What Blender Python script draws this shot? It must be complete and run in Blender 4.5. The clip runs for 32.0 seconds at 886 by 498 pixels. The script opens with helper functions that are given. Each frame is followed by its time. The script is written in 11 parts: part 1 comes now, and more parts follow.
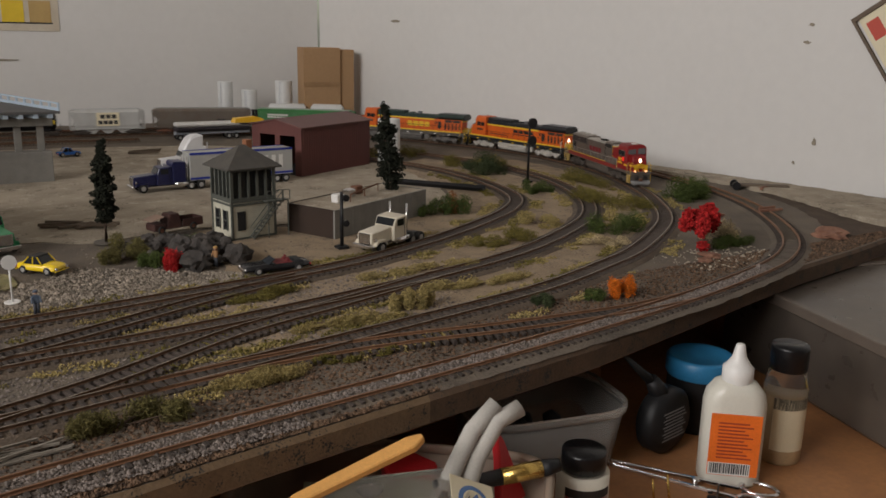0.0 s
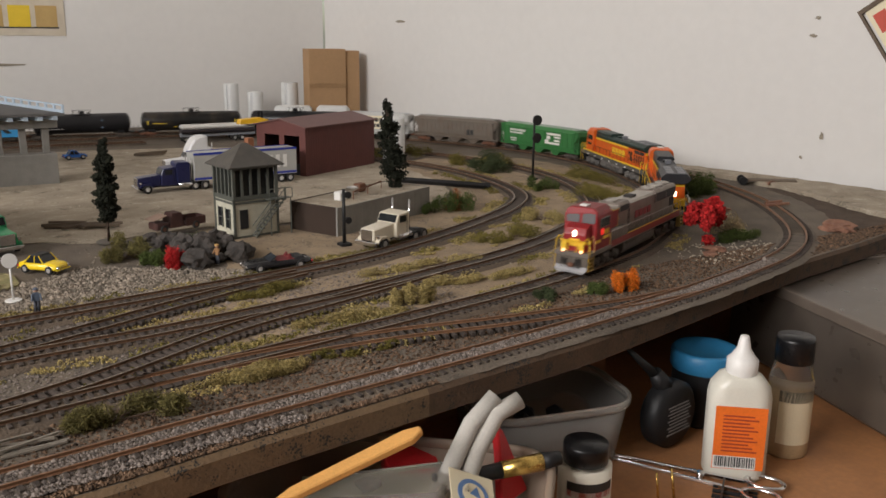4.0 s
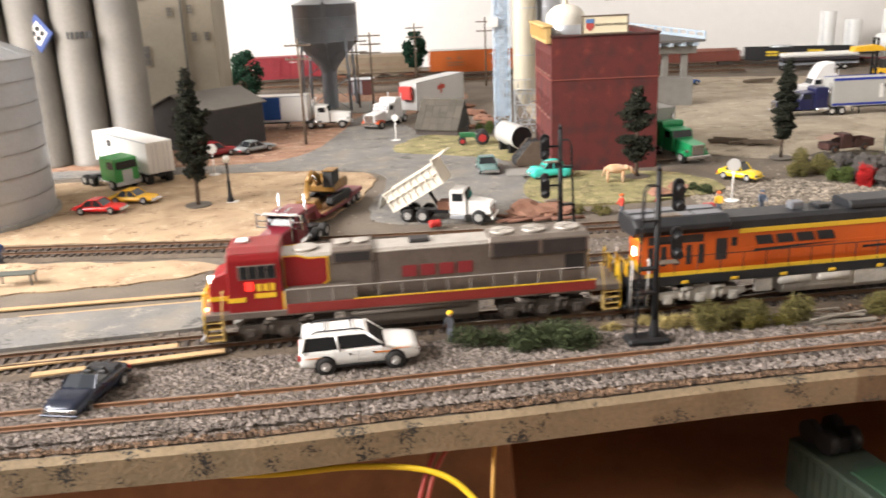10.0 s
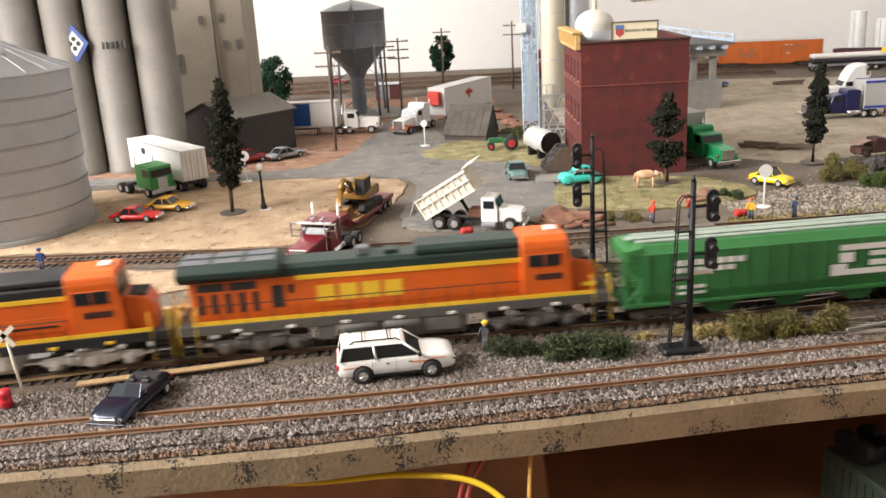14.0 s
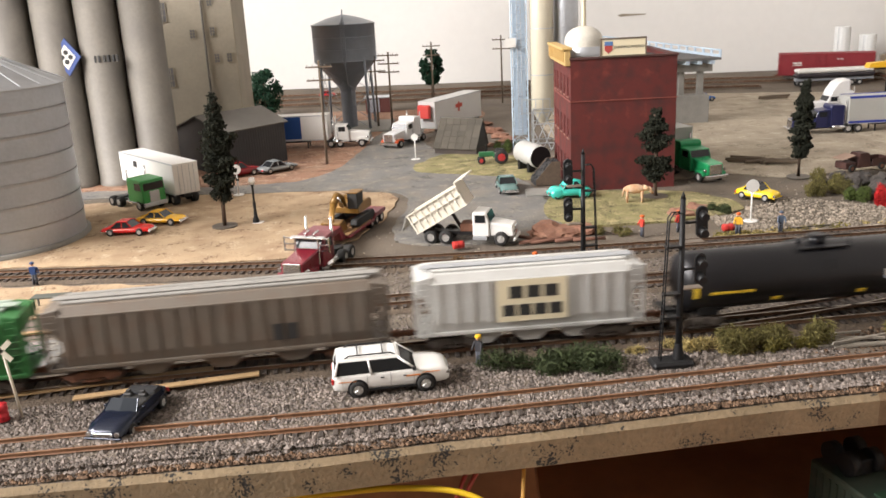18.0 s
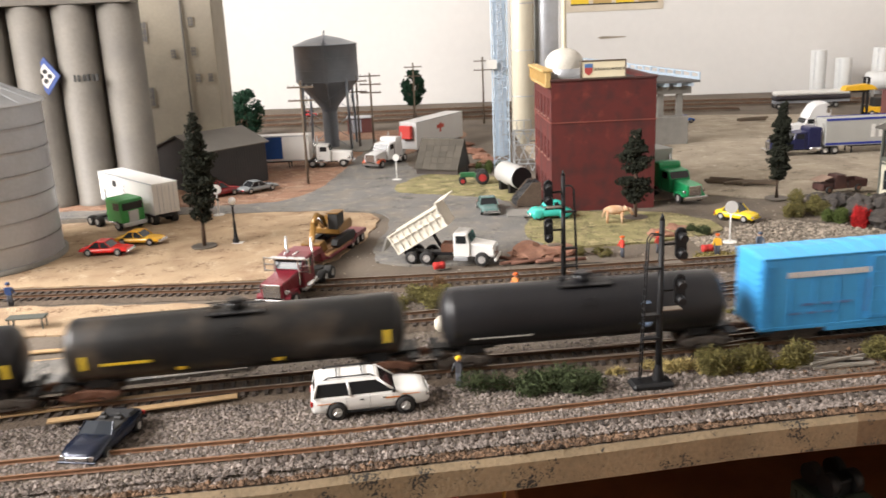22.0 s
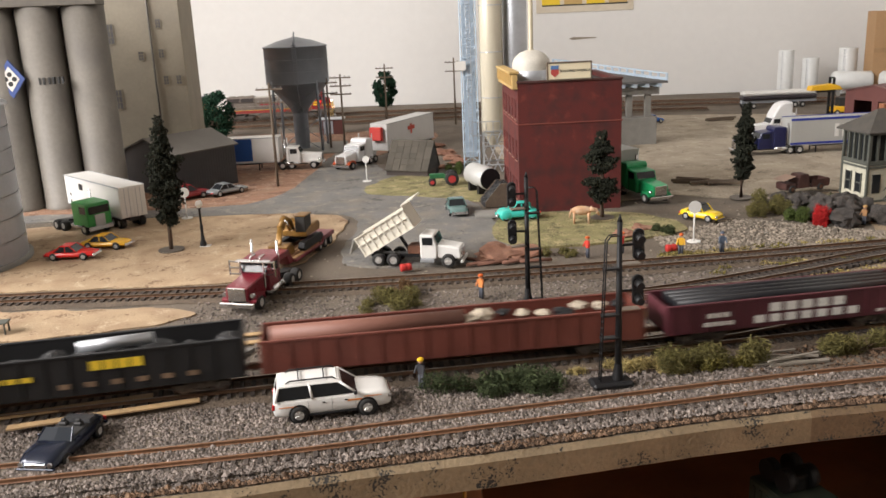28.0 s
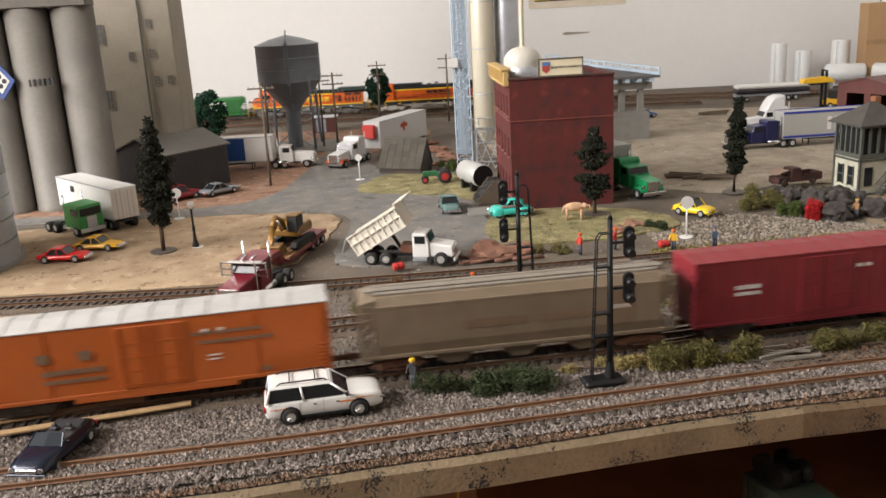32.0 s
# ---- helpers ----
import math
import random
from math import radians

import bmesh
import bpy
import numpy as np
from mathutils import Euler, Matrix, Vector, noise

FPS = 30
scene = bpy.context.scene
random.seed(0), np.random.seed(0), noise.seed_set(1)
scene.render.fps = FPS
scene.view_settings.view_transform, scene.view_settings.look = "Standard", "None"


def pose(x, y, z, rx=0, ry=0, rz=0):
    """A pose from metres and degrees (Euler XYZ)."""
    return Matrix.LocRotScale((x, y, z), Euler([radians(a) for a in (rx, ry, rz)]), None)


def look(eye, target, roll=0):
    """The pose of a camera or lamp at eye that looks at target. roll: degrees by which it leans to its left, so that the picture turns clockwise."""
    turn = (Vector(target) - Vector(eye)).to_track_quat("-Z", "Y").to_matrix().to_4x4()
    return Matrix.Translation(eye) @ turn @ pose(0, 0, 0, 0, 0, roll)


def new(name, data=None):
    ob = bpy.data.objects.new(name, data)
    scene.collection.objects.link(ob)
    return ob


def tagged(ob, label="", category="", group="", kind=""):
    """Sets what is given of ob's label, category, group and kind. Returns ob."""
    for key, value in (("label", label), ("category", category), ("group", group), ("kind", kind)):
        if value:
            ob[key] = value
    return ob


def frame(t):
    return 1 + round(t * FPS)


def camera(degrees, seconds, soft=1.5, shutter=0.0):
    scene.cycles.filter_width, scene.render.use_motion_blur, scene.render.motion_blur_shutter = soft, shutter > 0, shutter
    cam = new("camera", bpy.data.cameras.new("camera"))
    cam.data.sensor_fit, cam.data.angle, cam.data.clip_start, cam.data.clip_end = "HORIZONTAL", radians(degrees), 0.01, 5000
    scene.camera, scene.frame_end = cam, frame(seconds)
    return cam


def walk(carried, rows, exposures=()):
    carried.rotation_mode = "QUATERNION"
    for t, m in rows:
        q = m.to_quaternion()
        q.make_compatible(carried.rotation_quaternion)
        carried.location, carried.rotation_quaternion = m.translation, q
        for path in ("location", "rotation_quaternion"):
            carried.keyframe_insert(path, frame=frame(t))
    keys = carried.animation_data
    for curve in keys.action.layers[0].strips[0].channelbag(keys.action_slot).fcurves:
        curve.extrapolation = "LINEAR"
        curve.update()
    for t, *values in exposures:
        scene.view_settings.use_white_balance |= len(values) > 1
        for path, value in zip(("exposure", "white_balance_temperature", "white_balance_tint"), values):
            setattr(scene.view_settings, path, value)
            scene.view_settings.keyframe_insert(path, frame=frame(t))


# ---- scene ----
cam = camera(54.28, 32.0, soft=1.6, shutter=0.9)

# seconds, eye (x, y, z), heading, tilt, roll in degrees
PATH = [
    (0.0, 0.1792, 0.0351, 0.2153, 31.58, -14.08, 1.20),
    (0.5, 0.1836, 0.0340, 0.2162, 31.43, -14.11, 0.91),
    (1.0, 0.1848, 0.0326, 0.2182, 31.26, -14.11, 0.60),
    (1.5, 0.1865, 0.0331, 0.2177, 31.27, -14.06, 0.48),
    (2.0, 0.1867, 0.0311, 0.2165, 31.32, -14.02, 0.49),
    (2.5, 0.1882, 0.0310, 0.2117, 31.26, -14.00, 0.56),
    (4.5, 0.1863, 0.0342, 0.2048, 30.78, -13.86, 0.45),
    (5.0, 0.1788, 0.0355, 0.1999, 30.27, -14.07, 0.54),
    (5.5, 0.1666, 0.0383, 0.1964, 27.08, -15.08, 0.56),
    (6.0, 0.1583, 0.0384, 0.1926, 24.40, -15.70, 0.30),
    (6.5, 0.1476, 0.0390, 0.1912, 21.39, -16.27, -0.01),
    (7.0, 0.1314, 0.0382, 0.1949, 18.34, -16.40, 0.02),
    (7.5, 0.1087, 0.0333, 0.1945, 14.85, -16.78, -0.07),
    (8.0, 0.0891, 0.0287, 0.1925, 11.01, -17.38, -0.78),
    (8.5, 0.0659, 0.0209, 0.1966, 8.00, -17.63, -0.91),
    (9.0, 0.0370, 0.0194, 0.1961, 4.40, -17.73, -1.13),
    (9.5, 0.0127, 0.0120, 0.2015, 0.94, -17.87, -1.68),
    (10.0, -0.0022, 0.0120, 0.2017, -2.02, -17.39, -2.53),
    (10.5, -0.0080, 0.0088, 0.2055, -3.22, -17.31, -2.75),
    (11.0, -0.0083, 0.0076, 0.2041, -3.60, -17.36, -2.68),
    (11.5, -0.0087, 0.0074, 0.2050, -3.72, -17.31, -2.71),
    (12.0, -0.0087, 0.0067, 0.2058, -3.87, -17.26, -2.85),
    (12.5, -0.0085, 0.0066, 0.2083, -3.88, -17.33, -2.93),
    (13.0, -0.0075, 0.0086, 0.2091, -3.82, -17.29, -3.12),
    (13.5, -0.0078, 0.0076, 0.2096, -3.71, -17.29, -3.21),
    (15.5, -0.0070, 0.0077, 0.2086, -3.69, -17.21, -2.97),
    (16.0, -0.0058, 0.0084, 0.2115, -3.44, -17.01, -3.09),
    (16.5, -0.0044, 0.0064, 0.2130, -3.39, -16.92, -3.23),
    (17.0, -0.0039, 0.0039, 0.2141, -3.35, -16.83, -3.19),
    (17.5, -0.0058, 0.0025, 0.2123, -3.08, -16.74, -3.11),
    (18.0, -0.0109, 0.0016, 0.2139, -2.82, -16.60, -2.88),
    (18.5, -0.0080, 0.0029, 0.2156, -2.69, -16.53, -2.83),
    (19.0, -0.0079, 0.0038, 0.2163, -2.63, -16.47, -3.06),
    (19.5, -0.0087, 0.0014, 0.2173, -2.69, -16.46, -3.15),
    (20.0, -0.0105, 0.0009, 0.2156, -2.71, -16.43, -2.99),
    (20.5, -0.0112, 0.0007, 0.2154, -2.69, -16.50, -2.75),
    (21.0, -0.0116, 0.0003, 0.2152, -2.67, -16.49, -2.65),
    (21.5, -0.0112, -0.0008, 0.2143, -2.64, -16.23, -2.52),
    (22.0, -0.0097, 0.0028, 0.2142, -1.53, -15.34, -2.47),
    (22.5, -0.0110, 0.0092, 0.2064, -0.08, -15.59, -1.42),
    (23.0, -0.0102, 0.0116, 0.2054, 0.69, -15.83, -1.32),
    (23.5, -0.0094, 0.0087, 0.2062, 0.43, -15.68, -1.51),
    (24.0, -0.0065, 0.0107, 0.2076, 0.45, -15.78, -1.52),
    (24.5, -0.0046, 0.0023, 0.2101, 0.78, -15.61, -1.66),
    (25.0, -0.0027, 0.0025, 0.2119, 0.68, -15.72, -1.80),
    (25.5, -0.0043, 0.0022, 0.2114, 0.71, -15.71, -1.83),
    (27.5, -0.0014, -0.0016, 0.2157, 0.06, -15.42, -2.43),
    (28.0, 0.0000, 0.0000, 0.2160, 0.00, -15.40, -2.52),
    (28.5, -0.0006, -0.0010, 0.2166, 0.02, -15.42, -2.64),
    (29.0, 0.0011, 0.0004, 0.2162, 0.02, -15.42, -2.83),
    (29.5, 0.0025, 0.0009, 0.2166, 0.10, -15.53, -2.83),
    (30.0, 0.0023, 0.0021, 0.2154, 0.13, -15.64, -2.96),
    (30.5, 0.0024, 0.0018, 0.2154, 0.22, -15.68, -2.90),
    (31.0, 0.0029, 0.0030, 0.2150, 0.20, -15.68, -3.00),
    (31.5, 0.0021, 0.0025, 0.2162, 0.27, -15.66, -2.95),
    (32.0, 0.0037, 0.0017, 0.2177, 0.22, -15.69, -3.12),
]


def aim(x, y, z, heading, tilt, roll):
    h, p = radians(heading), radians(tilt)
    ahead = Vector((math.sin(h) * math.cos(p), math.cos(h) * math.cos(p), math.sin(p)))
    return look((x, y, z), Vector((x, y, z)) + ahead, roll)


LIGHT = [(0, -1.0), (1, -0.38), (2.5, -0.42), (4.5, -0.48), (5.2, -0.42), (6, 0.26), (7, 0.98), (8, 1.08), (9, 0.72), (10, 0.68), (11, 0.70), (12, 0.54), (16, 0.46), (17, 0.36), (19, 0.44), (22, 0.42), (23, 0.26), (24, -0.36), (25, 0.0), (28, 0.04), (32, 0.0)]
walk(cam, [(r[0], aim(*r[1:])) for r in PATH], LIGHT)

# ---- light ----
world = bpy.data.worlds.new("world")
scene.world = world
world.use_nodes = True
sky = world.node_tree.nodes.new("ShaderNodeTexSky")
sky.sky_type, sky.sun_disc = "NISHITA", False
sky.sun_elevation, sky.sun_rotation = radians(40), radians(250)
bg = world.node_tree.nodes["Background"]
world.node_tree.links.new(sky.outputs[0], bg.inputs[0])
bg.inputs[1].default_value = 0.12


def window_light(name, eye, target, sx, sy, power, colour):
    lamp = bpy.data.lights.new(name, "AREA")
    lamp.shape, lamp.size, lamp.size_y, lamp.energy, lamp.color = "RECTANGLE", sx, sy, power, colour
    ob = new(name, lamp)
    ob.matrix_basis = look(eye, target)
    return ob


window_light("window_daylight", (-1.64, 0.12, 1.02), (0.50, 0.85, 0.0), 1.5, 0.8, 86, (1.0, 0.955, 0.93))


# ---- materials ----
def mat(name, c, rough=0.6, metal=0.0, var=0.14, scale=45.0, fine=700.0, bump=0.12, dirt=None, amount=0.35, spec=0.5, rand=0.0, glow=0.0, alpha=1.0, trans=0.0):
    m = bpy.data.materials.new(name)
    m.use_nodes = True
    nt = m.node_tree
    N, L = nt.nodes, nt.links
    b = N["Principled BSDF"]
    tc = N.new("ShaderNodeTexCoord")
    n1, n2 = N.new("ShaderNodeTexNoise"), N.new("ShaderNodeTexNoise")
    n1.inputs["Scale"].default_value, n1.inputs["Detail"].default_value = scale, 4
    n2.inputs["Scale"].default_value, n2.inputs["Detail"].default_value = fine, 3
    for n in (n1, n2):
        L.new(tc.outputs["Object"], n.inputs["Vector"])
    add = N.new("ShaderNodeMath")
    add.operation = "ADD"
    L.new(n1.outputs[0], add.inputs[0])
    L.new(n2.outputs[0], add.inputs[1])
    rng = N.new("ShaderNodeMapRange")
    rng.inputs[1].default_value, rng.inputs[2].default_value = 0.6, 1.4
    rng.inputs[3].default_value, rng.inputs[4].default_value = 1 - var, 1 + var
    L.new(add.outputs[0], rng.inputs[0])
    val = rng.outputs[0]
    if rand:
        oi, r2, mu = N.new("ShaderNodeObjectInfo"), N.new("ShaderNodeMapRange"), N.new("ShaderNodeMath")
        r2.inputs[3].default_value, r2.inputs[4].default_value = 1 - rand, 1 + rand
        mu.operation = "MULTIPLY"
        L.new(oi.outputs["Random"], r2.inputs[0])
        L.new(r2.outputs[0], mu.inputs[0])
        L.new(val, mu.inputs[1])
        val = mu.outputs[0]
    sc = N.new("ShaderNodeVectorMath")
    sc.operation = "SCALE"
    sc.inputs[0].default_value = c
    L.new(val, sc.inputs["Scale"])
    col = sc.outputs[0]
    if dirt:
        n3, r3, mx = N.new("ShaderNodeTexNoise"), N.new("ShaderNodeMapRange"), N.new("ShaderNodeMix")
        n3.inputs["Scale"].default_value, n3.inputs["Detail"].default_value = scale * 1.7, 6
        L.new(tc.outputs["Object"], n3.inputs["Vector"])
        r3.inputs[1].default_value, r3.inputs[2].default_value = 0.45, 0.75
        r3.inputs[4].default_value = amount
        L.new(n3.outputs[0], r3.inputs[0])
        mx.data_type = "RGBA"
        mx.inputs[7].default_value = (*dirt, 1)
        L.new(r3.outputs[0], mx.inputs[0])
        L.new(col, mx.inputs[6])
        col = mx.outputs[2]
    L.new(col, b.inputs["Base Color"])
    b.inputs["Metallic"].default_value = metal
    rr = N.new("ShaderNodeMapRange")
    rr.inputs[3].default_value, rr.inputs[4].default_value = max(rough - 0.08, 0.02), min(rough + 0.08, 1)
    L.new(n2.outputs[0], rr.inputs[0])
    L.new(rr.outputs[0], b.inputs["Roughness"])
    b.inputs["Specular IOR Level"].default_value = spec
    b.inputs["Transmission Weight"].default_value = trans
    if bump:
        bp = N.new("ShaderNodeBump")
        bp.inputs["Strength"].default_value, bp.inputs["Distance"].default_value = bump, 0.001
        L.new(add.outputs[0], bp.inputs["Height"])
        L.new(bp.outputs[0], b.inputs["Normal"])
    if glow:
        b.inputs["Emission Color"].default_value = (*c, 1)
        b.inputs["Emission Strength"].default_value = glow
    return m


M = {}


def paint(key, c, **k):
    if key not in M:
        M[key] = mat(key, c, **k)
    return M[key]


WALL = mat("wall_paint", (0.72, 0.705, 0.68), 0.75, var=0.03, scale=3, fine=60, bump=0.15)
# Dark brown for the unseen wall, chosen to soak up fill light.
DIMWALL = mat("fill_cut_wall", (0.24, 0.19, 0.15), 0.8, var=0.05, scale=3, fine=60)
# Greyed so that the unseen ceiling bounces less fill.
CEIL = mat("ceiling_paint", (0.55, 0.53, 0.50), 0.85, var=0.03, scale=3, fine=60)
FLOOR = mat("floor_boards", (0.22, 0.14, 0.08), 0.6, var=0.2, scale=4, fine=60)
GRAVEL = mat("grey_gravel", (0.132, 0.108, 0.084), 0.95, var=0.5, scale=14, fine=620, bump=1.0, dirt=(0.19, 0.15, 0.108), amount=0.6)
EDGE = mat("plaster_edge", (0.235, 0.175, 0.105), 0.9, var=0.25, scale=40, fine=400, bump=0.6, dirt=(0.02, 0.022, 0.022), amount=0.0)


def speckle(m, c, scale, lo, hi):
    """Hard dark specks over a material."""
    N, L = m.node_tree.nodes, m.node_tree.links
    b = N["Principled BSDF"]
    src = b.inputs["Base Color"].links[0].from_socket
    tc, n1, n2, mu, r, mx = (N.new("ShaderNode" + k) for k in ("TexCoord", "TexNoise", "TexNoise", "Math", "MapRange", "Mix"))
    n1.inputs["Scale"].default_value, n1.inputs["Detail"].default_value = scale, 5
    n2.inputs["Scale"].default_value, n2.inputs["Detail"].default_value = scale * 0.10, 2
    for n in (n1, n2):
        L.new(tc.outputs["Object"], n.inputs["Vector"])
    mu.operation = "ADD"
    L.new(n1.outputs[0], mu.inputs[0])
    L.new(n2.outputs[0], mu.inputs[1])
    r.inputs[1].default_value, r.inputs[2].default_value = lo, hi
    L.new(mu.outputs[0], r.inputs[0])
    mx.data_type = "RGBA"
    mx.inputs[7].default_value = (*c, 1)
    L.new(r.outputs[0], mx.inputs[0])
    L.new(src, mx.inputs[6])
    L.new(mx.outputs[2], b.inputs["Base Color"])
    return m


# Brown edge coats; the fall-off of light to the right is painted in.
EDGEHALF = mat("half_shaded_brown_edge", (0.17, 0.112, 0.062), 0.9, var=0.25, scale=40, fine=400, bump=0.6)
EDGESHADE = mat("shaded_brown_edge", (0.090, 0.056, 0.033), 0.9, var=0.3, scale=40, fine=400, bump=0.6)
for m in (EDGE, EDGEHALF, EDGESHADE):
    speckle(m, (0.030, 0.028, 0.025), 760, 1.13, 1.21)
SOIL = mat("dark_brown_soil", (0.066, 0.043, 0.028), 0.95, var=0.4, scale=30, fine=600, bump=0.8, dirt=(0.12, 0.085, 0.055), amount=0.5)
BALLAST = mat("brown_ballast", (0.116, 0.087, 0.062), 0.95, var=0.5, scale=30, fine=620, bump=1.0, dirt=(0.07, 0.05, 0.035), amount=0.6)
SAND = mat("tan_dirt", (0.40, 0.29, 0.18), 0.95, var=0.26, scale=22, fine=800, bump=0.7, dirt=(0.22, 0.13, 0.075), amount=0.65)
REDDIRT = mat("red_dirt", (0.27, 0.145, 0.088), 0.95, var=0.32, scale=22, fine=600, bump=0.5, dirt=(0.22, 0.17, 0.12), amount=0.5)
ASPHALT = mat("grey_road", (0.165, 0.16, 0.152), 0.92, var=0.28, scale=20, fine=800, bump=0.5, dirt=(0.25, 0.215, 0.165), amount=0.65)
LOT = mat("beige_lot", (0.37, 0.315, 0.24), 0.95, var=0.24, scale=14, fine=700, bump=0.6, dirt=(0.21, 0.17, 0.125), amount=0.6)
TURF = mat("dry_turf", (0.22, 0.20, 0.085), 0.95, var=0.35, scale=40, fine=500, bump=0.9, dirt=(0.33, 0.26, 0.15), amount=0.6)
speckle(SAND, (0.17, 0.10, 0.055), 430, 1.10, 1.26)
speckle(SAND, (0.52, 0.41, 0.28), 610, 1.13, 1.28)
speckle(LOT, (0.16, 0.13, 0.095), 380, 1.12, 1.27)
speckle(LOT, (0.50, 0.44, 0.35), 560, 1.12, 1.27)
speckle(REDDIRT, (0.12, 0.055, 0.035), 420, 1.06, 1.22)
speckle(REDDIRT, (0.40, 0.27, 0.19), 640, 1.08, 1.22)
speckle(TURF, (0.085, 0.075, 0.030), 420, 1.04, 1.20)
speckle(TURF, (0.40, 0.33, 0.17), 620, 1.06, 1.22)
speckle(ASPHALT, (0.075, 0.072, 0.068), 300, 1.12, 1.30)
speckle(ASPHALT, (0.30, 0.27, 0.225), 700, 1.12, 1.26)
RAIL = mat("rusty_rail", (0.15, 0.085, 0.05), 0.5, 0.35, var=0.25, scale=80, fine=600)
COPPER_RAIL = mat("brown_painted_rail", (0.22, 0.115, 0.062), 0.55, 0.1, var=0.22, scale=60, fine=500)
RAILTOP = mat("polished_railhead", (0.30, 0.25, 0.20), 0.4, 0.75, var=0.15)
TIE = mat("dark_tie", (0.055, 0.042, 0.034), 0.9, var=0.3, scale=120, fine=800, rand=0.35)
BLACK = mat("matt_black", (0.012, 0.012, 0.013), 0.5, var=0.2, spec=0.35)
TYRE = mat("black_rubber", (0.022, 0.021, 0.02), 0.85, var=0.2)
CHROME = mat("chrome", (0.72, 0.72, 0.73), 0.18, 1.0, var=0.04, bump=0.02)
STEEL = mat("galvanised_steel", (0.50, 0.52, 0.55), 0.42, 0.55, var=0.08, scale=30, fine=200, bump=0.05, dirt=(0.32, 0.33, 0.34), amount=0.4)
GLASS = mat("dark_window_glass", (0.018, 0.020, 0.022), 0.12, var=0.05, bump=0.0, spec=0.35)
WHITE = mat("white_plastic", (0.74, 0.73, 0.70), 0.4, var=0.05, bump=0.03)
CREAM = mat("cream_plastic", (0.66, 0.61, 0.50), 0.5, var=0.06, bump=0.04)


# ---- mesh helpers ----
def part(name, bm, material, parent=None, label=""):
    me = bpy.data.meshes.new(name)
    bm.to_mesh(me)
    bm.free()
    ob = new(name, me)
    me.materials.append(material)
    if parent is not None:
        ob.parent = parent
    if label:
        ob["label"] = label
    return ob


def thing(name, m, label, category, group="", kind=""):
    ob = new(name)
    ob.empty_display_size = 0.01
    ob.matrix_basis = m
    return tagged(ob, label, category, group, kind)


def box(bm, x0, x1, y0, y1, z0, z1, bevel=0.0, m=None):
    r = bmesh.ops.create_cube(bm, size=1.0)
    vs = r["verts"]
    bmesh.ops.scale(bm, vec=(x1 - x0, y1 - y0, z1 - z0), verts=vs)
    bmesh.ops.translate(bm, vec=((x0 + x1) / 2, (y0 + y1) / 2, (z0 + z1) / 2), verts=vs)
    if m is not None:
        bmesh.ops.transform(bm, matrix=m, verts=vs)
    if bevel:
        es = list({e for v in vs for e in v.link_edges})
        bmesh.ops.bevel(bm, geom=es, offset=bevel, segments=1, affect="EDGES", clamp_overlap=True)
    return bm


def B(*a, **k):
    return box(bmesh.new(), *a, **k)


def rod(bm, p, q, r, r2=None, seg=10, caps=True):
    p, q = Vector(p), Vector(q)
    d = q - p
    made = bmesh.ops.create_cone(bm, cap_ends=caps, segments=seg, radius1=r, radius2=r if r2 is None else r2, depth=d.length)
    m = Matrix.Translation((p + q) / 2) @ d.to_track_quat("Z", "Y").to_matrix().to_4x4()
    bmesh.ops.transform(bm, matrix=m, verts=made["verts"])
    for f in {f for v in made["verts"] for f in v.link_faces}:
        f.smooth = len(f.verts) == 4 and seg > 6
    return bm


def R(*a, **k):
    return rod(bmesh.new(), *a, **k)


def lathe(bm, prof, seg=32, axis="Z", at=(0, 0, 0), smooth=True):
    rings = []
    for r, z in prof:
        if r < 1e-6:
            rings.append([bm.verts.new((0, 0, z))])
        else:
            rings.append([bm.verts.new((r * math.cos(2 * math.pi * i / seg), r * math.sin(2 * math.pi * i / seg), z)) for i in range(seg)])
    for a, b in zip(rings, rings[1:]):
        for i in range(seg):
            j = (i + 1) % seg
            if len(a) == 1 and len(b) == 1:
                continue
            if len(a) == 1:
                f = bm.faces.new((a[0], b[j], b[i]))
            elif len(b) == 1:
                f = bm.faces.new((a[i], a[j], b[0]))
            else:
                f = bm.faces.new((a[i], a[j], b[j], b[i]))
            f.smooth = smooth
    turn = {"Z": Matrix(), "X": Matrix.Rotation(math.pi / 2, 4, "Y"), "Y": Matrix.Rotation(-math.pi / 2, 4, "X")}[axis]
    vs = [v for r in rings for v in r]
    bmesh.ops.transform(bm, matrix=Matrix.Translation(at) @ turn, verts=vs)
    return bm


def prism(bm, pts, a, b, axis="Y", bevel=0.0):
    """A flat outline pushed along an axis from a to b; the outline lies in the other two axes."""
    def put(u, v, w):
        return {"Y": (u, w, v), "X": (w, u, v), "Z": (u, v, w)}[axis]
    lo = [bm.verts.new(put(u, v, a)) for u, v in pts]
    hi = [bm.verts.new(put(u, v, b)) for u, v in pts]
    n = len(pts)
    fs = [bm.faces.new(lo), bm.faces.new(hi)]
    fs += [bm.faces.new((lo[i], lo[(i + 1) % n], hi[(i + 1) % n], hi[i])) for i in range(n)]
    bmesh.ops.recalc_face_normals(bm, faces=fs)
    if bevel:
        es = list({e for f in fs for e in f.edges})
        bmesh.ops.bevel(bm, geom=es, offset=bevel, segments=1, affect="EDGES", clamp_overlap=True)
    return bm


def P(*a, **k):
    return prism(bmesh.new(), *a, **k)


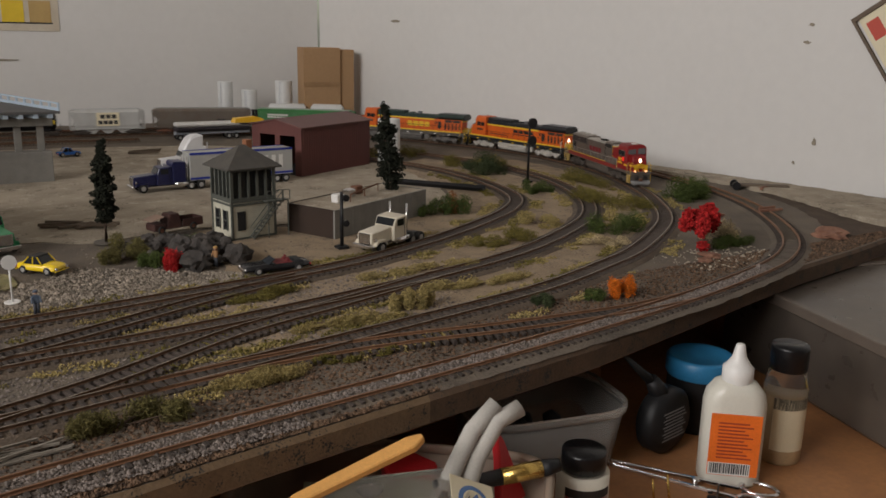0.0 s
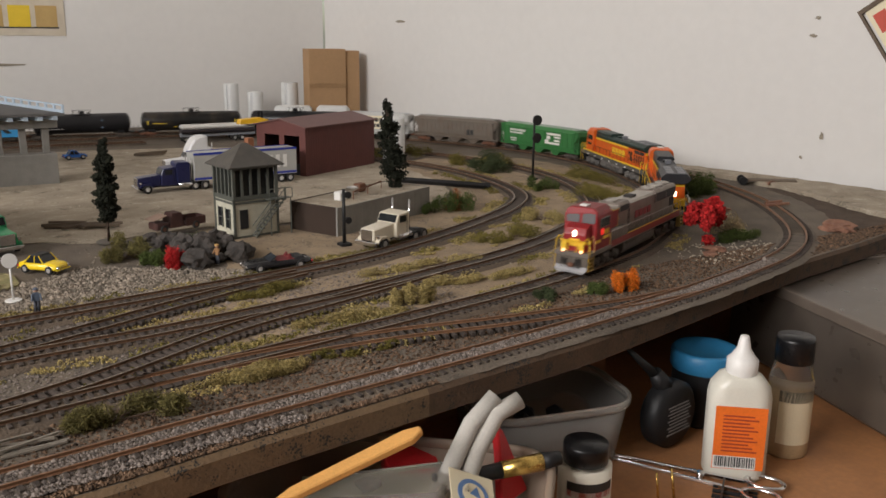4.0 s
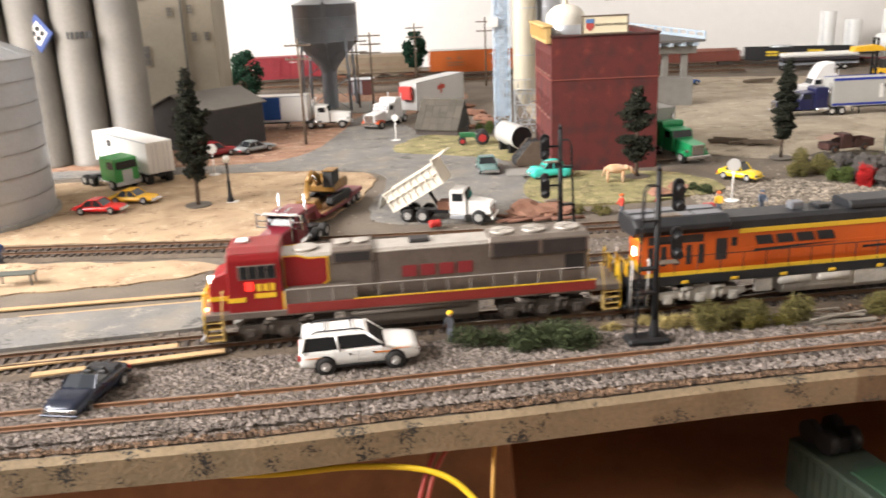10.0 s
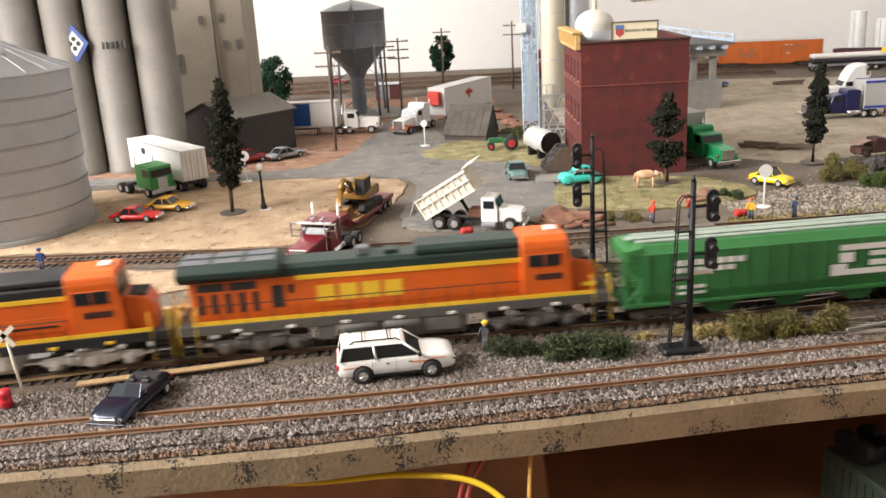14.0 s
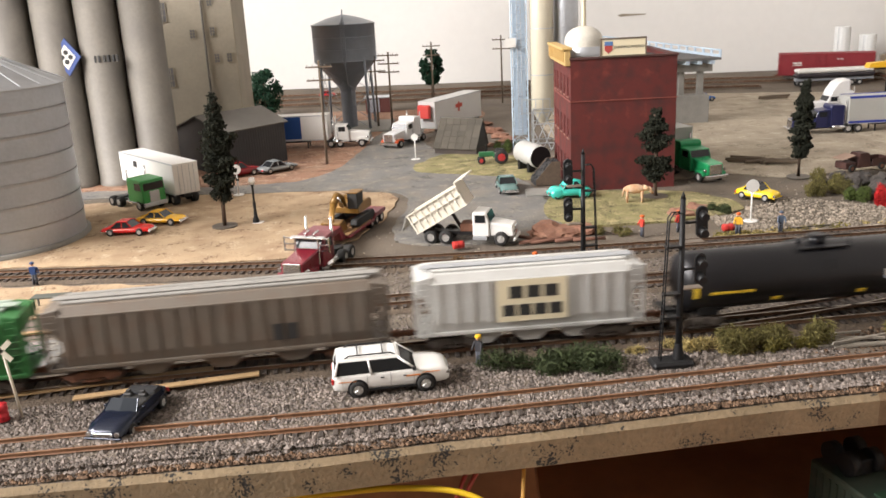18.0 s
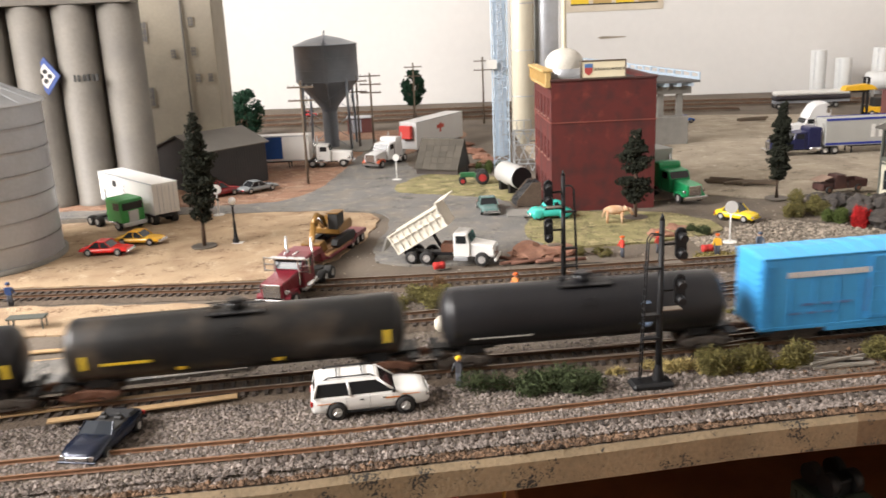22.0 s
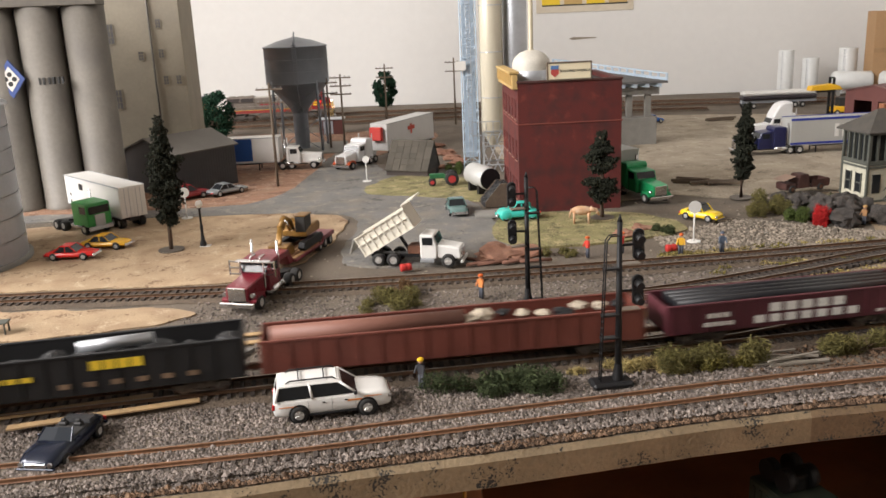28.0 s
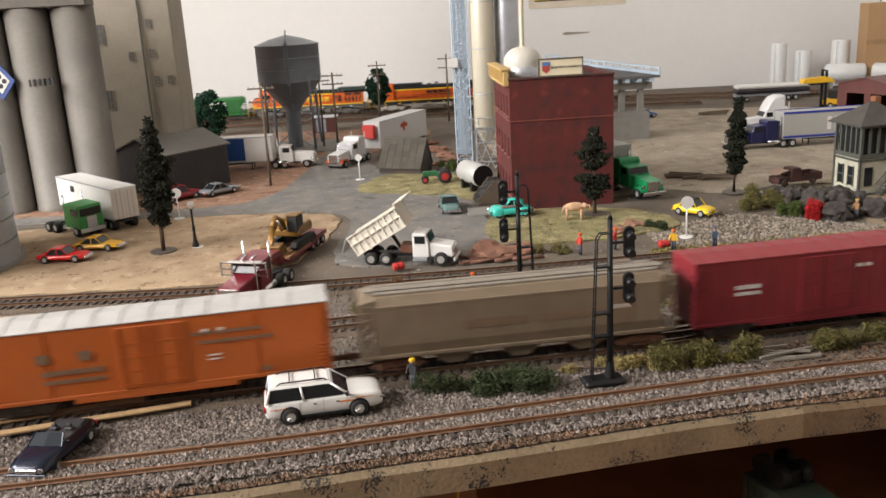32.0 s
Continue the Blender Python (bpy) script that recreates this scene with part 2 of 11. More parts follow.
def tube(bm, pts, r, seg=8):
    pts = [Vector(p) for p in pts]
    rings = []
    for i, p in enumerate(pts):
        d = (pts[min(i + 1, len(pts) - 1)] - pts[max(i - 1, 0)]).normalized()
        m = d.to_track_quat("Z", "Y").to_matrix()
        rings.append([bm.verts.new(p + m @ Vector((r * math.cos(2 * math.pi * k / seg), r * math.sin(2 * math.pi * k / seg), 0))) for k in range(seg)])
    for a, b in zip(rings, rings[1:]):
        for k in range(seg):
            f = bm.faces.new((a[k], a[(k + 1) % seg], b[(k + 1) % seg], b[k]))
            f.smooth = True
    bm.faces.new(rings[0][::-1])
    bm.faces.new(rings[-1])
    return bm


def spline(ctrl, step=0.01, closed=False):
    """Catmull-Rom through the points, sampled at even steps."""
    pts = [Vector(p) for p in ctrl]
    n = len(pts)
    out = []
    for i in range(n if closed else n - 1):
        g = (lambda k: pts[k % n]) if closed else (lambda k: pts[min(max(k, 0), n - 1)])
        p0, p1, p2, p3 = g(i - 1), g(i), g(i + 1), g(i + 2)
        for k in range(40):
            t = k / 40
            out.append(0.5 * (2 * p1 + (p2 - p0) * t + (2 * p0 - 5 * p1 + 4 * p2 - p3) * t * t + (3 * p1 - p0 - 3 * p2 + p3) * t ** 3))
    out.append(pts[0].copy() if closed else pts[-1].copy())
    acc = [0.0]
    for a, b in zip(out, out[1:]):
        acc.append(acc[-1] + (b - a).length)
    acc = np.array(acc)
    xs, ys = np.array([p.x for p in out]), np.array([p.y for p in out])
    ss = np.arange(0, acc[-1], step)
    return ss, np.interp(ss, acc, xs), np.interp(ss, acc, ys), acc[-1]


def rock(bm, c, r, squash=0.7, seed=0, sub=2, rough=0.35):
    made = bmesh.ops.create_icosphere(bm, subdivisions=sub, radius=1.0)
    for v in made["verts"]:
        k = 1 + rough * (noise.noise(v.co * 1.3 + Vector((seed * 3.1, seed, 0))) + 0.5 * noise.noise(v.co * 3.1 + Vector((0, seed * 2.3, seed))))
        v.co = Vector((v.co.x * k * r, v.co.y * k * r, v.co.z * k * r * squash)) + Vector(c)
    return bm


def text_bm(body, size, m):
    cu = bpy.data.curves.new("lettering", "FONT")
    cu.body, cu.size, cu.align_x, cu.align_y, cu.extrude = body, size, "CENTER", "CENTER", 0.00008
    ob = bpy.data.objects.new("lettering", cu)
    me = bpy.data.meshes.new_from_object(ob)
    bm = bmesh.new()
    bm.from_mesh(me)
    bm.transform(m)
    bpy.data.objects.remove(ob)
    bpy.data.curves.remove(cu)
    bpy.data.meshes.remove(me)
    return bm


# ---- room ----


def slab(name, pts, z0, z1, material, label, category, kind="structure"):
    ob = part(name, P(pts, z0, z1, "Z"), material)
    return tagged(ob, label, category, kind=kind)


slab("wall_north", [(-2.6, 2.28), (1.05, 2.06), (1.05, 2.16), (-2.6, 2.38)], -0.9, 1.5, WALL, "off-white painted wall behind the railway layout", "wall")
slab("wall_east", [(1.054, 2.056), (1.62, -0.50), (1.62, -1.9), (1.72, -1.9), (1.72, -0.50), (1.154, 2.16)], -0.9, 1.5, WALL, "white painted wall with scuffs beside the layout", "wall")
wall_w = new("wall_west")
tagged(wall_w, "off-white painted wall with a window opening", "wall", kind="structure")
for i, (y0, y1, z0, z1) in enumerate([(-1.9, -0.68, -0.9, 1.5), (0.92, 2.4, -0.9, 1.5), (-0.68, 0.92, -0.9, 0.58), (-0.68, 0.92, 1.45, 1.5)]):
    part("wall_piece", B(-1.80, -1.70, y0, y1, z0, z1), WALL, wall_w)
# Added out of view to close the room and hold back fill light.
slab("wall_south", [(-1.8, -1.9), (1.72, -1.9), (1.72, -1.8), (-1.8, -1.8)], -0.9, 1.5, DIMWALL, "added dark brown wall behind the camera that cuts fill light", "wall")
slab("floor", [(-2.6, -2.0), (1.8, -2.0), (1.8, 2.45), (-2.6, 2.45)], -0.98, -0.9, FLOOR, "brown boarded room floor", "floor")
slab("ceiling", [(-2.6, -2.0), (1.8, -2.0), (1.8, 2.45), (-2.6, 2.45)], 1.5, 1.58, CEIL, "unseen ceiling toned down to cut fill light", "ceiling")

# ---- layout board ----
FRONT = [(-1.5, 0.10), (-0.9, 0.245), (-0.45, 0.320), (-0.222, 0.354), (-0.106, 0.369), (-0.037, 0.383), (0.014, 0.391), (0.07, 0.402), (0.13, 0.414), (0.194, 0.424), (0.25, 0.430), (0.30, 0.439), (0.43, 0.457), (0.58, 0.477), (0.709, 0.506), (0.804, 0.528), (0.852, 0.538), (0.905, 0.549), (1.014, 0.566), (1.125, 0.588), (1.2, 0.604), (1.362, 0.645)]
OUTLINE = FRONT + [(1.352, 0.70), (1.054, 2.05), (-1.5, 2.205)]


def board():
    bm = bmesh.new()
    n = len(OUTLINE)
    nf = len(FRONT)
    top = [bm.verts.new((x, y, 0)) for x, y in OUTLINE]
    lip = [bm.verts.new((x, y - 0.003, -0.003)) for x, y in FRONT]
    bot = [bm.verts.new((x, y - 0.003, -0.0175)) for x, y in FRONT]
    back = [bm.verts.new((x, y, -0.0175)) for x, y in OUTLINE[nf:]]
    bm.faces.new(top)
    for i in range(nf - 1):
        # Edge colour drops in three steps, painting the fading light along x.
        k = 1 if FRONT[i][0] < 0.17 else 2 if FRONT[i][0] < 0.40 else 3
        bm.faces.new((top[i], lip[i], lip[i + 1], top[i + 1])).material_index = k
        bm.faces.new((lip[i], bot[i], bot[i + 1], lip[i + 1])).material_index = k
    bm.faces.new(bot + back).material_index = 1
    bmesh.ops.recalc_face_normals(bm, faces=bm.faces)
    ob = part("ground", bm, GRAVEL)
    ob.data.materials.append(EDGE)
    ob.data.materials.append(EDGEHALF)
    ob.data.materials.append(EDGESHADE)
    return tagged(ob, "grey gravelled scenery board with a speckled plaster edge, painted shadier to the right", "ground", kind="structure")


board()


def patch(name, pts, z, material, label, category="ground", wob=0.006, seed=0):
    """A thin sheet of ground cover with an uneven outline."""
    ctrl = [(*p, 0) for p in pts]
    ss, xs, ys, total = spline(ctrl, 0.006, True)
    out = []
    for x, y in zip(xs, ys):
        k = wob * noise.noise(Vector((x * 40, y * 40, seed)))
        j = wob * noise.noise(Vector((x * 40 + 7, y * 40, seed)))
        out.append((x + k, y + j))
    bm = P(out, -0.002, z, "Z")
    return tagged(part(name, bm, material), label, category, kind="structure")


patch("sand_lot", [(-0.80, 0.72), (-0.42, 0.705), (-0.20, 0.703), (-0.14, 0.735), (-0.105, 0.86), (-0.125, 0.945), (-0.29, 0.97), (-0.52, 0.94), (-0.80, 0.97)], 0.0012, SAND, "tan sandy dirt yard")
patch("sand_strip", [(-0.80, 0.54), (-0.37, 0.575), (-0.23, 0.60), (-0.20, 0.635), (-0.37, 0.650), (-0.80, 0.64)], 0.0012, SAND, "tan sandy strip between the tracks", seed=3)
patch("red_lot", [(-0.58, 1.01), (-0.31, 1.00), (-0.21, 1.04), (-0.16, 1.17), (-0.105, 1.34), (0.0, 1.54), (-0.1, 1.64), (-0.55, 1.64), (-0.65, 1.3)], 0.0010, REDDIRT, "reddish dirt round the warehouse", seed=5)
patch("beige_lot", [(0.17, 0.965), (0.26, 0.975), (0.325, 0.945), (0.42, 0.965), (0.52, 0.945), (0.69, 0.95), (0.80, 1.05), (0.835, 1.28), (0.80, 1.52), (0.58, 1.66), (0.2, 1.70), (0.10, 1.50), (0.1, 1.2)], 0.0010, LOT, "beige dusty truck yard", seed=7)
VERGE = mat("dusty_tan_verge", (0.30, 0.225, 0.145), 0.95, var=0.32, scale=26, fine=700, bump=0.7, dirt=(0.17, 0.125, 0.085), amount=0.6)
speckle(VERGE, (0.13, 0.10, 0.07), 400, 1.08, 1.24)
patch("tan_verge", [(0.36, 0.575), (0.52, 0.592), (0.63, 0.612), (0.72, 0.645), (0.80, 0.690), (0.92, 0.780), (1.0, 0.88), (1.045, 0.96), (1.08, 1.08), (1.07, 1.28), (0.95, 1.34), (0.84, 1.25), (0.80, 1.03), (0.70, 0.94), (0.52, 0.935), (0.425, 0.95), (0.415, 0.84), (0.40, 0.765), (0.33, 0.70), (0.32, 0.62)], 0.0003, VERGE, "dusty tan earth between the curving tracks", seed=23)
patch("road", [(-0.64, 0.975), (-0.31, 0.968), (-0.105, 0.94), (-0.095, 0.775), (-0.06, 0.73), (0.05, 0.74), (0.06, 0.84), (0.04, 0.97), (0.01, 1.04), (-0.04, 1.13), (-0.095, 1.27), (-0.105, 1.45), (-0.16, 1.43), (-0.18, 1.22), (-0.21, 1.05), (-0.31, 1.01), (-0.64, 1.01)], 0.0016, ASPHALT, "worn grey asphalt road", "road", 0.004, 9)
patch("turf", [(-0.095, 1.06), (0.0, 1.01), (0.06, 0.98), (0.06, 1.09), (0.02, 1.14), (-0.06, 1.16)], 0.0020, TURF, "dry yellow-green turf", seed=11)
patch("turf", [(0.07, 0.775), (0.17, 0.78), (0.24, 0.815), (0.2, 0.89), (0.08, 0.905), (0.05, 0.84)], 0.0020, TURF, "dry yellow-green turf by the brick building", seed=13)

patch("brown_soil", [(0.95, 0.562), (1.02, 0.574), (1.2, 0.612), (1.34, 0.655), (1.31, 0.74), (1.235, 0.80), (1.205, 0.84), (1.165, 0.75), (1.10, 0.665), (1.03, 0.605)], 0.0004, SOIL, "dark brown soil outside the curve", seed=15)
patch("brown_soil", [(0.36, 0.452), (0.50, 0.471), (0.61, 0.489), (0.72, 0.514), (0.83, 0.539), (0.94, 0.560), (0.99, 0.575), (0.93, 0.572), (0.80, 0.534), (0.70, 0.512), (0.55, 0.483), (0.36, 0.461)], 0.0003, SOIL, "dark brown soil along the board edge", seed=17)

# ---- tracks ----
GAUGE = 0.0165
MAIN = [(-0.4, 1.868), (-0.1, 1.868), (0.2, 1.868), (0.5, 1.845), (0.69, 1.812), (0.86, 1.735), (0.9984, 1.5923), (1.0915, 1.4125), (1.1249, 1.281), (1.1241, 1.1495), (1.1045, 1.0487), (1.0596, 0.9413), (1.0111, 0.8546), (0.9319, 0.756), (0.8068, 0.6678), (0.7165, 0.6279), (0.6275, 0.598), (0.5179, 0.577), (0.387, 0.5559), (0.2096, 0.5288), (0.1139, 0.5138), (-0.0276, 0.4963), (-0.1501, 0.4777), (-0.2559, 0.4588), (-0.4505, 0.423), (-0.6582, 0.4506), (-0.8585, 0.62), (-0.9585, 0.92), (-0.9585, 1.3), (-0.8585, 1.62), (-0.65, 1.8)]


def track(name, ctrl, label, closed=False, tie_parts=False, bed=True, lo=-9, hi=9, step=0.0068, first=-9, rail=None, filled=False):
    root = thing(name, Matrix(), label, "railway track", "railway tracks", "structure")
    ss, xs, ys, total = spline([(*p, 0) for p in ctrl], 0.004, closed)
    if closed:
        dx, dy = np.roll(xs, -1) - np.roll(xs, 1), np.roll(ys, -1) - np.roll(ys, 1)
    else:
        dx, dy = np.gradient(xs), np.gradient(ys)
    L = np.hypot(dx, dy)
    nx, ny = -dy / L, dx / L
    n = len(xs)

    def strip(profile, closed_ring):
        k = len(profile)
        vs, fs = [], []
        for i in range(n):
            for off, z in profile:
                vs.append((xs[i] + nx[i] * off, ys[i] + ny[i] * off, z))
        for i in range(n if closed else n - 1):
            j = (i + 1) % n
            for a in range(k if closed_ring else k - 1):
                b = (a + 1) % k
                fs.append((i * k + a, i * k + b, j * k + b, j * k + a))
        me = bpy.data.meshes.new("rail")
        me.from_pydata(vs, [], fs)
        me.update()
        return me

    if bed:
        w = [0.0022 * noise.noise(Vector((xs[i] * 60, ys[i] * 60, 1))) for i in range(n)]
        prof = [(-0.021, 0.0004), (-0.0165, 0.0022), (0.0165, 0.0022), (0.021, 0.0004)]
        if filled:
            prof = [(-0.021, 0.0002), (-0.0155, 0.0018), (-0.0068, 0.0026), (-0.0064, 0.0034), (0.0064, 0.0034), (0.0068, 0.0026), (0.0155, 0.0020), (0.021, 0.0002)]
        me = strip(prof, False)
        for i in range(n):
            for a, s in ((0, -1), (len(prof) - 1, 1)):
                v = me.vertices[i * len(prof) + a]
                v.co.x += nx[i] * s * w[i]
                v.co.y += ny[i] * s * w[i]
        me.materials.append(GRAVEL if filled else BALLAST)
        ob = new("ballast_bed", me)
        ob.parent = root
    for s in (-1, 1):
        c = s * GAUGE / 2
        me = strip([(c - 0.0011, 0.0034), (c - 0.0004, 0.0038), (c - 0.0004, 0.0046), (c - 0.0006, 0.0049), (c - 0.0006, 0.0055), (c + 0.0006, 0.0055), (c + 0.0006, 0.0049), (c + 0.0004, 0.0046), (c + 0.0004, 0.0038), (c + 0.0011, 0.0034)], True)
        me.materials.append(rail or RAIL)
        me.materials.append(rail or RAILTOP)
        for p in me.polygons:
            p.material_index = 1 if p.index % 10 == 4 else 0
        ob = new("rail", me)
        ob.parent = root
    # sleepers
    rng = random.Random(len(ctrl) + int(abs(ctrl[0][0]) * 100))
    vs, fs = [], []
    shared = None
    for k in range(int(total / step)):
        s = (k + 0.5) * step
        i = min(int(s / 0.004), n - 1)
        a = math.atan2(dy[i], dx[i]) + rng.uniform(-0.03, 0.03)
        x, y = xs[i] + dx[i] / L[i] * (s - ss[i]), ys[i] + dy[i] / L[i] * (s - ss[i])
        if x < first:
            continue
        if tie_parts and lo < x < hi and y < 0.62:
            if shared is None:
                bm = B(-0.0013, 0.0013, -0.0148, 0.0148, 0.0008, 0.0034, 0.0003)
                shared = bpy.data.meshes.new("sleeper")
                bm.to_mesh(shared)
                bm.free()
                shared.materials.append(TIE)
            ob = new("sleeper", shared)
            ob.parent = root
            ob.matrix_basis = Matrix.Translation((x, y, rng.uniform(-0.0002, 0.0001))) @ Matrix.Rotation(a, 4, "Z")
            continue
        ca, sa = math.cos(a), math.sin(a)
        b0 = len(vs)
        for u, v, z in ((-1, -1, 0), (1, -1, 0), (1, 1, 0), (-1, 1, 0), (-1, -1, 1), (1, -1, 1), (1, 1, 1), (-1, 1, 1)):
            px, py = u * 0.0013, v * 0.0148
            vs.append((x + ca * px - sa * py, y + sa * px + ca * py, 0.0008 + z * 0.0026))
        fs += [tuple(b0 + q for q in f) for f in ((4, 5, 6, 7), (0, 1, 5, 4), (1, 2, 6, 5), (2, 3, 7, 6), (3, 0, 4, 7))]
    if vs:
        me = bpy.data.meshes.new("sleepers")
        me.from_pydata(vs, [], fs)
        me.materials.append(TIE)
        ob = new("sleepers", me)
        ob.parent = root
        ob["kind"] = "stuff"
    return root


track("main_track", MAIN, "main line track with dark sleepers and worn rails", True, True, lo=-0.3, hi=0.95)
track("front_track", [(-0.9, 0.275), (-0.55, 0.337), (-0.30, 0.374), (-0.22, 0.386), (-0.088, 0.4035), (-0.014, 0.4165), (0.095, 0.4355), (0.196, 0.4525), (0.30, 0.4655), (0.455, 0.4815), (0.568, 0.495), (0.704, 0.516), (0.80, 0.537), (0.897, 0.566), (0.98, 0.616), (1.05, 0.69), (1.11, 0.78), (1.155, 0.89), (1.18, 1.02), (1.19, 1.15)], "front track with rusty rails near the board edge", tie_parts=True, lo=-0.13, hi=1.0, first=-0.13, rail=COPPER_RAIL, filled=True)
track("yard_track", [(-1.0, 0.675), (-0.365, 0.676), (-0.178, 0.674), (0.006, 0.682), (0.195, 0.700), (0.338, 0.718), (0.495, 0.742), (0.60, 0.778), (0.71, 0.832), (0.80, 0.890), (0.858, 0.96), (0.885, 1.07), (0.885, 1.20), (0.85, 1.32), (0.78, 1.44)], "yard track with rusty rails")
track("siding_track", [(-0.12, 0.575), (0.0, 0.594), (0.21, 0.622), (0.315, 0.630), (0.44, 0.648), (0.565, 0.674), (0.67, 0.704), (0.762, 0.747), (0.860, 0.813), (0.93, 0.90), (0.98, 1.02), (0.997, 1.14), (0.98, 1.28), (0.92, 1.42), (0.83, 1.55)], "siding track with rusty rails")
track("back_track", [(-1.0, 1.97), (-0.4, 1.955), (0.0, 1.95), (0.35, 1.935), (0.6, 1.90), (0.8, 1.85), (0.96, 1.74)], "back track along the wall")
track("back_siding", [(-1.0, 1.78), (-0.4, 1.78), (0.0, 1.785), (0.35, 1.775), (0.55, 1.755)], "weedy back siding")
track("crossover_track", [(0.02, 0.503), (0.14, 0.522), (0.25, 0.557), (0.36, 0.610), (0.46, 0.640), (0.56, 0.672)], "turnout track linking the main line and the siding", bed=False)
track("crossover_track", [(0.26, 0.5375), (0.36, 0.547), (0.45, 0.543), (0.53, 0.530), (0.60, 0.5215), (0.66, 0.517), (0.72, 0.5195)], "turnout track linking the main line and the front track", bed=False, rail=COPPER_RAIL)
track("yard_lead", [(0.05, 0.600), (0.16, 0.622), (0.26, 0.655), (0.36, 0.695), (0.46, 0.728)], "turnout track into the yard", bed=False)

COAL = mat("coal", (0.02, 0.02, 0.021), 0.6, var=0.4, scale=200, fine=900, bump=0.8)
PWHITE = mat("marking_white", (0.72, 0.70, 0.66), 0.5, var=0.08)
PYELLOW = mat("marking_yellow", (0.78, 0.55, 0.04), 0.5, var=0.08)
PBLACK = mat("marking_black", (0.03, 0.03, 0.03), 0.5, var=0.1)
PBLUE = mat("marking_blue", (0.10, 0.20, 0.42), 0.5, var=0.08)
PCREAM = mat("marking_cream", (0.78, 0.70, 0.50), 0.5, var=0.05)
PBROWN = mat("marking_brown", (0.20, 0.13, 0.08), 0.6, var=0.2)
RUST = mat("rust_brown", (0.16, 0.07, 0.04), 0.85, var=0.3, scale=60, fine=500)


def bars(name, parent, material, rows, y, side, label=""):
    """Flat painted marks on a side wall: rows of x0, x1, z0, z1."""
    for x0, x1, z0, z1 in rows:
        part(name, B(x0, x1, y - 0.0001, y + 0.0001, z0, z1), material, parent, label)


def ladder_bm(bm, x, y, z0, z1, w=0.0045, rungs=6, r=0.00025, along="x"):
    for s in (-1, 1):
        p = (x + s * w / 2, y, z0) if along == "x" else (x, y + s * w / 2, z0)
        rod(bm, p, (p[0], p[1], z1), r, seg=5)
    for k in range(rungs):
        z = z0 + (k + 0.5) * (z1 - z0) / rungs
        a, b = ((x - w / 2, y, z), (x + w / 2, y, z)) if along == "x" else ((x, y - w / 2, z), (x, y + w / 2, z))
        rod(bm, a, b, r, seg=5)
    return bm


# ---- buildings ----
BRICK = mat("red_brick", (0.104, 0.017, 0.014), 0.85, var=0.16, scale=35, fine=420, bump=0.25, dirt=(0.046, 0.018, 0.017), amount=0.85)
speckle(BRICK, (0.030, 0.012, 0.012), 46, 1.14, 1.34)
speckle(BRICK, (0.20, 0.040, 0.026), 70, 1.12, 1.36)
CONCRETE = mat("silo_concrete", (0.30, 0.265, 0.205), 0.8, var=0.10, scale=14, fine=260, bump=0.15, dirt=(0.22, 0.195, 0.16), amount=0.55)
SILO = mat("stained_silo_concrete", (0.165, 0.150, 0.128), 0.6, var=0.16, scale=14, fine=260, bump=0.15, dirt=(0.115, 0.105, 0.095), amount=0.7)
DARKSIDE = mat("dark_grey_siding", (0.042, 0.042, 0.045), 0.6, var=0.15, scale=30, fine=300, dirt=(0.07, 0.065, 0.06), amount=0.4)
ROOFGREY = mat("brown_grey_roofing", (0.14, 0.13, 0.115), 0.8, var=0.15, scale=30, fine=400)
TANKGREY = mat("blue_grey_tank_paint", (0.21, 0.235, 0.27), 0.36, 0.15, var=0.12, scale=25, dirt=(0.15, 0.165, 0.19), amount=0.5)
TOWERCREAM = mat("cream_weatherboard", (0.52, 0.50, 0.40), 0.7, var=0.12, scale=50, dirt=(0.3, 0.28, 0.22), amount=0.5)
TOWERTRIM = mat("grey_green_trim", (0.085, 0.090, 0.076), 0.7, var=0.15)
SHEDRED = mat("maroon_siding", (0.125, 0.040, 0.034), 0.65, var=0.12, scale=30, dirt=(0.08, 0.03, 0.03), amount=0.4)
GREYCON = mat("grey_concrete", (0.235, 0.225, 0.205), 0.85, var=0.1, scale=40, fine=400, dirt=(0.15, 0.145, 0.13), amount=0.4)
PALEBLUE = mat("pale_blue_rail", (0.46, 0.56, 0.66), 0.5, var=0.08)
BIN = mat("corrugated_bin_steel", (0.44, 0.46, 0.49), 0.45, 0.45, var=0.1, scale=20, fine=300, dirt=(0.34, 0.35, 0.37), amount=0.5)
OLDWOOD = mat("old_wood", (0.14, 0.105, 0.075), 0.85, var=0.25, scale=80, fine=500)
OCHRE = mat("ochre_timber", (0.50, 0.34, 0.13), 0.7, var=0.12)


def on(x, y, a=0.0, z=0.0):
    return pose(x, y, z, 0, 0, a)


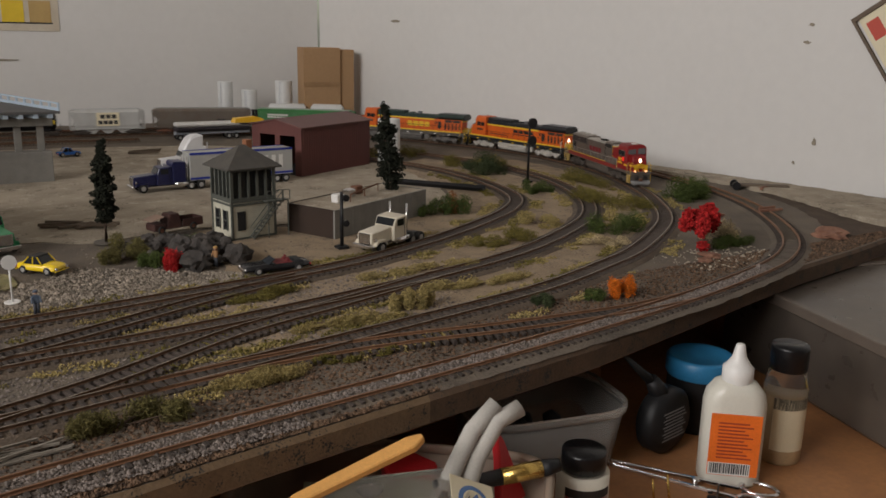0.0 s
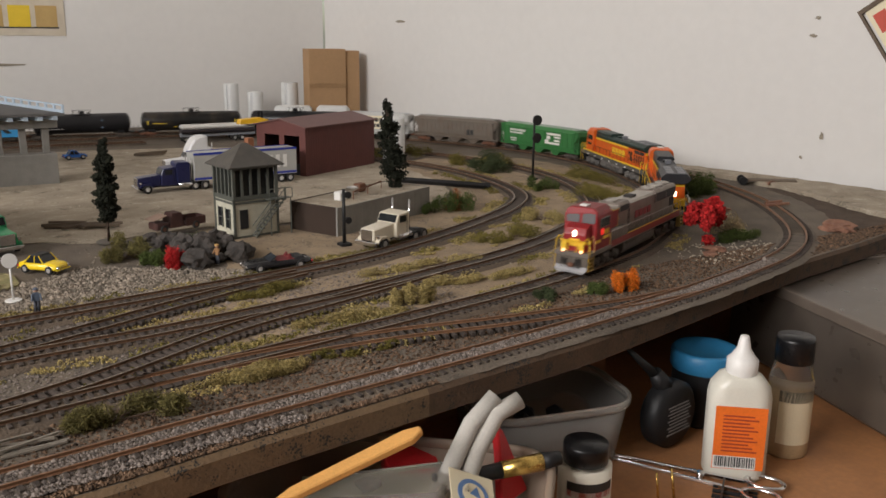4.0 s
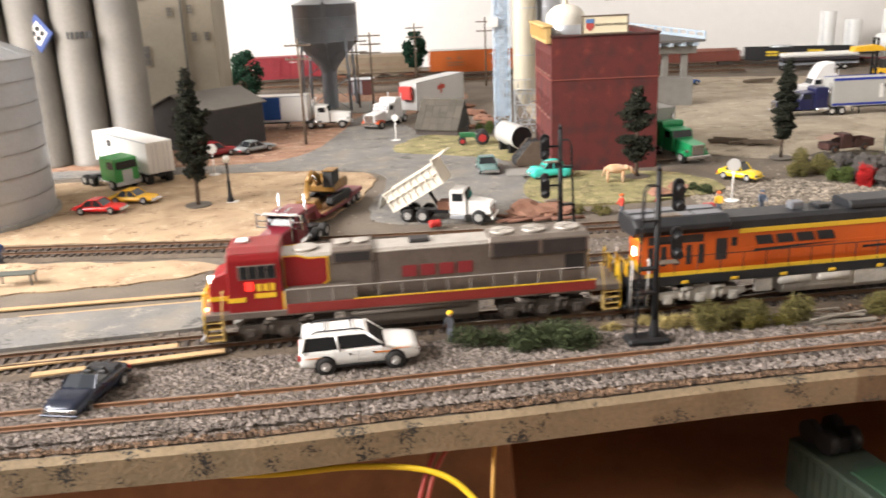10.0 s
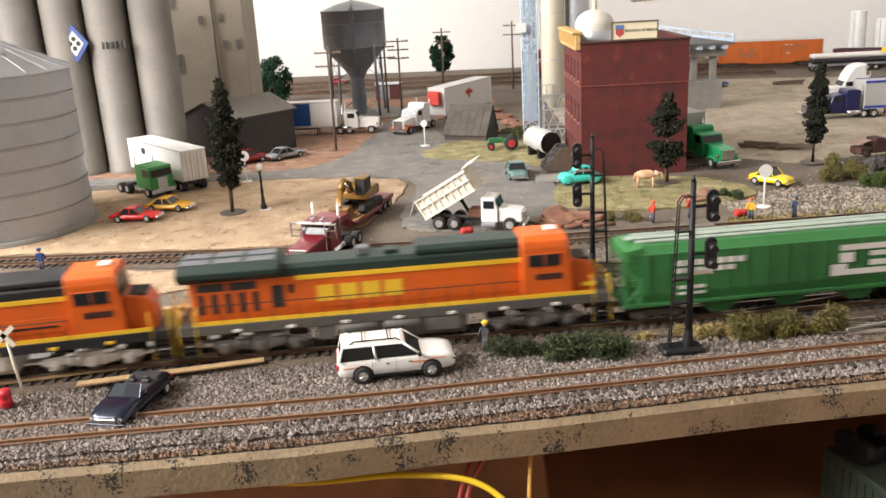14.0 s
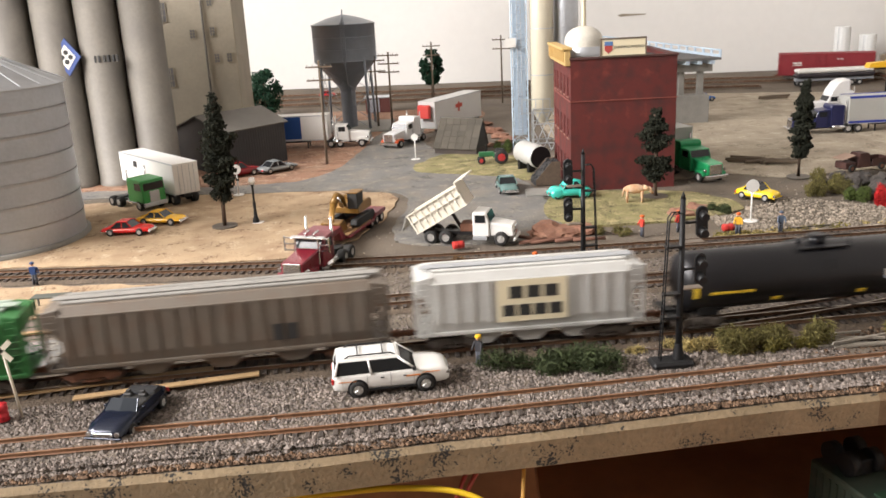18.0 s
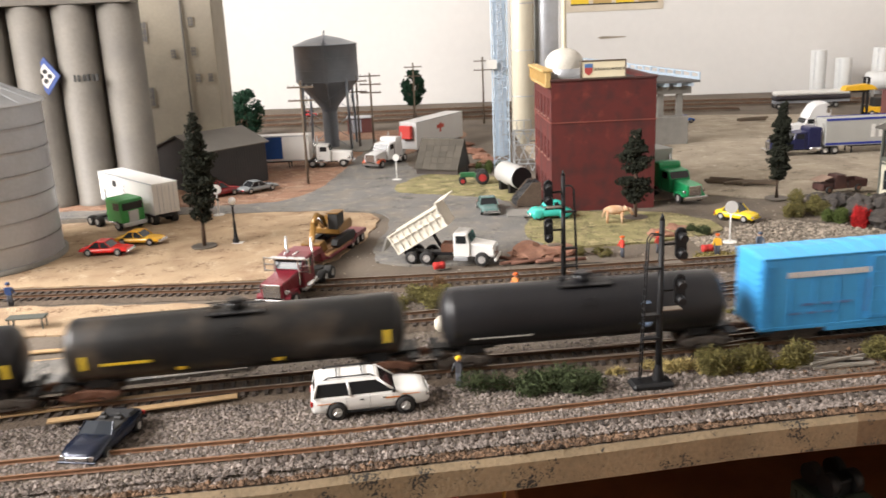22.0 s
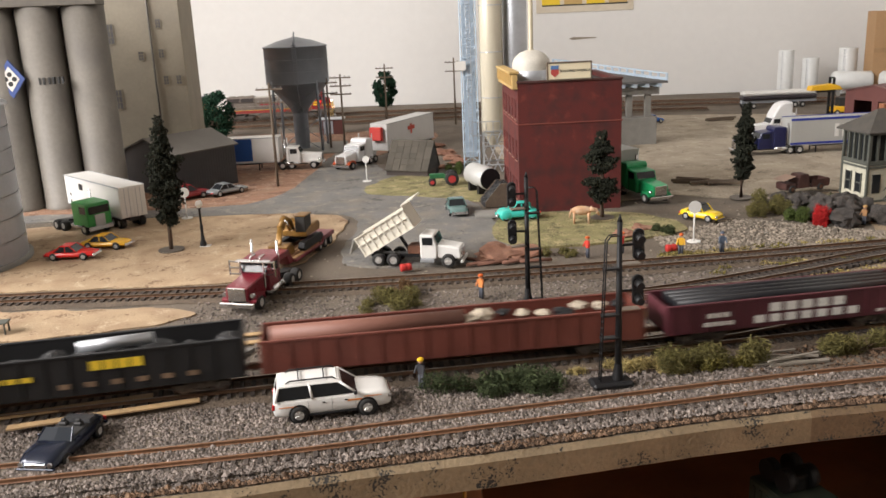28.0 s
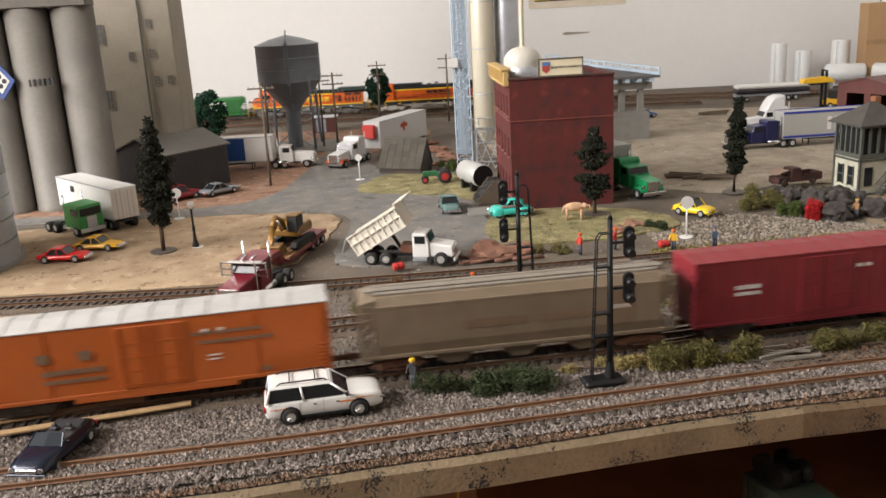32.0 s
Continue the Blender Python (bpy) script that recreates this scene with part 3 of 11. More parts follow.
def brick_building():
    W, D, H = 0.111, 0.125, 0.139
    t = thing("brick_building", on(0.0855, 0.917, 3.0), "three storey red brick building with a flat roof", "building")
    th = 0.003
    part("front_wall", B(0, W, 0, th, 0, H), BRICK, t, "weathered red brick wall")
    part("back_wall", B(0, W, D - th, D, 0, H), BRICK, t)
    part("side_wall", B(W - th, W, th, D - th, 0, H), BRICK, t)
    # west wall with window openings
    wins = [(y, z) for z in (0.013, 0.056, 0.100) for y in (0.012, 0.036, 0.060, 0.084, 0.104)]
    bm = bmesh.new()
    ys = sorted({round(v, 4) for y, z in wins for v in (y, y + 0.011)} | {th, D - th})
    zs = sorted({round(v, 4) for y, z in wins for v in (z, z + 0.021)} | {0.0, H})
    for a, b in zip(ys, ys[1:]):
        for c, d in zip(zs, zs[1:]):
            if not any(abs(a - y) < 1e-5 and abs(c - z) < 1e-5 for y, z in wins):
                box(bm, 0, th, a, b, c, d)
    bmesh.ops.remove_doubles(bm, verts=bm.verts, dist=1e-6)
    part("window_wall", bm, BRICK, t, "brick wall with tall sash windows")
    glass = paint("dim_pane", (0.06, 0.055, 0.055), rough=0.15)
    trim = paint("brick_red_sash", (0.16, 0.05, 0.045), rough=0.6)
    for y, z in wins:
        w = part("window", B(0.0018, 0.0021, y, y + 0.011, z, z + 0.021), glass, t)
        fr = bmesh.new()
        for a, b, c, d in ((y, y + 0.0009, z, z + 0.021), (y + 0.0101, y + 0.011, z, z + 0.021), (y + 0.0009, y + 0.0101, z, z + 0.0009), (y + 0.0009, y + 0.0101, z + 0.0201, z + 0.021), (y + 0.0009, y + 0.0101, z + 0.0102, z + 0.0110)):
            box(fr, 0.0008, 0.0018, a, b, c, d)
        part("window_frame", fr, trim, w)
        part("window_sill", B(-0.001, 0.001, y - 0.001, y + 0.012, z - 0.0015, z, 0.0002), paint("stone_sill", (0.25, 0.12, 0.09)), w)
    part("roof", B(th, W - th, th, D - th, H - 0.006, H - 0.004), paint("tar_roof", (0.05, 0.045, 0.042), rough=0.9), t, "flat tarred roof")
    bm = bmesh.new()
    for x0, x1, y0, y1 in ((-0.0012, W + 0.0012, -0.0012, 0.0032), (-0.0012, W + 0.0012, D - 0.0032, D + 0.0012), (-0.0012, 0.0032, 0.0032, D - 0.0032), (W - 0.0032, W + 0.0012, 0.0032, D - 0.0032)):
        box(bm, x0, x1, y0, y1, H, H + 0.0022, 0.0003)
    part("parapet", bm, paint("dark_coping", (0.075, 0.03, 0.026), rough=0.8), t, "dark coping round the roof")
    bm = B(-0.0008, W + 0.0008, -0.0007, 0.0, 0.0955, 0.0966)
    box(bm, -0.0008, 0.0, -0.0007, D, 0.0955, 0.0966)
    part("string_course", bm, paint("brick_ledge", (0.22, 0.06, 0.045)), t)
    bm = B(-0.006, 0.000, 0.0, D * 0.9, H - 0.006, H + 0.010, 0.0006)
    box(bm, -0.009, 0.002, -0.001, D * 0.9, H + 0.010, H + 0.0125, 0.0005)
    for k in range(9):
        box(bm, -0.0078, -0.006, 0.003 + k * 0.013, 0.0055 + k * 0.013, H - 0.002, H + 0.010)
    part("cornice", bm, OCHRE, t, "ochre wooden cornice")
    # fire escape / ladder by the corner
    return t


brick_building()


def dome_tank():
    t = thing("dome_tank", on(0.108, 0.990, 0, 0.1355), "white domed tank on the brick building roof", "tank")
    prof = [(0.0212, 0), (0.0212, 0.018)] + [(0.0212 * math.cos(a), 0.018 + 0.0165 * math.sin(a)) for a in (0.25, 0.5, 0.75, 1.0, 1.25)] + [(0, 0.0347)]
    part("shell", lathe(bmesh.new(), prof, 40), paint("ivory_paint", (0.60, 0.57, 0.50), rough=0.5), t)
    part("base_ring", lathe(bmesh.new(), [(0.0219, -0.0005), (0.0219, 0.012), (0.0213, 0.0125)], 40), STEEL, t)
    part("standpipe", lathe(bmesh.new(), [(0.0040, 0.033), (0.0026, 0.036), (0.0026, 0.190), (0, 0.190)], 16), paint("cream_pipe", (0.52, 0.46, 0.33), rough=0.4), t, "tall cream standpipe")


dome_tank()


def roof_sign():
    t = thing("roof_sign", on(0.140, 0.919, 3.0, 0.139), "white roof sign with a shield and dark lettering", "sign")
    part("board", B(-0.0225, 0.0225, -0.0008, 0.0008, 0.003, 0.0190), PCREAM, t)
    bm = bmesh.new()
    for a, b, c, d in ((-0.0238, 0.0238, 0.0015, 0.003), (-0.0238, 0.0238, 0.0190, 0.0205), (-0.0238, -0.0225, 0.003, 0.0190), (0.0225, 0.0238, 0.003, 0.0190)):
        box(bm, a, b, -0.0013, 0.0013, c, d)
    part("sign_frame", bm, OLDWOOD, t, "dark wooden frame")
    part("shield", P([(-0.0195, 0.0165), (-0.0115, 0.0165), (-0.0115, 0.0085), (-0.0155, 0.0050), (-0.0195, 0.0085)], -0.0012, -0.0008, "Y"), paint("faded_red", (0.45, 0.07, 0.06)), t, "faded red shield")
    part("shield_band", P([(-0.0197, 0.0170), (-0.0113, 0.0170), (-0.0113, 0.0130), (-0.0197, 0.0130)], -0.0014, -0.0009, "Y"), PBLUE, t)
    part("lettering", text_bm("BUILDING AMERICA", 0.0036, Matrix.Translation((0.0062, -0.0010, 0.0110)) @ Matrix.Rotation(math.pi / 2, 4, "X")), PBLACK, t)
    for x in (-0.015, 0.015):
        bm = R((x, 0.0013, 0), (x, 0.0013, 0.012), 0.0006, seg=6)
        rod(bm, (x, 0.010, 0), (x, 0.0013, 0.010), 0.0005, seg=6)
        part("bracket", bm, OLDWOOD, t)


roof_sign()


def water_tower():
    t = thing("water_tower", on(-0.228, 1.455), "blue-grey steel water tower on a fat column", "water tower")
    r = 0.0515
    prof = [(0.0125, 0.0), (0.0125, 0.062), (0.016, 0.070), (r, 0.112), (r, 0.1690), (r + 0.0012, 0.1693), (r + 0.0012, 0.1708), (r - 0.001, 0.1712), (0.028, 0.1795), (0.004, 0.1850), (0, 0.1856)]
    part("tank", lathe(bmesh.new(), prof[3:], 48), TANKGREY, t, "riveted cylindrical tank with a conical foot")
    part("tank_cone", lathe(bmesh.new(), prof[1:4], 48), TANKGREY, t)
    part("column", lathe(bmesh.new(), prof[:2], 24), TANKGREY, t)
    bm = bmesh.new()
    for z in (0.113, 0.131, 0.150):
        lathe(bm, [(r + 0.0001, z - 0.0006), (r + 0.0007, z), (r + 0.0001, z + 0.0006)], 48)
    part("seam_band", bm, TANKGREY, t)
    for k in range(4):
        a = math.pi / 4 + k * math.pi / 2
        c, s = math.cos(a), math.sin(a)
        leg = part("leg", R((0.054 * c, 0.054 * s, 0.0), (0.050 * c, 0.050 * s, 0.117), 0.0022, seg=8), TANKGREY, t)
        b = a + math.pi / 2
        for z0, z1 in ((0.004, 0.055), (0.055, 0.105)):
            part("brace", R((0.054 * c, 0.054 * s, z0), (0.053 * math.cos(b), 0.053 * math.sin(b), z1), 0.0005, seg=5), TANKGREY, leg)
            part("brace", R((0.054 * math.cos(b), 0.054 * math.sin(b), z0), (0.053 * c, 0.053 * s, z1), 0.0005, seg=5), TANKGREY, leg)
    bm = bmesh.new()
    ladder_bm(bm, 0.006, -r - 0.0022, 0.110, 0.1745, 0.006, 26, 0.0005)
    ladder_bm(bm, 0.004, -0.0155, 0.0, 0.072, 0.006, 26, 0.0005)
    tube(bm, [(0.004, -0.0155, 0.070), (0.005, -0.034, 0.088), (0.006, -r - 0.002, 0.112)], 0.0012)
    tube(bm, [(0.006, -r - 0.002, 0.172), (0.004, -0.036, 0.181), (0.001, -0.008, 0.190), (0, 0, 0.192)], 0.0014)
    part("ladder", bm, TANKGREY, t)
    part("foundation", B(-0.070, 0.070, -0.062, 0.062, 0, 0.0032, 0.0006), GREYCON, t, "concrete foundation pad")


water_tower()


def elevator():
    """Row of silos, with a tall head house beyond."""
    t = thing("grain_elevator", on(0, 0), "tall concrete grain elevator with round silos", "grain elevator")
    H = 0.24
    for k, (x, y) in enumerate(((-0.618, 1.0382), (-0.567, 1.0463), (-0.5165, 1.0555), (-0.467, 1.0637), (-0.417, 1.0739))):
        prof = [(0.0255, 0), (0.0255, 0.006), (0.0247, 0.0065), (0.0247, H), (0, H)]
        s = part("silo", lathe(bmesh.new(), prof, 40, "Z", (x, y, 0)), SILO, t, "round concrete silo")
    part("gallery", P([(-0.65, 1.006), (-0.392, 1.052), (-0.400, 1.102), (-0.658, 1.056)], H + 0.0005, H + 0.040, "Z", 0.0008), SILO, t, "concrete gallery over the silos")
    part("rear_wall", P([(-0.640, 1.040), (-0.405, 1.080), (-0.407, 1.090), (-0.642, 1.050)], 0.0, H - 0.0005, "Z"), SILO, t)
    # diamond sign and lettering bars
    sx, sy = -0.498, 1.0555 - 0.0165
    part("diamond_sign", P([(sx - 0.0168, 0.160), (sx, 0.182), (sx + 0.0168, 0.160), (sx, 0.138)], sy - 0.0036, sy - 0.0004, "Y"), paint("emblem_blue", (0.06, 0.10, 0.30), rough=0.5), t, "blue diamond emblem")
    part("diamond_inner", P([(sx - 0.0112, 0.160), (sx, 0.1747), (sx + 0.0112, 0.160), (sx, 0.1453)], sy - 0.0041, sy - 0.0036, "Y"), PWHITE, t)
    bm = bmesh.new()
    for dx, dz in ((0, 0.0055), (0, -0.0055), (0.0050, 0), (-0.0050, 0)):
        part("diamond_mark", R((sx + dx, sy - 0.0041, 0.160 + dz), (sx + dx, sy - 0.0044, 0.160 + dz), 0.0030, seg=8), PBLACK, t)
    sx, sy = -0.4505, 1.0637 - 0.0195
    for k in range(3):
        for q in range(2):
            part("lettering_bar", B(sx - 0.0162 + k * 0.0100 + q * 0.0046, sx - 0.0138 + k * 0.0100 + q * 0.0046, sy - 0.0054 + k * 0.0022, sy + 0.0022, 0.1520, 0.1600), PBLACK, t, "black brand lettering shown as plain bars")
    # head house
    W, D, HH = 0.118, 0.115, 0.46
    m = Matrix.Translation((-0.4753, 1.199, -0.0272)) @ Matrix.Scale(1.13, 4) @ Matrix.Rotation(radians(7.5), 4, "Z")
    house = part("head_house", B(0, W, 0, D, 0.0241, HH, 0.0008, m), CONCRETE, t, "square concrete head house")
    win = [(0.036, 0.205), (0.036, 0.128), (0.068, 0.178), (0.092, 0.215), (0.092, 0.180), (0.094, 0.148), (0.113, 0.148), (0.036, 0.280), (0.092, 0.250)]
    for x, z in win:
        big = x < 0.05
        w, hh = (0.0075, 0.023) if big else (0.006, 0.0105)
        if x > 0.105:
            x -= 0.004
        o = part("window", B(x - w / 2, x + w / 2, -0.0006, 0.0004, z - hh / 2, z + hh / 2, 0, m), paint("dusty_pane", (0.13, 0.13, 0.135), rough=0.3), house)
        bm = bmesh.new()
        for q in range(4):
            zz = z - hh / 2 + q * hh / 3
            box(bm, x - w / 2, x + w / 2, -0.001, -0.0006, zz - 0.0003, zz + 0.0003, 0, m)
        for q in (-1, 0, 1):
            box(bm, x + q * w / 2 - 0.0003, x + q * w / 2 + 0.0003, -0.001, -0.0006, z - hh / 2, z + hh / 2, 0, m)
        part("window_frame", bm, CONCRETE, o)
    part("drain_pipe", tube(bmesh.new(), [m @ Vector((0.082 - 0.00 * z, -0.002, z)) for z in (0.06, 0.2, 0.3, HH)], 0.0014), ROOFGREY, t)


elevator()


def grain_bin():
    t = thing("grain_bin", on(-0.487, 0.800), "large corrugated steel grain bin with a conical roof", "grain bin")
    r, H = 0.083, 0.150
    rings = 7
    for k in range(rings):
        z0 = 0.004 + k * (H - 0.004) / rings
        z1 = 0.004 + (k + 1) * (H - 0.004) / rings
        prof = []
        n = 14
        for j in range(n + 1):
            prof.append((r + 0.00035 * math.sin(j * math.pi), z0 + (z1 - z0) * j / n))
        prof = [(r - 0.0004 + (0.0007 if j % 2 else 0.0), z0 + (z1 - z0) * j / n) for j in range(n + 1)]
        prof[-1] = (r + 0.0006, z1)
        part("wall_ring", lathe(bmesh.new(), prof, 72), BIN, t)
    part("base_ring", lathe(bmesh.new(), [(r + 0.004, 0), (r + 0.004, 0.005), (r, 0.0055)], 72), GREYCON, t)
    part("roof", lathe(bmesh.new(), [(r + 0.003, H - 0.001), (r + 0.003, H + 0.0008), (0.012, H + 0.034), (0.012, H + 0.038), (0, H + 0.039)], 72), STEEL, t, "shallow conical roof")
    bm = bmesh.new()
    for k in range(24):
        a = k * math.pi / 12
        c, s = math.cos(a), math.sin(a)
        rod(bm, ((r + 0.002) * c, (r + 0.002) * s, H + 0.0012), (0.012 * c, 0.012 * s, H + 0.0345), 0.0005, seg=5)
    part("roof_rib", bm, STEEL, t)
    for a in (0.5, 1.6):
        part("roof_vent", R((0.05 * math.cos(a), -0.05 * math.sin(a), H + 0.012), (0.05 * math.cos(a), -0.05 * math.sin(a), H + 0.024), 0.004, seg=12), STEEL, t)


grain_bin()


def warehouse():
    """Near corner at the origin, long eave wall along x, gable wall along y."""
    t = thing("warehouse", on(-0.3385, 1.088, 53), "dark grey warehouse with a low brown-grey gable roof", "warehouse")
    L, W, H, PK = 0.103, 0.100, 0.0545, 0.0725
    gable = [(0, 0), (W, 0), (W, H), (W / 2, PK), (0, H)]
    part("gable_wall", P(gable, 0, 0.002, "X"), DARKSIDE, t)
    part("gable_wall", P(gable, L - 0.002, L, "X"), DARKSIDE, t)
    for y0 in (0.0, W - 0.002):
        part("side_wall", B(0.002, L - 0.002, y0, y0 + 0.002, 0, H), DARKSIDE, t)
    for s in (0, 1):
        a, b = ((W / 2, PK), (W + 0.004, H - 0.0012)) if s else ((-0.004, H - 0.0012), (W / 2, PK))
        part("roof_slope", P([a, b, (b[0], b[1] + 0.0016), (a[0], a[1] + 0.0016)], -0.004, L + 0.004, "X"), ROOFGREY, t)
    part("door", B(-0.001, 0.0005, 0.022, 0.050, 0, 0.036), paint("door_dark", (0.02, 0.02, 0.022)), t, "dark sliding door")
    for k in range(24):
        part("siding_rib", B(0.003 + k * 0.0042, 0.0036 + k * 0.0042, -0.0004, 0.0, 0.001, H - 0.003), DARKSIDE, t)


warehouse()


def hut():
    t = thing("storage_hut", on(-0.073, 1.172, -22), "small hut with a steep grey slab roof", "hut")
    L, W = 0.0615, 0.040
    part("wall", B(0, L, 0, W, 0, 0.010), paint("dark_brown_wall", (0.06, 0.045, 0.038)), t)
    m = paint("grey_slab_roof", (0.085, 0.075, 0.060), rough=0.9, var=0.2, rand=0.15)
    part("gable", P([(0.0, 0.010), (W, 0.010), (W * 0.62, 0.044)], L - 0.001, L + 0.0005, "X"), paint("dark_gable", (0.035, 0.033, 0.033)), t)
    rng = random.Random(2)
    for row in range(5):
        for k in range(6):
            x0 = -0.001 + k * (L + 0.002) / 6
            w = (L + 0.002) / 6
            u = row / 5
            y0, z0 = -0.003 + u * (W * 0.62 + 0.003), 0.008 + u * 0.0365
            y1, z1 = -0.003 + (u + 0.23) * (W * 0.62 + 0.003), 0.008 + (u + 0.23) * 0.0365
            q = rng.uniform(-0.0002, 0.0003)
            bm = P([(y0, z0 + 0.0016 + q), (y1, z1 + 0.0010 + q), (y1, z1 - 0.0004), (y0, z0 + 0.0002)], x0 + 0.0002, x0 + w - 0.0002, "X")
            part("roof_slab", bm, m, t)
    part("roof_back", P([(W * 0.62, 0.0455), (W + 0.003, 0.009), (W + 0.003, 0.010), (W * 0.62 + 0.001, 0.047)], -0.001, L + 0.001, "X"), m, t)


hut()


def silver_silo():
    t = thing("bulk_silo", on(0.082, 1.185), "tall shiny steel silos with a lattice ladder tower", "silo")
    shiny = paint("warm_shiny_steel", (0.62, 0.57, 0.45), rough=0.35, metal=0.15, var=0.05, bump=0.03)
    for x, y, r, mt in ((-0.006, 0.0, 0.0158, shiny), (0.027, 0.012, 0.0163, STEEL)):
        s = part("silo_tube", lathe(bmesh.new(), [(0.006, 0.036), (r, 0.055), (r, 0.34), (0.004, 0.355), (0, 0.355)], 40, "Z", (x, y, 0)), mt, t, "polished silo tube")
        for z in range(4):
            bm = lathe(bmesh.new(), [(r, 0.10 + z * 0.06), (r + 0.0006, 0.1006 + z * 0.06), (r, 0.1012 + z * 0.06)], 40, "Z", (x, y, 0))
            part("seam_ring", bm, STEEL, s)
    bm = bmesh.new()
    for x0 in (-0.020, 0.016):
        for y0 in (-0.016, 0.018):
            rod(bm, (x0, y0, 0), (x0, y0, 0.056), 0.0010, seg=6)
    for z in (0.010, 0.036, 0.056):
        for a, b in (((-0.020, -0.016), (0.016, -0.016)), ((-0.020, 0.018), (0.016, 0.018)), ((-0.020, -0.016), (-0.020, 0.018)), ((0.016, -0.016), (0.016, 0.018))):
            rod(bm, (*a, z), (*b, z), 0.0008, seg=6)
    for z0, z1 in ((0.0, 0.028), (0.028, 0.056)):
        for k in range(3):
            u = -0.020 + k * 0.012
            rod(bm, (u, -0.016, z0), (u + 0.012, -0.016, z1), 0.0006, seg=5)
            rod(bm, (u + 0.012, -0.016, z0), (u, -0.016, z1), 0.0006, seg=5)
    part("support_frame", bm, STEEL, t, "lattice support frame")
    # lift leg beside the silo
    bm = bmesh.new()
    x0, w = -0.047, 0.021
    for dx in (0, w):
        for dy in (-0.006, 0.006):
            rod(bm, (x0 + dx, dy, 0), (x0 + dx, dy, 0.34), 0.0009, seg=6)
    for k in range(24):
        z = k * 0.014
        rod(bm, (x0, -0.006, z), (x0 + w, -0.006, z + 0.014), 0.0005, seg=5)
        rod(bm, (x0 + w, -0.006, z), (x0, -0.006, z + 0.014), 0.0005, seg=5)
        rod(bm, (x0, -0.006, z), (x0 + w, -0.006, z), 0.0005, seg=5)
    part("ladder_tower", bm, PALEBLUE, t, "pale blue lattice ladder tower")
    part("lift_casing", B(x0 + 0.002, x0 + w - 0.002, -0.003, 0.004, 0.02, 0.34, 0.0004), PALEBLUE, t)
    bm = bmesh.new()
    ladder_bm(bm, x0 + w / 2, -0.0072, 0.0, 0.34, 0.005, 80, 0.0004)
    part("ladder", bm, STEEL, t)
    bm = B(-0.055, -0.041, -0.010, 0.008, 0.138, 0.1388)
    box(bm, -0.055, -0.041, -0.0101, -0.0096, 0.139, 0.150)
    part("ladder_platform", bm, PWHITE, t)
    for z in (0.052, 0.070):
        bm = bmesh.new()
        rod(bm, (-0.036, -0.022, z), (0.002, -0.022, z), 0.0006, seg=5)
        for k in range(5):
            rod(bm, (-0.036 + k * 0.0095, -0.022, 0.050), (-0.036 + k * 0.0095, -0.022, 0.070), 0.0005, seg=5)
        part("platform_railing", bm, STEEL, t)


silver_silo()


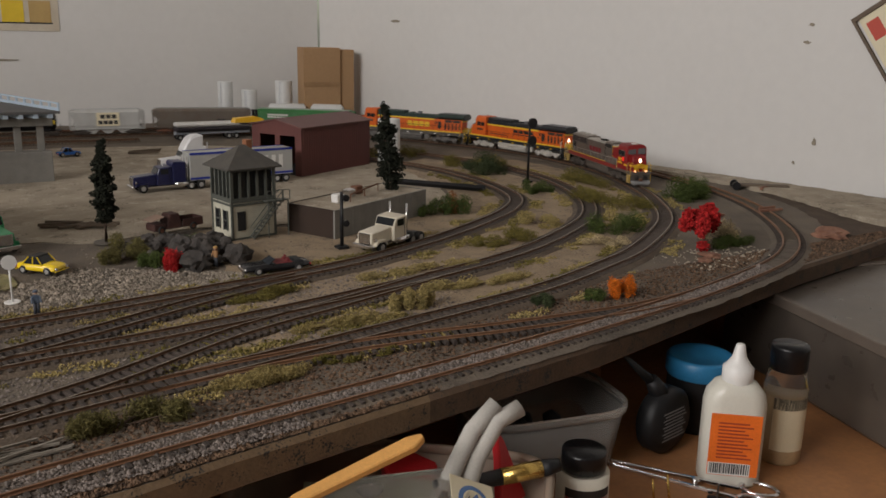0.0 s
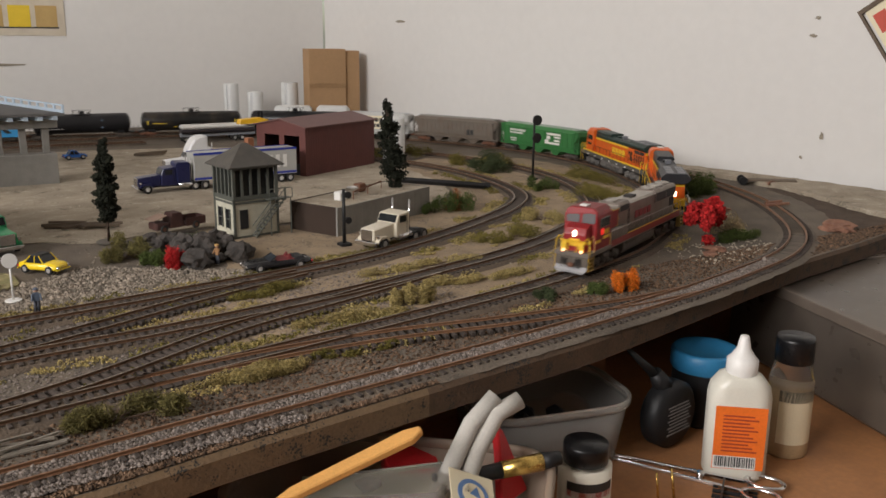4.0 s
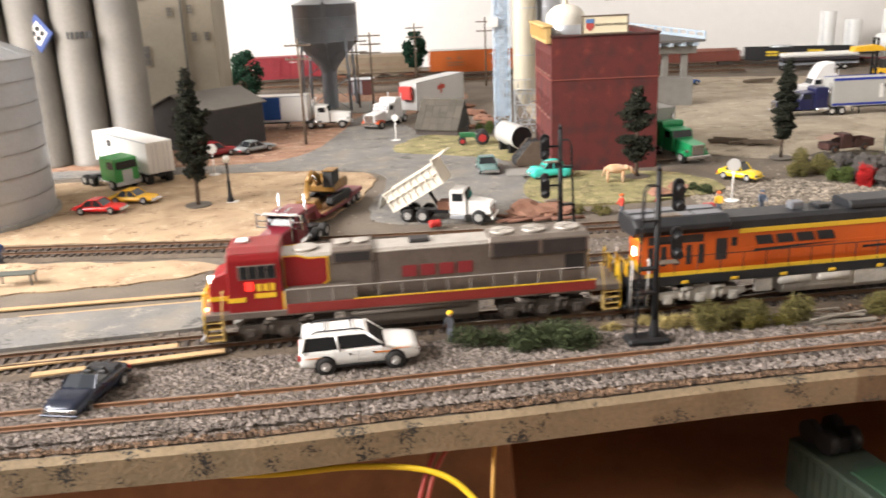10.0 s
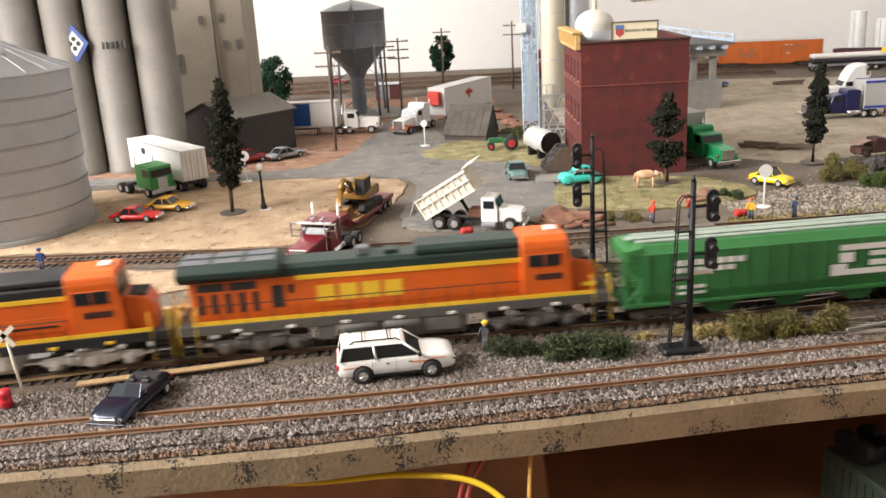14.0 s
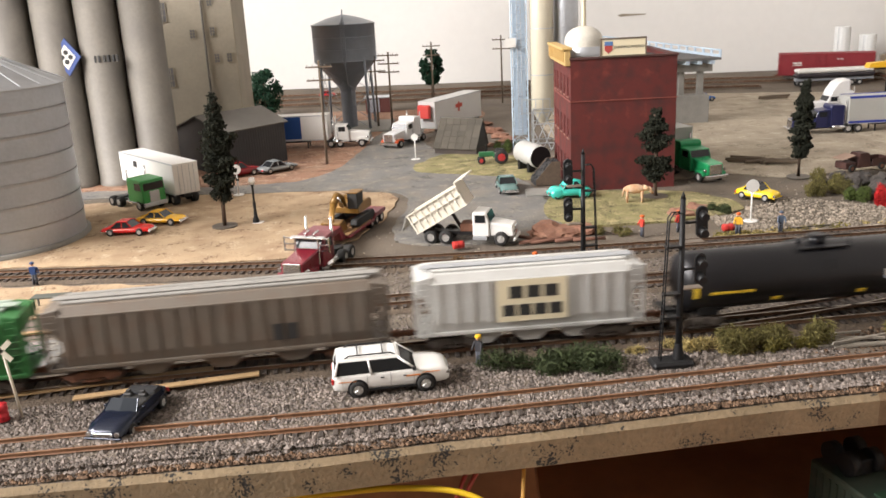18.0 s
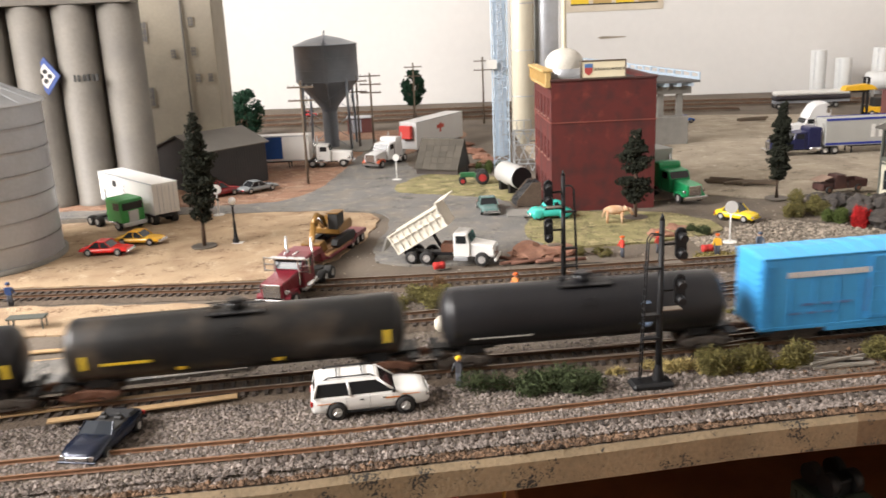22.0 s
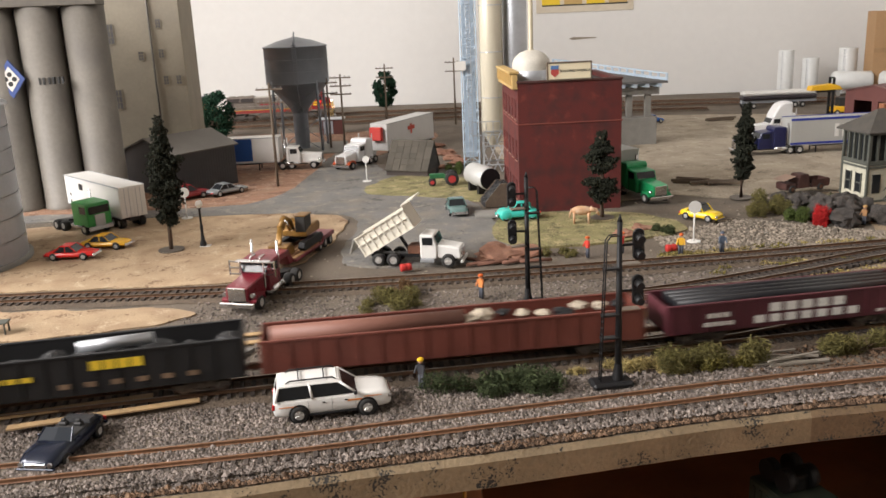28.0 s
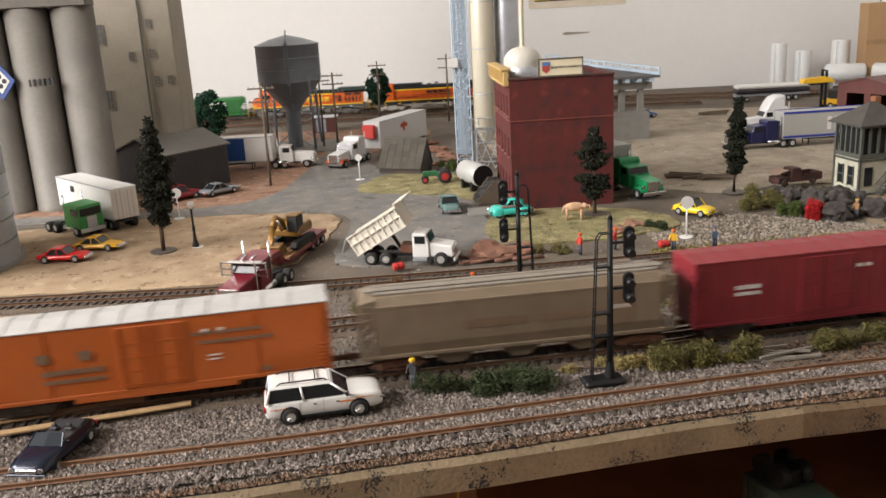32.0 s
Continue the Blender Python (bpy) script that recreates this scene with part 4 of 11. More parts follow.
def signal_tower():
    t = thing("signal_tower", on(0.4505, 0.894, 9.5), "two storey cream signal tower with a grey hipped roof", "signal tower")
    W, D, H1, H2 = 0.050, 0.043, 0.040, 0.0755
    part("lower_wall", B(0, W, 0, D, 0, H1), TOWERCREAM, t, "cream boarded lower storey")
    bm = bmesh.new()
    for k in range(12):
        z = 0.003 + k * 0.003
        box(bm, -0.0003, 0.0, 0, D, z, z + 0.0006)
        box(bm, 0, W, -0.0003, 0.0, z, z + 0.0006)
    part("board_joint", bm, TOWERCREAM, t)
    bm = bmesh.new()
    for x, y in ((0, 0), (W, 0), (0, D), (W, D)):
        box(bm, x - 0.0012, x + 0.0012, y - 0.0012, y + 0.0012, 0, H2)
    for z in (0.0, H1 - 0.004, H1 - 0.0005):
        box(bm, -0.0012, W + 0.0012, -0.0012, D + 0.0012, z, z + 0.0022)
    part("corner_trim", bm, TOWERTRIM, t, "grey-green trim boards")
    part("upper_core", B(0.002, W - 0.002, 0.002, D - 0.002, H1, H2), GLASS, t, "dark glazed upper storey")
    bm = bmesh.new()
    for k in range(6):
        x = k * W / 5
        box(bm, x - 0.0011, x + 0.0011, -0.0008, 0.002, H1, H2)
        y = k * D / 5
        box(bm, -0.0008, 0.002, y - 0.0011, y + 0.0011, H1, H2)
        box(bm, W - 0.002, W + 0.0008, y - 0.0011, y + 0.0011, H1, H2)
    for z in (H1 + 0.001, H2 - 0.004):
        box(bm, -0.0007, W + 0.0007, -0.0007, 0.002, z, z + 0.0030)
        box(bm, -0.0007, 0.002, -0.0007, D, z, z + 0.0030)
    part("window_mullion", bm, TOWERTRIM, t)
    for y in (0.009, 0.026):
        w = part("window", B(-0.0012, 0.0002, y, y + 0.008, 0.010, 0.030), GLASS, t)
        bm = bmesh.new()
        box(bm, -0.0016, -0.0010, y - 0.001, y, 0.009, 0.031)
        box(bm, -0.0016, -0.0010, y + 0.008, y + 0.009, 0.009, 0.031)
        box(bm, -0.0016, -0.0010, y - 0.001, y + 0.009, 0.0195, 0.0205)
        part("window_frame", bm, TOWERTRIM, w)
    w = part("window", B(0.006, 0.015, -0.0012, 0.0002, 0.010, 0.030), GLASS, t)
    # hipped roof
    bm = bmesh.new()
    o = 0.0065
    base = [bm.verts.new(p) for p in ((-o, -o, H2), (W + o, -o, H2), (W + o, D + o, H2), (-o, D + o, H2))]
    low = [bm.verts.new((v.co.x, v.co.y, H2 - 0.0015)) for v in base]
    a, b = bm.verts.new((W * 0.44, D / 2, H2 + 0.021)), bm.verts.new((W * 0.56, D / 2, H2 + 0.021))
    bm.faces.new((base[0], base[1], b, a))
    bm.faces.new((base[2], base[3], a, b))
    bm.faces.new((base[1], base[2], b))
    bm.faces.new((base[3], base[0], a))
    for k in range(4):
        bm.faces.new((low[k], low[(k + 1) % 4], base[(k + 1) % 4], base[k]))
    bm.faces.new(low[::-1])
    bmesh.ops.recalc_face_normals(bm, faces=bm.faces)
    part("roof", bm, paint("weathered_tower_roof", (0.070, 0.064, 0.056), rough=0.85, var=0.2, scale=70, dirt=(0.11, 0.095, 0.075), amount=0.5), t, "dark weathered hipped roof")
    part("chimney", B(W * 0.72, W * 0.86, D * 0.75, D * 0.95, H2 + 0.003, H2 + 0.024, 0.0004), paint("chimney_brick", (0.28, 0.11, 0.05)), t)
    # outside stair on the east front
    st = bmesh.new()
    for k in range(11):
        x = W * 0.38 + k * 0.0033
        box(st, x, x + 0.0036, -0.010, -0.002, 0.002 + k * 0.0035, 0.0028 + k * 0.0035)
    for y in (-0.010, -0.002):
        tube(st, [(W * 0.38, y, 0.002), (W * 0.38 + 0.036, y, 0.040)], 0.0008, 6)
        tube(st, [(W * 0.38, y, 0.012), (W * 0.38 + 0.036, y, 0.050)], 0.0005, 6)
    for k in range(5):
        x = W * 0.38 + k * 0.009
        rod(st, (x, -0.010, k * 0.0095), (x, -0.010, 0.012 + k * 0.0095), 0.0005, seg=5)
    part("staircase", st, TOWERTRIM, t, "outside wooden stair")
    bm = B(W * 0.7, W + 0.012, -0.010, -0.001, 0.0385, 0.0395)
    for k in range(4):
        rod(bm, (W * 0.72 + k * 0.009, -0.0098, 0.039), (W * 0.72 + k * 0.009, -0.0098, 0.050), 0.0005, seg=5)
    rod(bm, (W * 0.72, -0.0098, 0.050), (W + 0.012, -0.0098, 0.050), 0.0005, seg=5)
    for x in (W * 0.74, W + 0.011):
        rod(bm, (x, -0.0095, 0), (x, -0.0095, 0.039), 0.0007, seg=5)
    part("landing", bm, TOWERTRIM, t)


signal_tower()


def low_building():
    t = thing("low_workshop", on(0.5475, 0.853, 25), "low flat-roofed workshop with brown and grey walls", "workshop")
    L, D, H = 0.168, 0.068, 0.031
    brown = paint("dark_brown_wall2", (0.036, 0.022, 0.015), rough=0.95, var=0.15)
    part("wall", B(0, L, 0, 0.002, 0, H), GREYCON, t, "grey front wall")
    part("wall", B(0, 0.002, 0.002, D, 0, H), brown, t, "dark brown side wall")
    part("wall", B(L - 0.002, L, 0.002, D, 0, H), GREYCON, t)
    part("wall", B(0.002, L - 0.002, D - 0.002, D, 0, H), brown, t)
    part("roof", B(0.0021, L - 0.0021, 0.0021, D - 0.0021, H - 0.004, H - 0.0005), LOT, t, "dusty flat roof")
    bm = bmesh.new()
    for k in range(14):
        box(bm, 0.006 + k * 0.012, 0.0066 + k * 0.012, -0.0003, 0, 0.001, H - 0.001)
    part("wall_joint", bm, GREYCON, t)
    for x, y, a in ((0.040, 0.030, "white_box"), (0.072, 0.040, "bright_vent"), (0.095, 0.048, "brown_unit")):
        mt = {"white_box": WHITE, "bright_vent": CHROME, "brown_unit": RUST}[a]
        part("roof_unit", B(x - 0.006, x + 0.006, y - 0.005, y + 0.005, H - 0.0005, H + 0.009, 0.001), mt, t, "small roof unit")
    bm = bmesh.new()
    rod(bm, (0.050, 0.020, H + 0.008), (0.125, 0.040, H + 0.008), 0.0010, seg=6)
    for u in (0.0, 0.5, 1.0):
        rod(bm, (0.050 + u * 0.075, 0.020 + u * 0.02, H - 0.001), (0.050 + u * 0.075, 0.020 + u * 0.02, H + 0.008), 0.0006, seg=6)
    part("roof_pipe", bm, RUST, t)


low_building()


def red_shed():
    t = thing("engine_shed", on(0.668, 1.238, 27), "maroon corrugated shed with two dark open doors", "shed")
    L, D, H, PK = 0.170, 0.098, 0.073, 0.083
    # gable front faces -x
    bm = bmesh.new()
    doors = [(0.012, 0.042), (0.052, 0.082)]
    for a, b in ((0, 0.012), (0.042, 0.052), (0.082, D)):
        box(bm, 0, 0.003, a, b, 0, H)
    for a, b in doors:
        box(bm, 0, 0.003, a, b, 0.060, H)
    prism(bm, [(0, H), (D, H), (D / 2, PK)], 0, 0.003, "X")
    part("gable_wall", bm, SHEDRED, t, "gable wall with two door openings")
    bm = B(L - 0.003, L, 0, D, 0, H)
    prism(bm, [(0, H), (D, H), (D / 2, PK)], L - 0.003, L, "X")
    part("gable_wall", bm, SHEDRED, t)
    for y in (0, D - 0.003):
        w = part("side_wall", B(0.003, L - 0.003, y, y + 0.003, 0, H), SHEDRED, t)
        for k in range(30):
            part("siding_rib", B(0.005 + k * 0.0055, 0.0062 + k * 0.0055, y - 0.0004, y, 0, H - 0.001), SHEDRED, w)
    rf = paint("maroon_grey_roof", (0.15, 0.075, 0.068), rough=0.6, var=0.12)
    for pts in ([(-0.004, H - 0.0006), (D / 2, PK), (D / 2, PK + 0.0018), (-0.004, H + 0.0012)], [(D / 2, PK), (D + 0.004, H - 0.0006), (D + 0.004, H + 0.0012), (D / 2, PK + 0.0018)]):
        part("roof_slope", P(pts, -0.003, L + 0.003, "X"), rf, t)
    part("inner_floor", B(0.003, L - 0.003, 0.003, D - 0.003, 0.0012, 0.0016), paint("dark_floor", (0.03, 0.028, 0.026)), t)


red_shed()


def cylinder_tank(name, x, y, r, h, label, rings=4, z=0.0):
    t = thing(name, on(x, y, 0, z), label, "storage tank", "white storage tanks")
    wt = paint("tank_white", (0.70, 0.71, 0.70), rough=0.45, var=0.05, dirt=(0.55, 0.55, 0.53), amount=0.3)
    part("shell", lathe(bmesh.new(), [(r, 0), (r, h), (r * 0.97, h + 0.001), (0, h + 0.002)], 36), wt, t)
    bm = bmesh.new()
    for k in range(rings):
        zz = (k + 0.5) * h / rings
        lathe(bm, [(r, zz - 0.0005), (r + 0.0005, zz), (r, zz + 0.0005)], 36)
    part("hoop", bm, wt, t)
    bm = bmesh.new()
    ladder_bm(bm, -r * 0.75, -r * 0.75, 0, h, 0.004, 14, 0.0004)
    part("ladder", bm, STEEL, t)


cylinder_tank("storage_tank", 0.857, 1.318, 0.0185, 0.073, "white cylindrical tank with a small badge beside the shed", 2)
cylinder_tank("storage_tank", 0.783, 1.96, 0.0165, 0.098, "tall white ribbed tank near the wall", 4)
cylinder_tank("storage_tank", 0.838, 1.96, 0.0175, 0.079, "white ribbed tank near the wall", 4)
cylinder_tank("storage_tank", 0.921, 1.96, 0.0195, 0.098, "tall white ribbed tank beside a cardboard box", 4)


def lying_tank(x, y, a, L, r, label):
    t = thing("lying_tank", on(x, y, a), label, "storage tank")
    wt = paint("tank_white", (0.7, 0.71, 0.7))
    part("shell", lathe(bmesh.new(), [(0, -L / 2), (r * 0.7, -L / 2 + 0.001), (r, -L / 2 + 0.006), (r, L / 2 - 0.006), (r * 0.7, L / 2 - 0.001), (0, L / 2)], 32, "X", (0, 0, r + 0.014)), wt, t)
    bm = bmesh.new()
    for x0 in (-L * 0.3, L * 0.3):
        box(bm, x0 - 0.003, x0 + 0.003, -r * 0.8, r * 0.8, 0.0, 0.026)
    part("cradle", bm, GREYCON, t)


lying_tank(0.905, 1.90, -20, 0.085, 0.019, "white horizontal tank on cradles near the wall")
lying_tank(0.985, 1.86, -35, 0.075, 0.019, "white horizontal tank beside the box")


def overpass():
    t = thing("overpass", on(0.258, 1.345, 0), "unfinished grey overpass on concrete columns with pale blue railings", "overpass")
    # pier in front, deck runs back and left
    part("pier_block", B(0, 0.083, 0, 0.026, 0, 0.043, 0.0006), GREYCON, t, "grey concrete pier block")
    part("pier_block", B(-0.075, 0.000, 0.135, 0.160, 0, 0.043, 0.0006), GREYCON, t)
    for x in (0.012, 0.042, 0.071):
        part("column", B(x - 0.0045, x + 0.0045, 0.008, 0.018, 0.043, 0.078, 0.0005), GREYCON, t)
        part("column", B(x - 0.0795, x - 0.0705, 0.142, 0.152, 0.043, 0.086, 0.0005), GREYCON, t)
    part("cap_beam", B(-0.004, 0.087, 0.003, 0.023, 0.078, 0.090, 0.0006), GREYCON, t, "cap beam")
    part("cap_beam", B(-0.080, 0.010, 0.137, 0.157, 0.086, 0.098, 0.0006), GREYCON, t)
    sh = Matrix(((1, -0.56, 0, 0), (0, 1, 0, 0), (0, 0.055, 1, 0), (0, 0, 0, 1)))
    bm = B(-0.006, 0.089, -0.012, 0.24, 0.0965, 0.100, 0, sh)
    part("deck", bm, paint("deck_grey", (0.115, 0.112, 0.11), rough=0.85), t, "dark grey road deck")
    bm = bmesh.new()
    for k in range(5):
        x = 0.004 + k * 0.0185
        box(bm, x - 0.003, x + 0.003, -0.010, 0.235, 0.0905, 0.0963, 0, sh)
    part("girder", bm, PALEBLUE, t)
    for x in (-0.006, 0.087):
        bm = B(x, x + 0.002, -0.012, 0.24, 0.100, 0.104, 0, sh)
        box(bm, x, x + 0.002, -0.012, 0.24, 0.1095, 0.1115, 0, sh)
        for k in range(17):
            y = -0.012 + k * 0.0156
            box(bm, x, x + 0.002, y, y + 0.0026, 0.104, 0.1095, 0, sh)
        part("railing", bm, PALEBLUE, t, "pale blue railing")


overpass()


def cardboard_box():
    t = thing("cardboard_box", on(1.018, 1.905, -8, 0.0), "tall brown cardboard box standing in the corner", "cardboard box")
    c = paint("cardboard", (0.40, 0.245, 0.125), rough=0.85, var=0.08, scale=12, fine=200)
    part("carton", B(-0.074, 0.012, -0.028, 0.028, 0, 0.176, 0.0008), c, t)
    part("carton", B(0.014, 0.046, -0.022, 0.028, 0, 0.172, 0.0008), c, t)
    part("tape", B(-0.0742, 0.0122, -0.0286, -0.028, 0.09, 0.10), paint("brown_tape", (0.33, 0.2, 0.1), rough=0.4), t)


cardboard_box()


def lineside_cabin():
    t = thing("lineside_cabin", on(-0.222, 1.625, 2), "small maroon and white lineside cabin", "cabin")
    part("wall", B(0, 0.045, 0, 0.03, 0, 0.028), SHEDRED, t)
    part("wall_panel", B(0.008, 0.026, -0.001, 0.0, 0.002, 0.026), paint("grey_panel", (0.35, 0.36, 0.4)), t)
    part("roof", B(-0.003, 0.048, -0.003, 0.033, 0.028, 0.030, 0.0004), paint("pale_roof", (0.5, 0.52, 0.55)), t)


lineside_cabin()


def poster(name, m, w, h, colours, label):
    t = thing(name, m, label, "poster")
    part("paper", B(-w / 2, w / 2, -0.0006, 0, -h / 2, h / 2), colours[0], t)
    for k, (x0, x1, z0, z1, mt) in enumerate(colours[1]):
        part("printed_shape", B(x0, x1, -0.0012, -0.0006, z0, z1), mt, t)


north = math.degrees(math.atan2(-0.22, 3.65))
PAPER = mat("old_paper", (0.62, 0.55, 0.44), 0.8, var=0.08, scale=20, dirt=(0.45, 0.36, 0.26), amount=0.4)


def wall_y(x):
    return 2.06 + (1.05 - x) * 0.22 / 3.65


# ---- road vehicles: front towards +x, wheels on z = 0 ----
RIM = mat("pale_wheel_rim", (0.55, 0.54, 0.52), 0.35, 0.4, var=0.08)
INTERIOR = mat("dark_interior", (0.025, 0.024, 0.023), 0.7)
AMBER = mat("lamp_amber", (0.75, 0.25, 0.04), 0.3)
TAIL = mat("tail_lamp_red", (0.45, 0.02, 0.02), 0.3)


def wheel(parent, x, y, r, w, rim=None):
    s = 1 if y > 0 else -1
    bm = lathe(bmesh.new(), [(r * 0.55, -w / 2), (r * 0.9, -w / 2), (r, -w * 0.3), (r, w * 0.3), (r * 0.9, w / 2), (r * 0.55, w / 2)], 20, "Y", (x, y, r))
    o = part("wheel", bm, TYRE, parent)
    q = y + s * w * 0.42
    bm = R((x, y - s * w * 0.2, r), (x, q, r), r * 0.60, seg=16)
    for k in range(5):
        a = 2 * math.pi * k / 5
        rod(bm, (x, q, r), (x + 0.5 * r * math.cos(a), q + s * 0.0002, r + 0.5 * r * math.sin(a)), r * 0.09, seg=5)
    part("rim", bm, rim or RIM, o)
    return o


def frustum(bm, x0, x1, y, z0, xa, xb, ya, z1, bevel=0.0):
    """A cabin: footprint x0..x1, half width y at z0, to xa..xb, half width ya at z1."""
    lo = [bm.verts.new(p) for p in ((x0, -y, z0), (x1, -y, z0), (x1, y, z0), (x0, y, z0))]
    hi = [bm.verts.new(p) for p in ((xa, -ya, z1), (xb, -ya, z1), (xb, ya, z1), (xa, ya, z1))]
    fs = [bm.faces.new(lo[::-1]), bm.faces.new(hi)] + [bm.faces.new((lo[i], lo[(i + 1) % 4], hi[(i + 1) % 4], hi[i])) for i in range(4)]
    if bevel:
        bmesh.ops.bevel(bm, geom=list({e for f in fs for e in f.edges}), offset=bevel, segments=2, affect="EDGES", clamp_overlap=True)
    return bm


def car(x, y, a, c, label, L=0.051, W=0.0205, H=0.0155, style="saloon", z=0.0012, metal=0.0, inside=None):
    t = thing("car", on(x, y, a, z), label, "car", "parked model cars")
    m = paint("car_paint_%.2f_%.2f_%.2f" % c, c, rough=0.22, metal=metal, var=0.04, bump=0.02, spec=0.6)
    h, w = L / 2, W / 2
    belt = H * 0.58
    r = 0.0038
    stations = ((-1.0, 0.74, 0.0052, 0.60, 0.80), (-0.93, 0.88, 0.0042, 0.66, 0.93), (-0.72, 0.98, 0.0034, 0.72, 1.0), (-0.3, 1.0, 0.0030, 0.74, 1.0), (0.15, 1.0, 0.0030, 0.74, 1.0), (0.42, 0.99, 0.0030, 0.73, 1.0), (0.72, 0.97, 0.0032, 0.70, 0.95), (0.92, 0.89, 0.0036, 0.62, 0.84), (1.0, 0.74, 0.0044, 0.54, 0.70))
    if style == "beetle":
        stations = tuple((x, q * (0.86 if abs(x) > 0.5 else 1.0), a, b, c * (0.86 if abs(x) > 0.9 else 1.0)) for x, q, a, b, c in stations)
    bm = bmesh.new()
    loops = []
    for x, q, z0, zs, zt in stations:
        ring = [(-0.86, z0), (-1.0, z0 + 0.0012), (-1.0, belt * zs * 0.85), (-0.97, belt * zs), (-0.88, belt * zt * 0.98), (-0.5, belt * zt * 1.03), (0.5, belt * zt * 1.03), (0.88, belt * zt * 0.98), (0.97, belt * zs), (1.0, belt * zs * 0.85), (1.0, z0 + 0.0012), (0.86, z0)]
        loops.append([bm.verts.new((x * h, u * q * w, z)) for u, z in ring])
    for a, b in zip(loops, loops[1:]):
        for k in range(12):
            bm.faces.new((a[k], a[(k + 1) % 12], b[(k + 1) % 12], b[k]))
    bm.faces.new(loops[0])
    bm.faces.new(loops[-1])
    bmesh.ops.recalc_face_normals(bm, faces=bm.faces)
    for f in bm.faces:
        f.smooth = True
    body = part("body", bm, m, t)
    if style == "open":
        seats = paint("cockpit_%.2f" % inside[0], inside, rough=0.7) if inside else INTERIOR
        part("cockpit", B(-h * 0.46, h * 0.10, -w * 0.76, w * 0.76, belt - 0.002, belt + 0.0006, 0.0006), seats, t, "dark open cockpit")
        for s in (-1, 1):
            seat = part("seat_back", B(-h * 0.40, -h * 0.27, s * w * 0.38 - 0.0024, s * w * 0.38 + 0.0024, belt, belt + 0.0026, 0.0007), seats, t)
            part("headrest", B(-h * 0.38, -h * 0.31, s * w * 0.38 - 0.0013, s * w * 0.38 + 0.0013, belt + 0.0026, belt + 0.0042, 0.0005), seats, seat)
            part("door_mirror", B(h * 0.10, h * 0.15, s * w * 0.98 - 0.0008, s * w * 0.98 + 0.0008, belt + 0.0001, belt + 0.0015, 0.0003), m, t)
            part("screen_post", R((h * 0.30, s * w * 0.84, belt - 0.0002), (h * 0.08, s * w * 0.70, H * 0.86), 0.0004, seg=6), m, t)
        bm = bmesh.new()
        face = [bm.verts.new(p) for p in ((h * 0.30, -w * 0.82, belt), (h * 0.34, 0, belt), (h * 0.30, w * 0.82, belt), (h * 0.08, w * 0.69, H * 0.85), (h * 0.10, 0, H * 0.87), (h * 0.08, -w * 0.69, H * 0.85))]
        ext = bmesh.ops.extrude_face_region(bm, geom=[bm.faces.new((face[0], face[1], face[4], face[5])), bm.faces.new((face[1], face[2], face[3], face[4]))])
        bmesh.ops.translate(bm, vec=(-0.0004, 0, -0.0002), verts=[v for v in ext["geom"] if isinstance(v, bmesh.types.BMVert)])
        part("windscreen", bm, paint("smoked_windscreen", (0.020, 0.024, 0.030), rough=0.55, var=0.03, bump=0.0, spec=0.08), t, "raked windscreen")
        part("soft_top", frustum(bmesh.new(), -h * 0.80, -h * 0.46, w * 0.84, belt - 0.001, -h * 0.74, -h * 0.50, w * 0.74, belt + 0.0016, 0.0005), paint("soft_top_black", (0.015, 0.015, 0.016), rough=0.8), t, "folded black soft top")
    else:
        gl = part("glazing", frustum(bmesh.new(), -h * (0.62 if style != "estate" else 0.93), h * 0.36, w * 0.93, belt - 0.0006, -h * (0.34 if style != "estate" else 0.85), h * 0.08, w * 0.76, H * 0.96, 0.0006), GLASS, t, "dark windows")
        bm = frustum(bmesh.new(), -h * (0.36 if style != "estate" else 0.86), h * 0.10, w * 0.79, H * 0.945, -h * (0.33 if style != "estate" else 0.83), h * 0.07, w * 0.72, H, 0.0004)
        if style == "beetle":
            bm = bmesh.new()
            made = bmesh.ops.create_uvsphere(bm, u_segments=20, v_segments=12, radius=1.0)
            for v in made["verts"]:
                v.co = Vector((v.co.x * h * 0.50 - h * 0.14, v.co.y * w * 0.80, H * 0.80 + v.co.z * H * 0.24))
            for f in bm.faces:
                f.smooth = True
        part("roof", bm, m if style != "ragtop" else INTERIOR, t)
        for s in (-1, 1):
            bm = bmesh.new()
            for u0, u1 in (((h * 0.36), h * 0.085), (-h * 0.10, -h * 0.12), (-h * 0.60, -h * 0.335)):
                rod(bm, (u0, s * w * 0.93, belt - 0.0004), (u1, s * w * 0.775, H * 0.955), 0.0005, seg=5)
            part("window_pillar", bm, m, gl)
    if style == "beetle":
        for sx in (-1, 1):
            for s in (-1, 1):
                bm = bmesh.new()
                made = bmesh.ops.create_uvsphere(bm, u_segments=16, v_segments=10, radius=1.0)
                bmesh.ops.scale(bm, vec=(h * 0.30, w * 0.24, belt * 0.52), verts=made["verts"])
                bmesh.ops.translate(bm, vec=(sx * h * 0.60, s * w * 0.84, belt * 0.52), verts=made["verts"])
                for f in bm.faces:
                    f.smooth = True
                part("fender", bm, m, t, "rounded fender")
    if style in ("saloon", "open"):
        part("grille", B(h - 0.0012, h + 0.0003, -w * 0.50, w * 0.50, belt * 0.46, belt * 0.70, 0.0003), CHROME, t, "chrome grille")
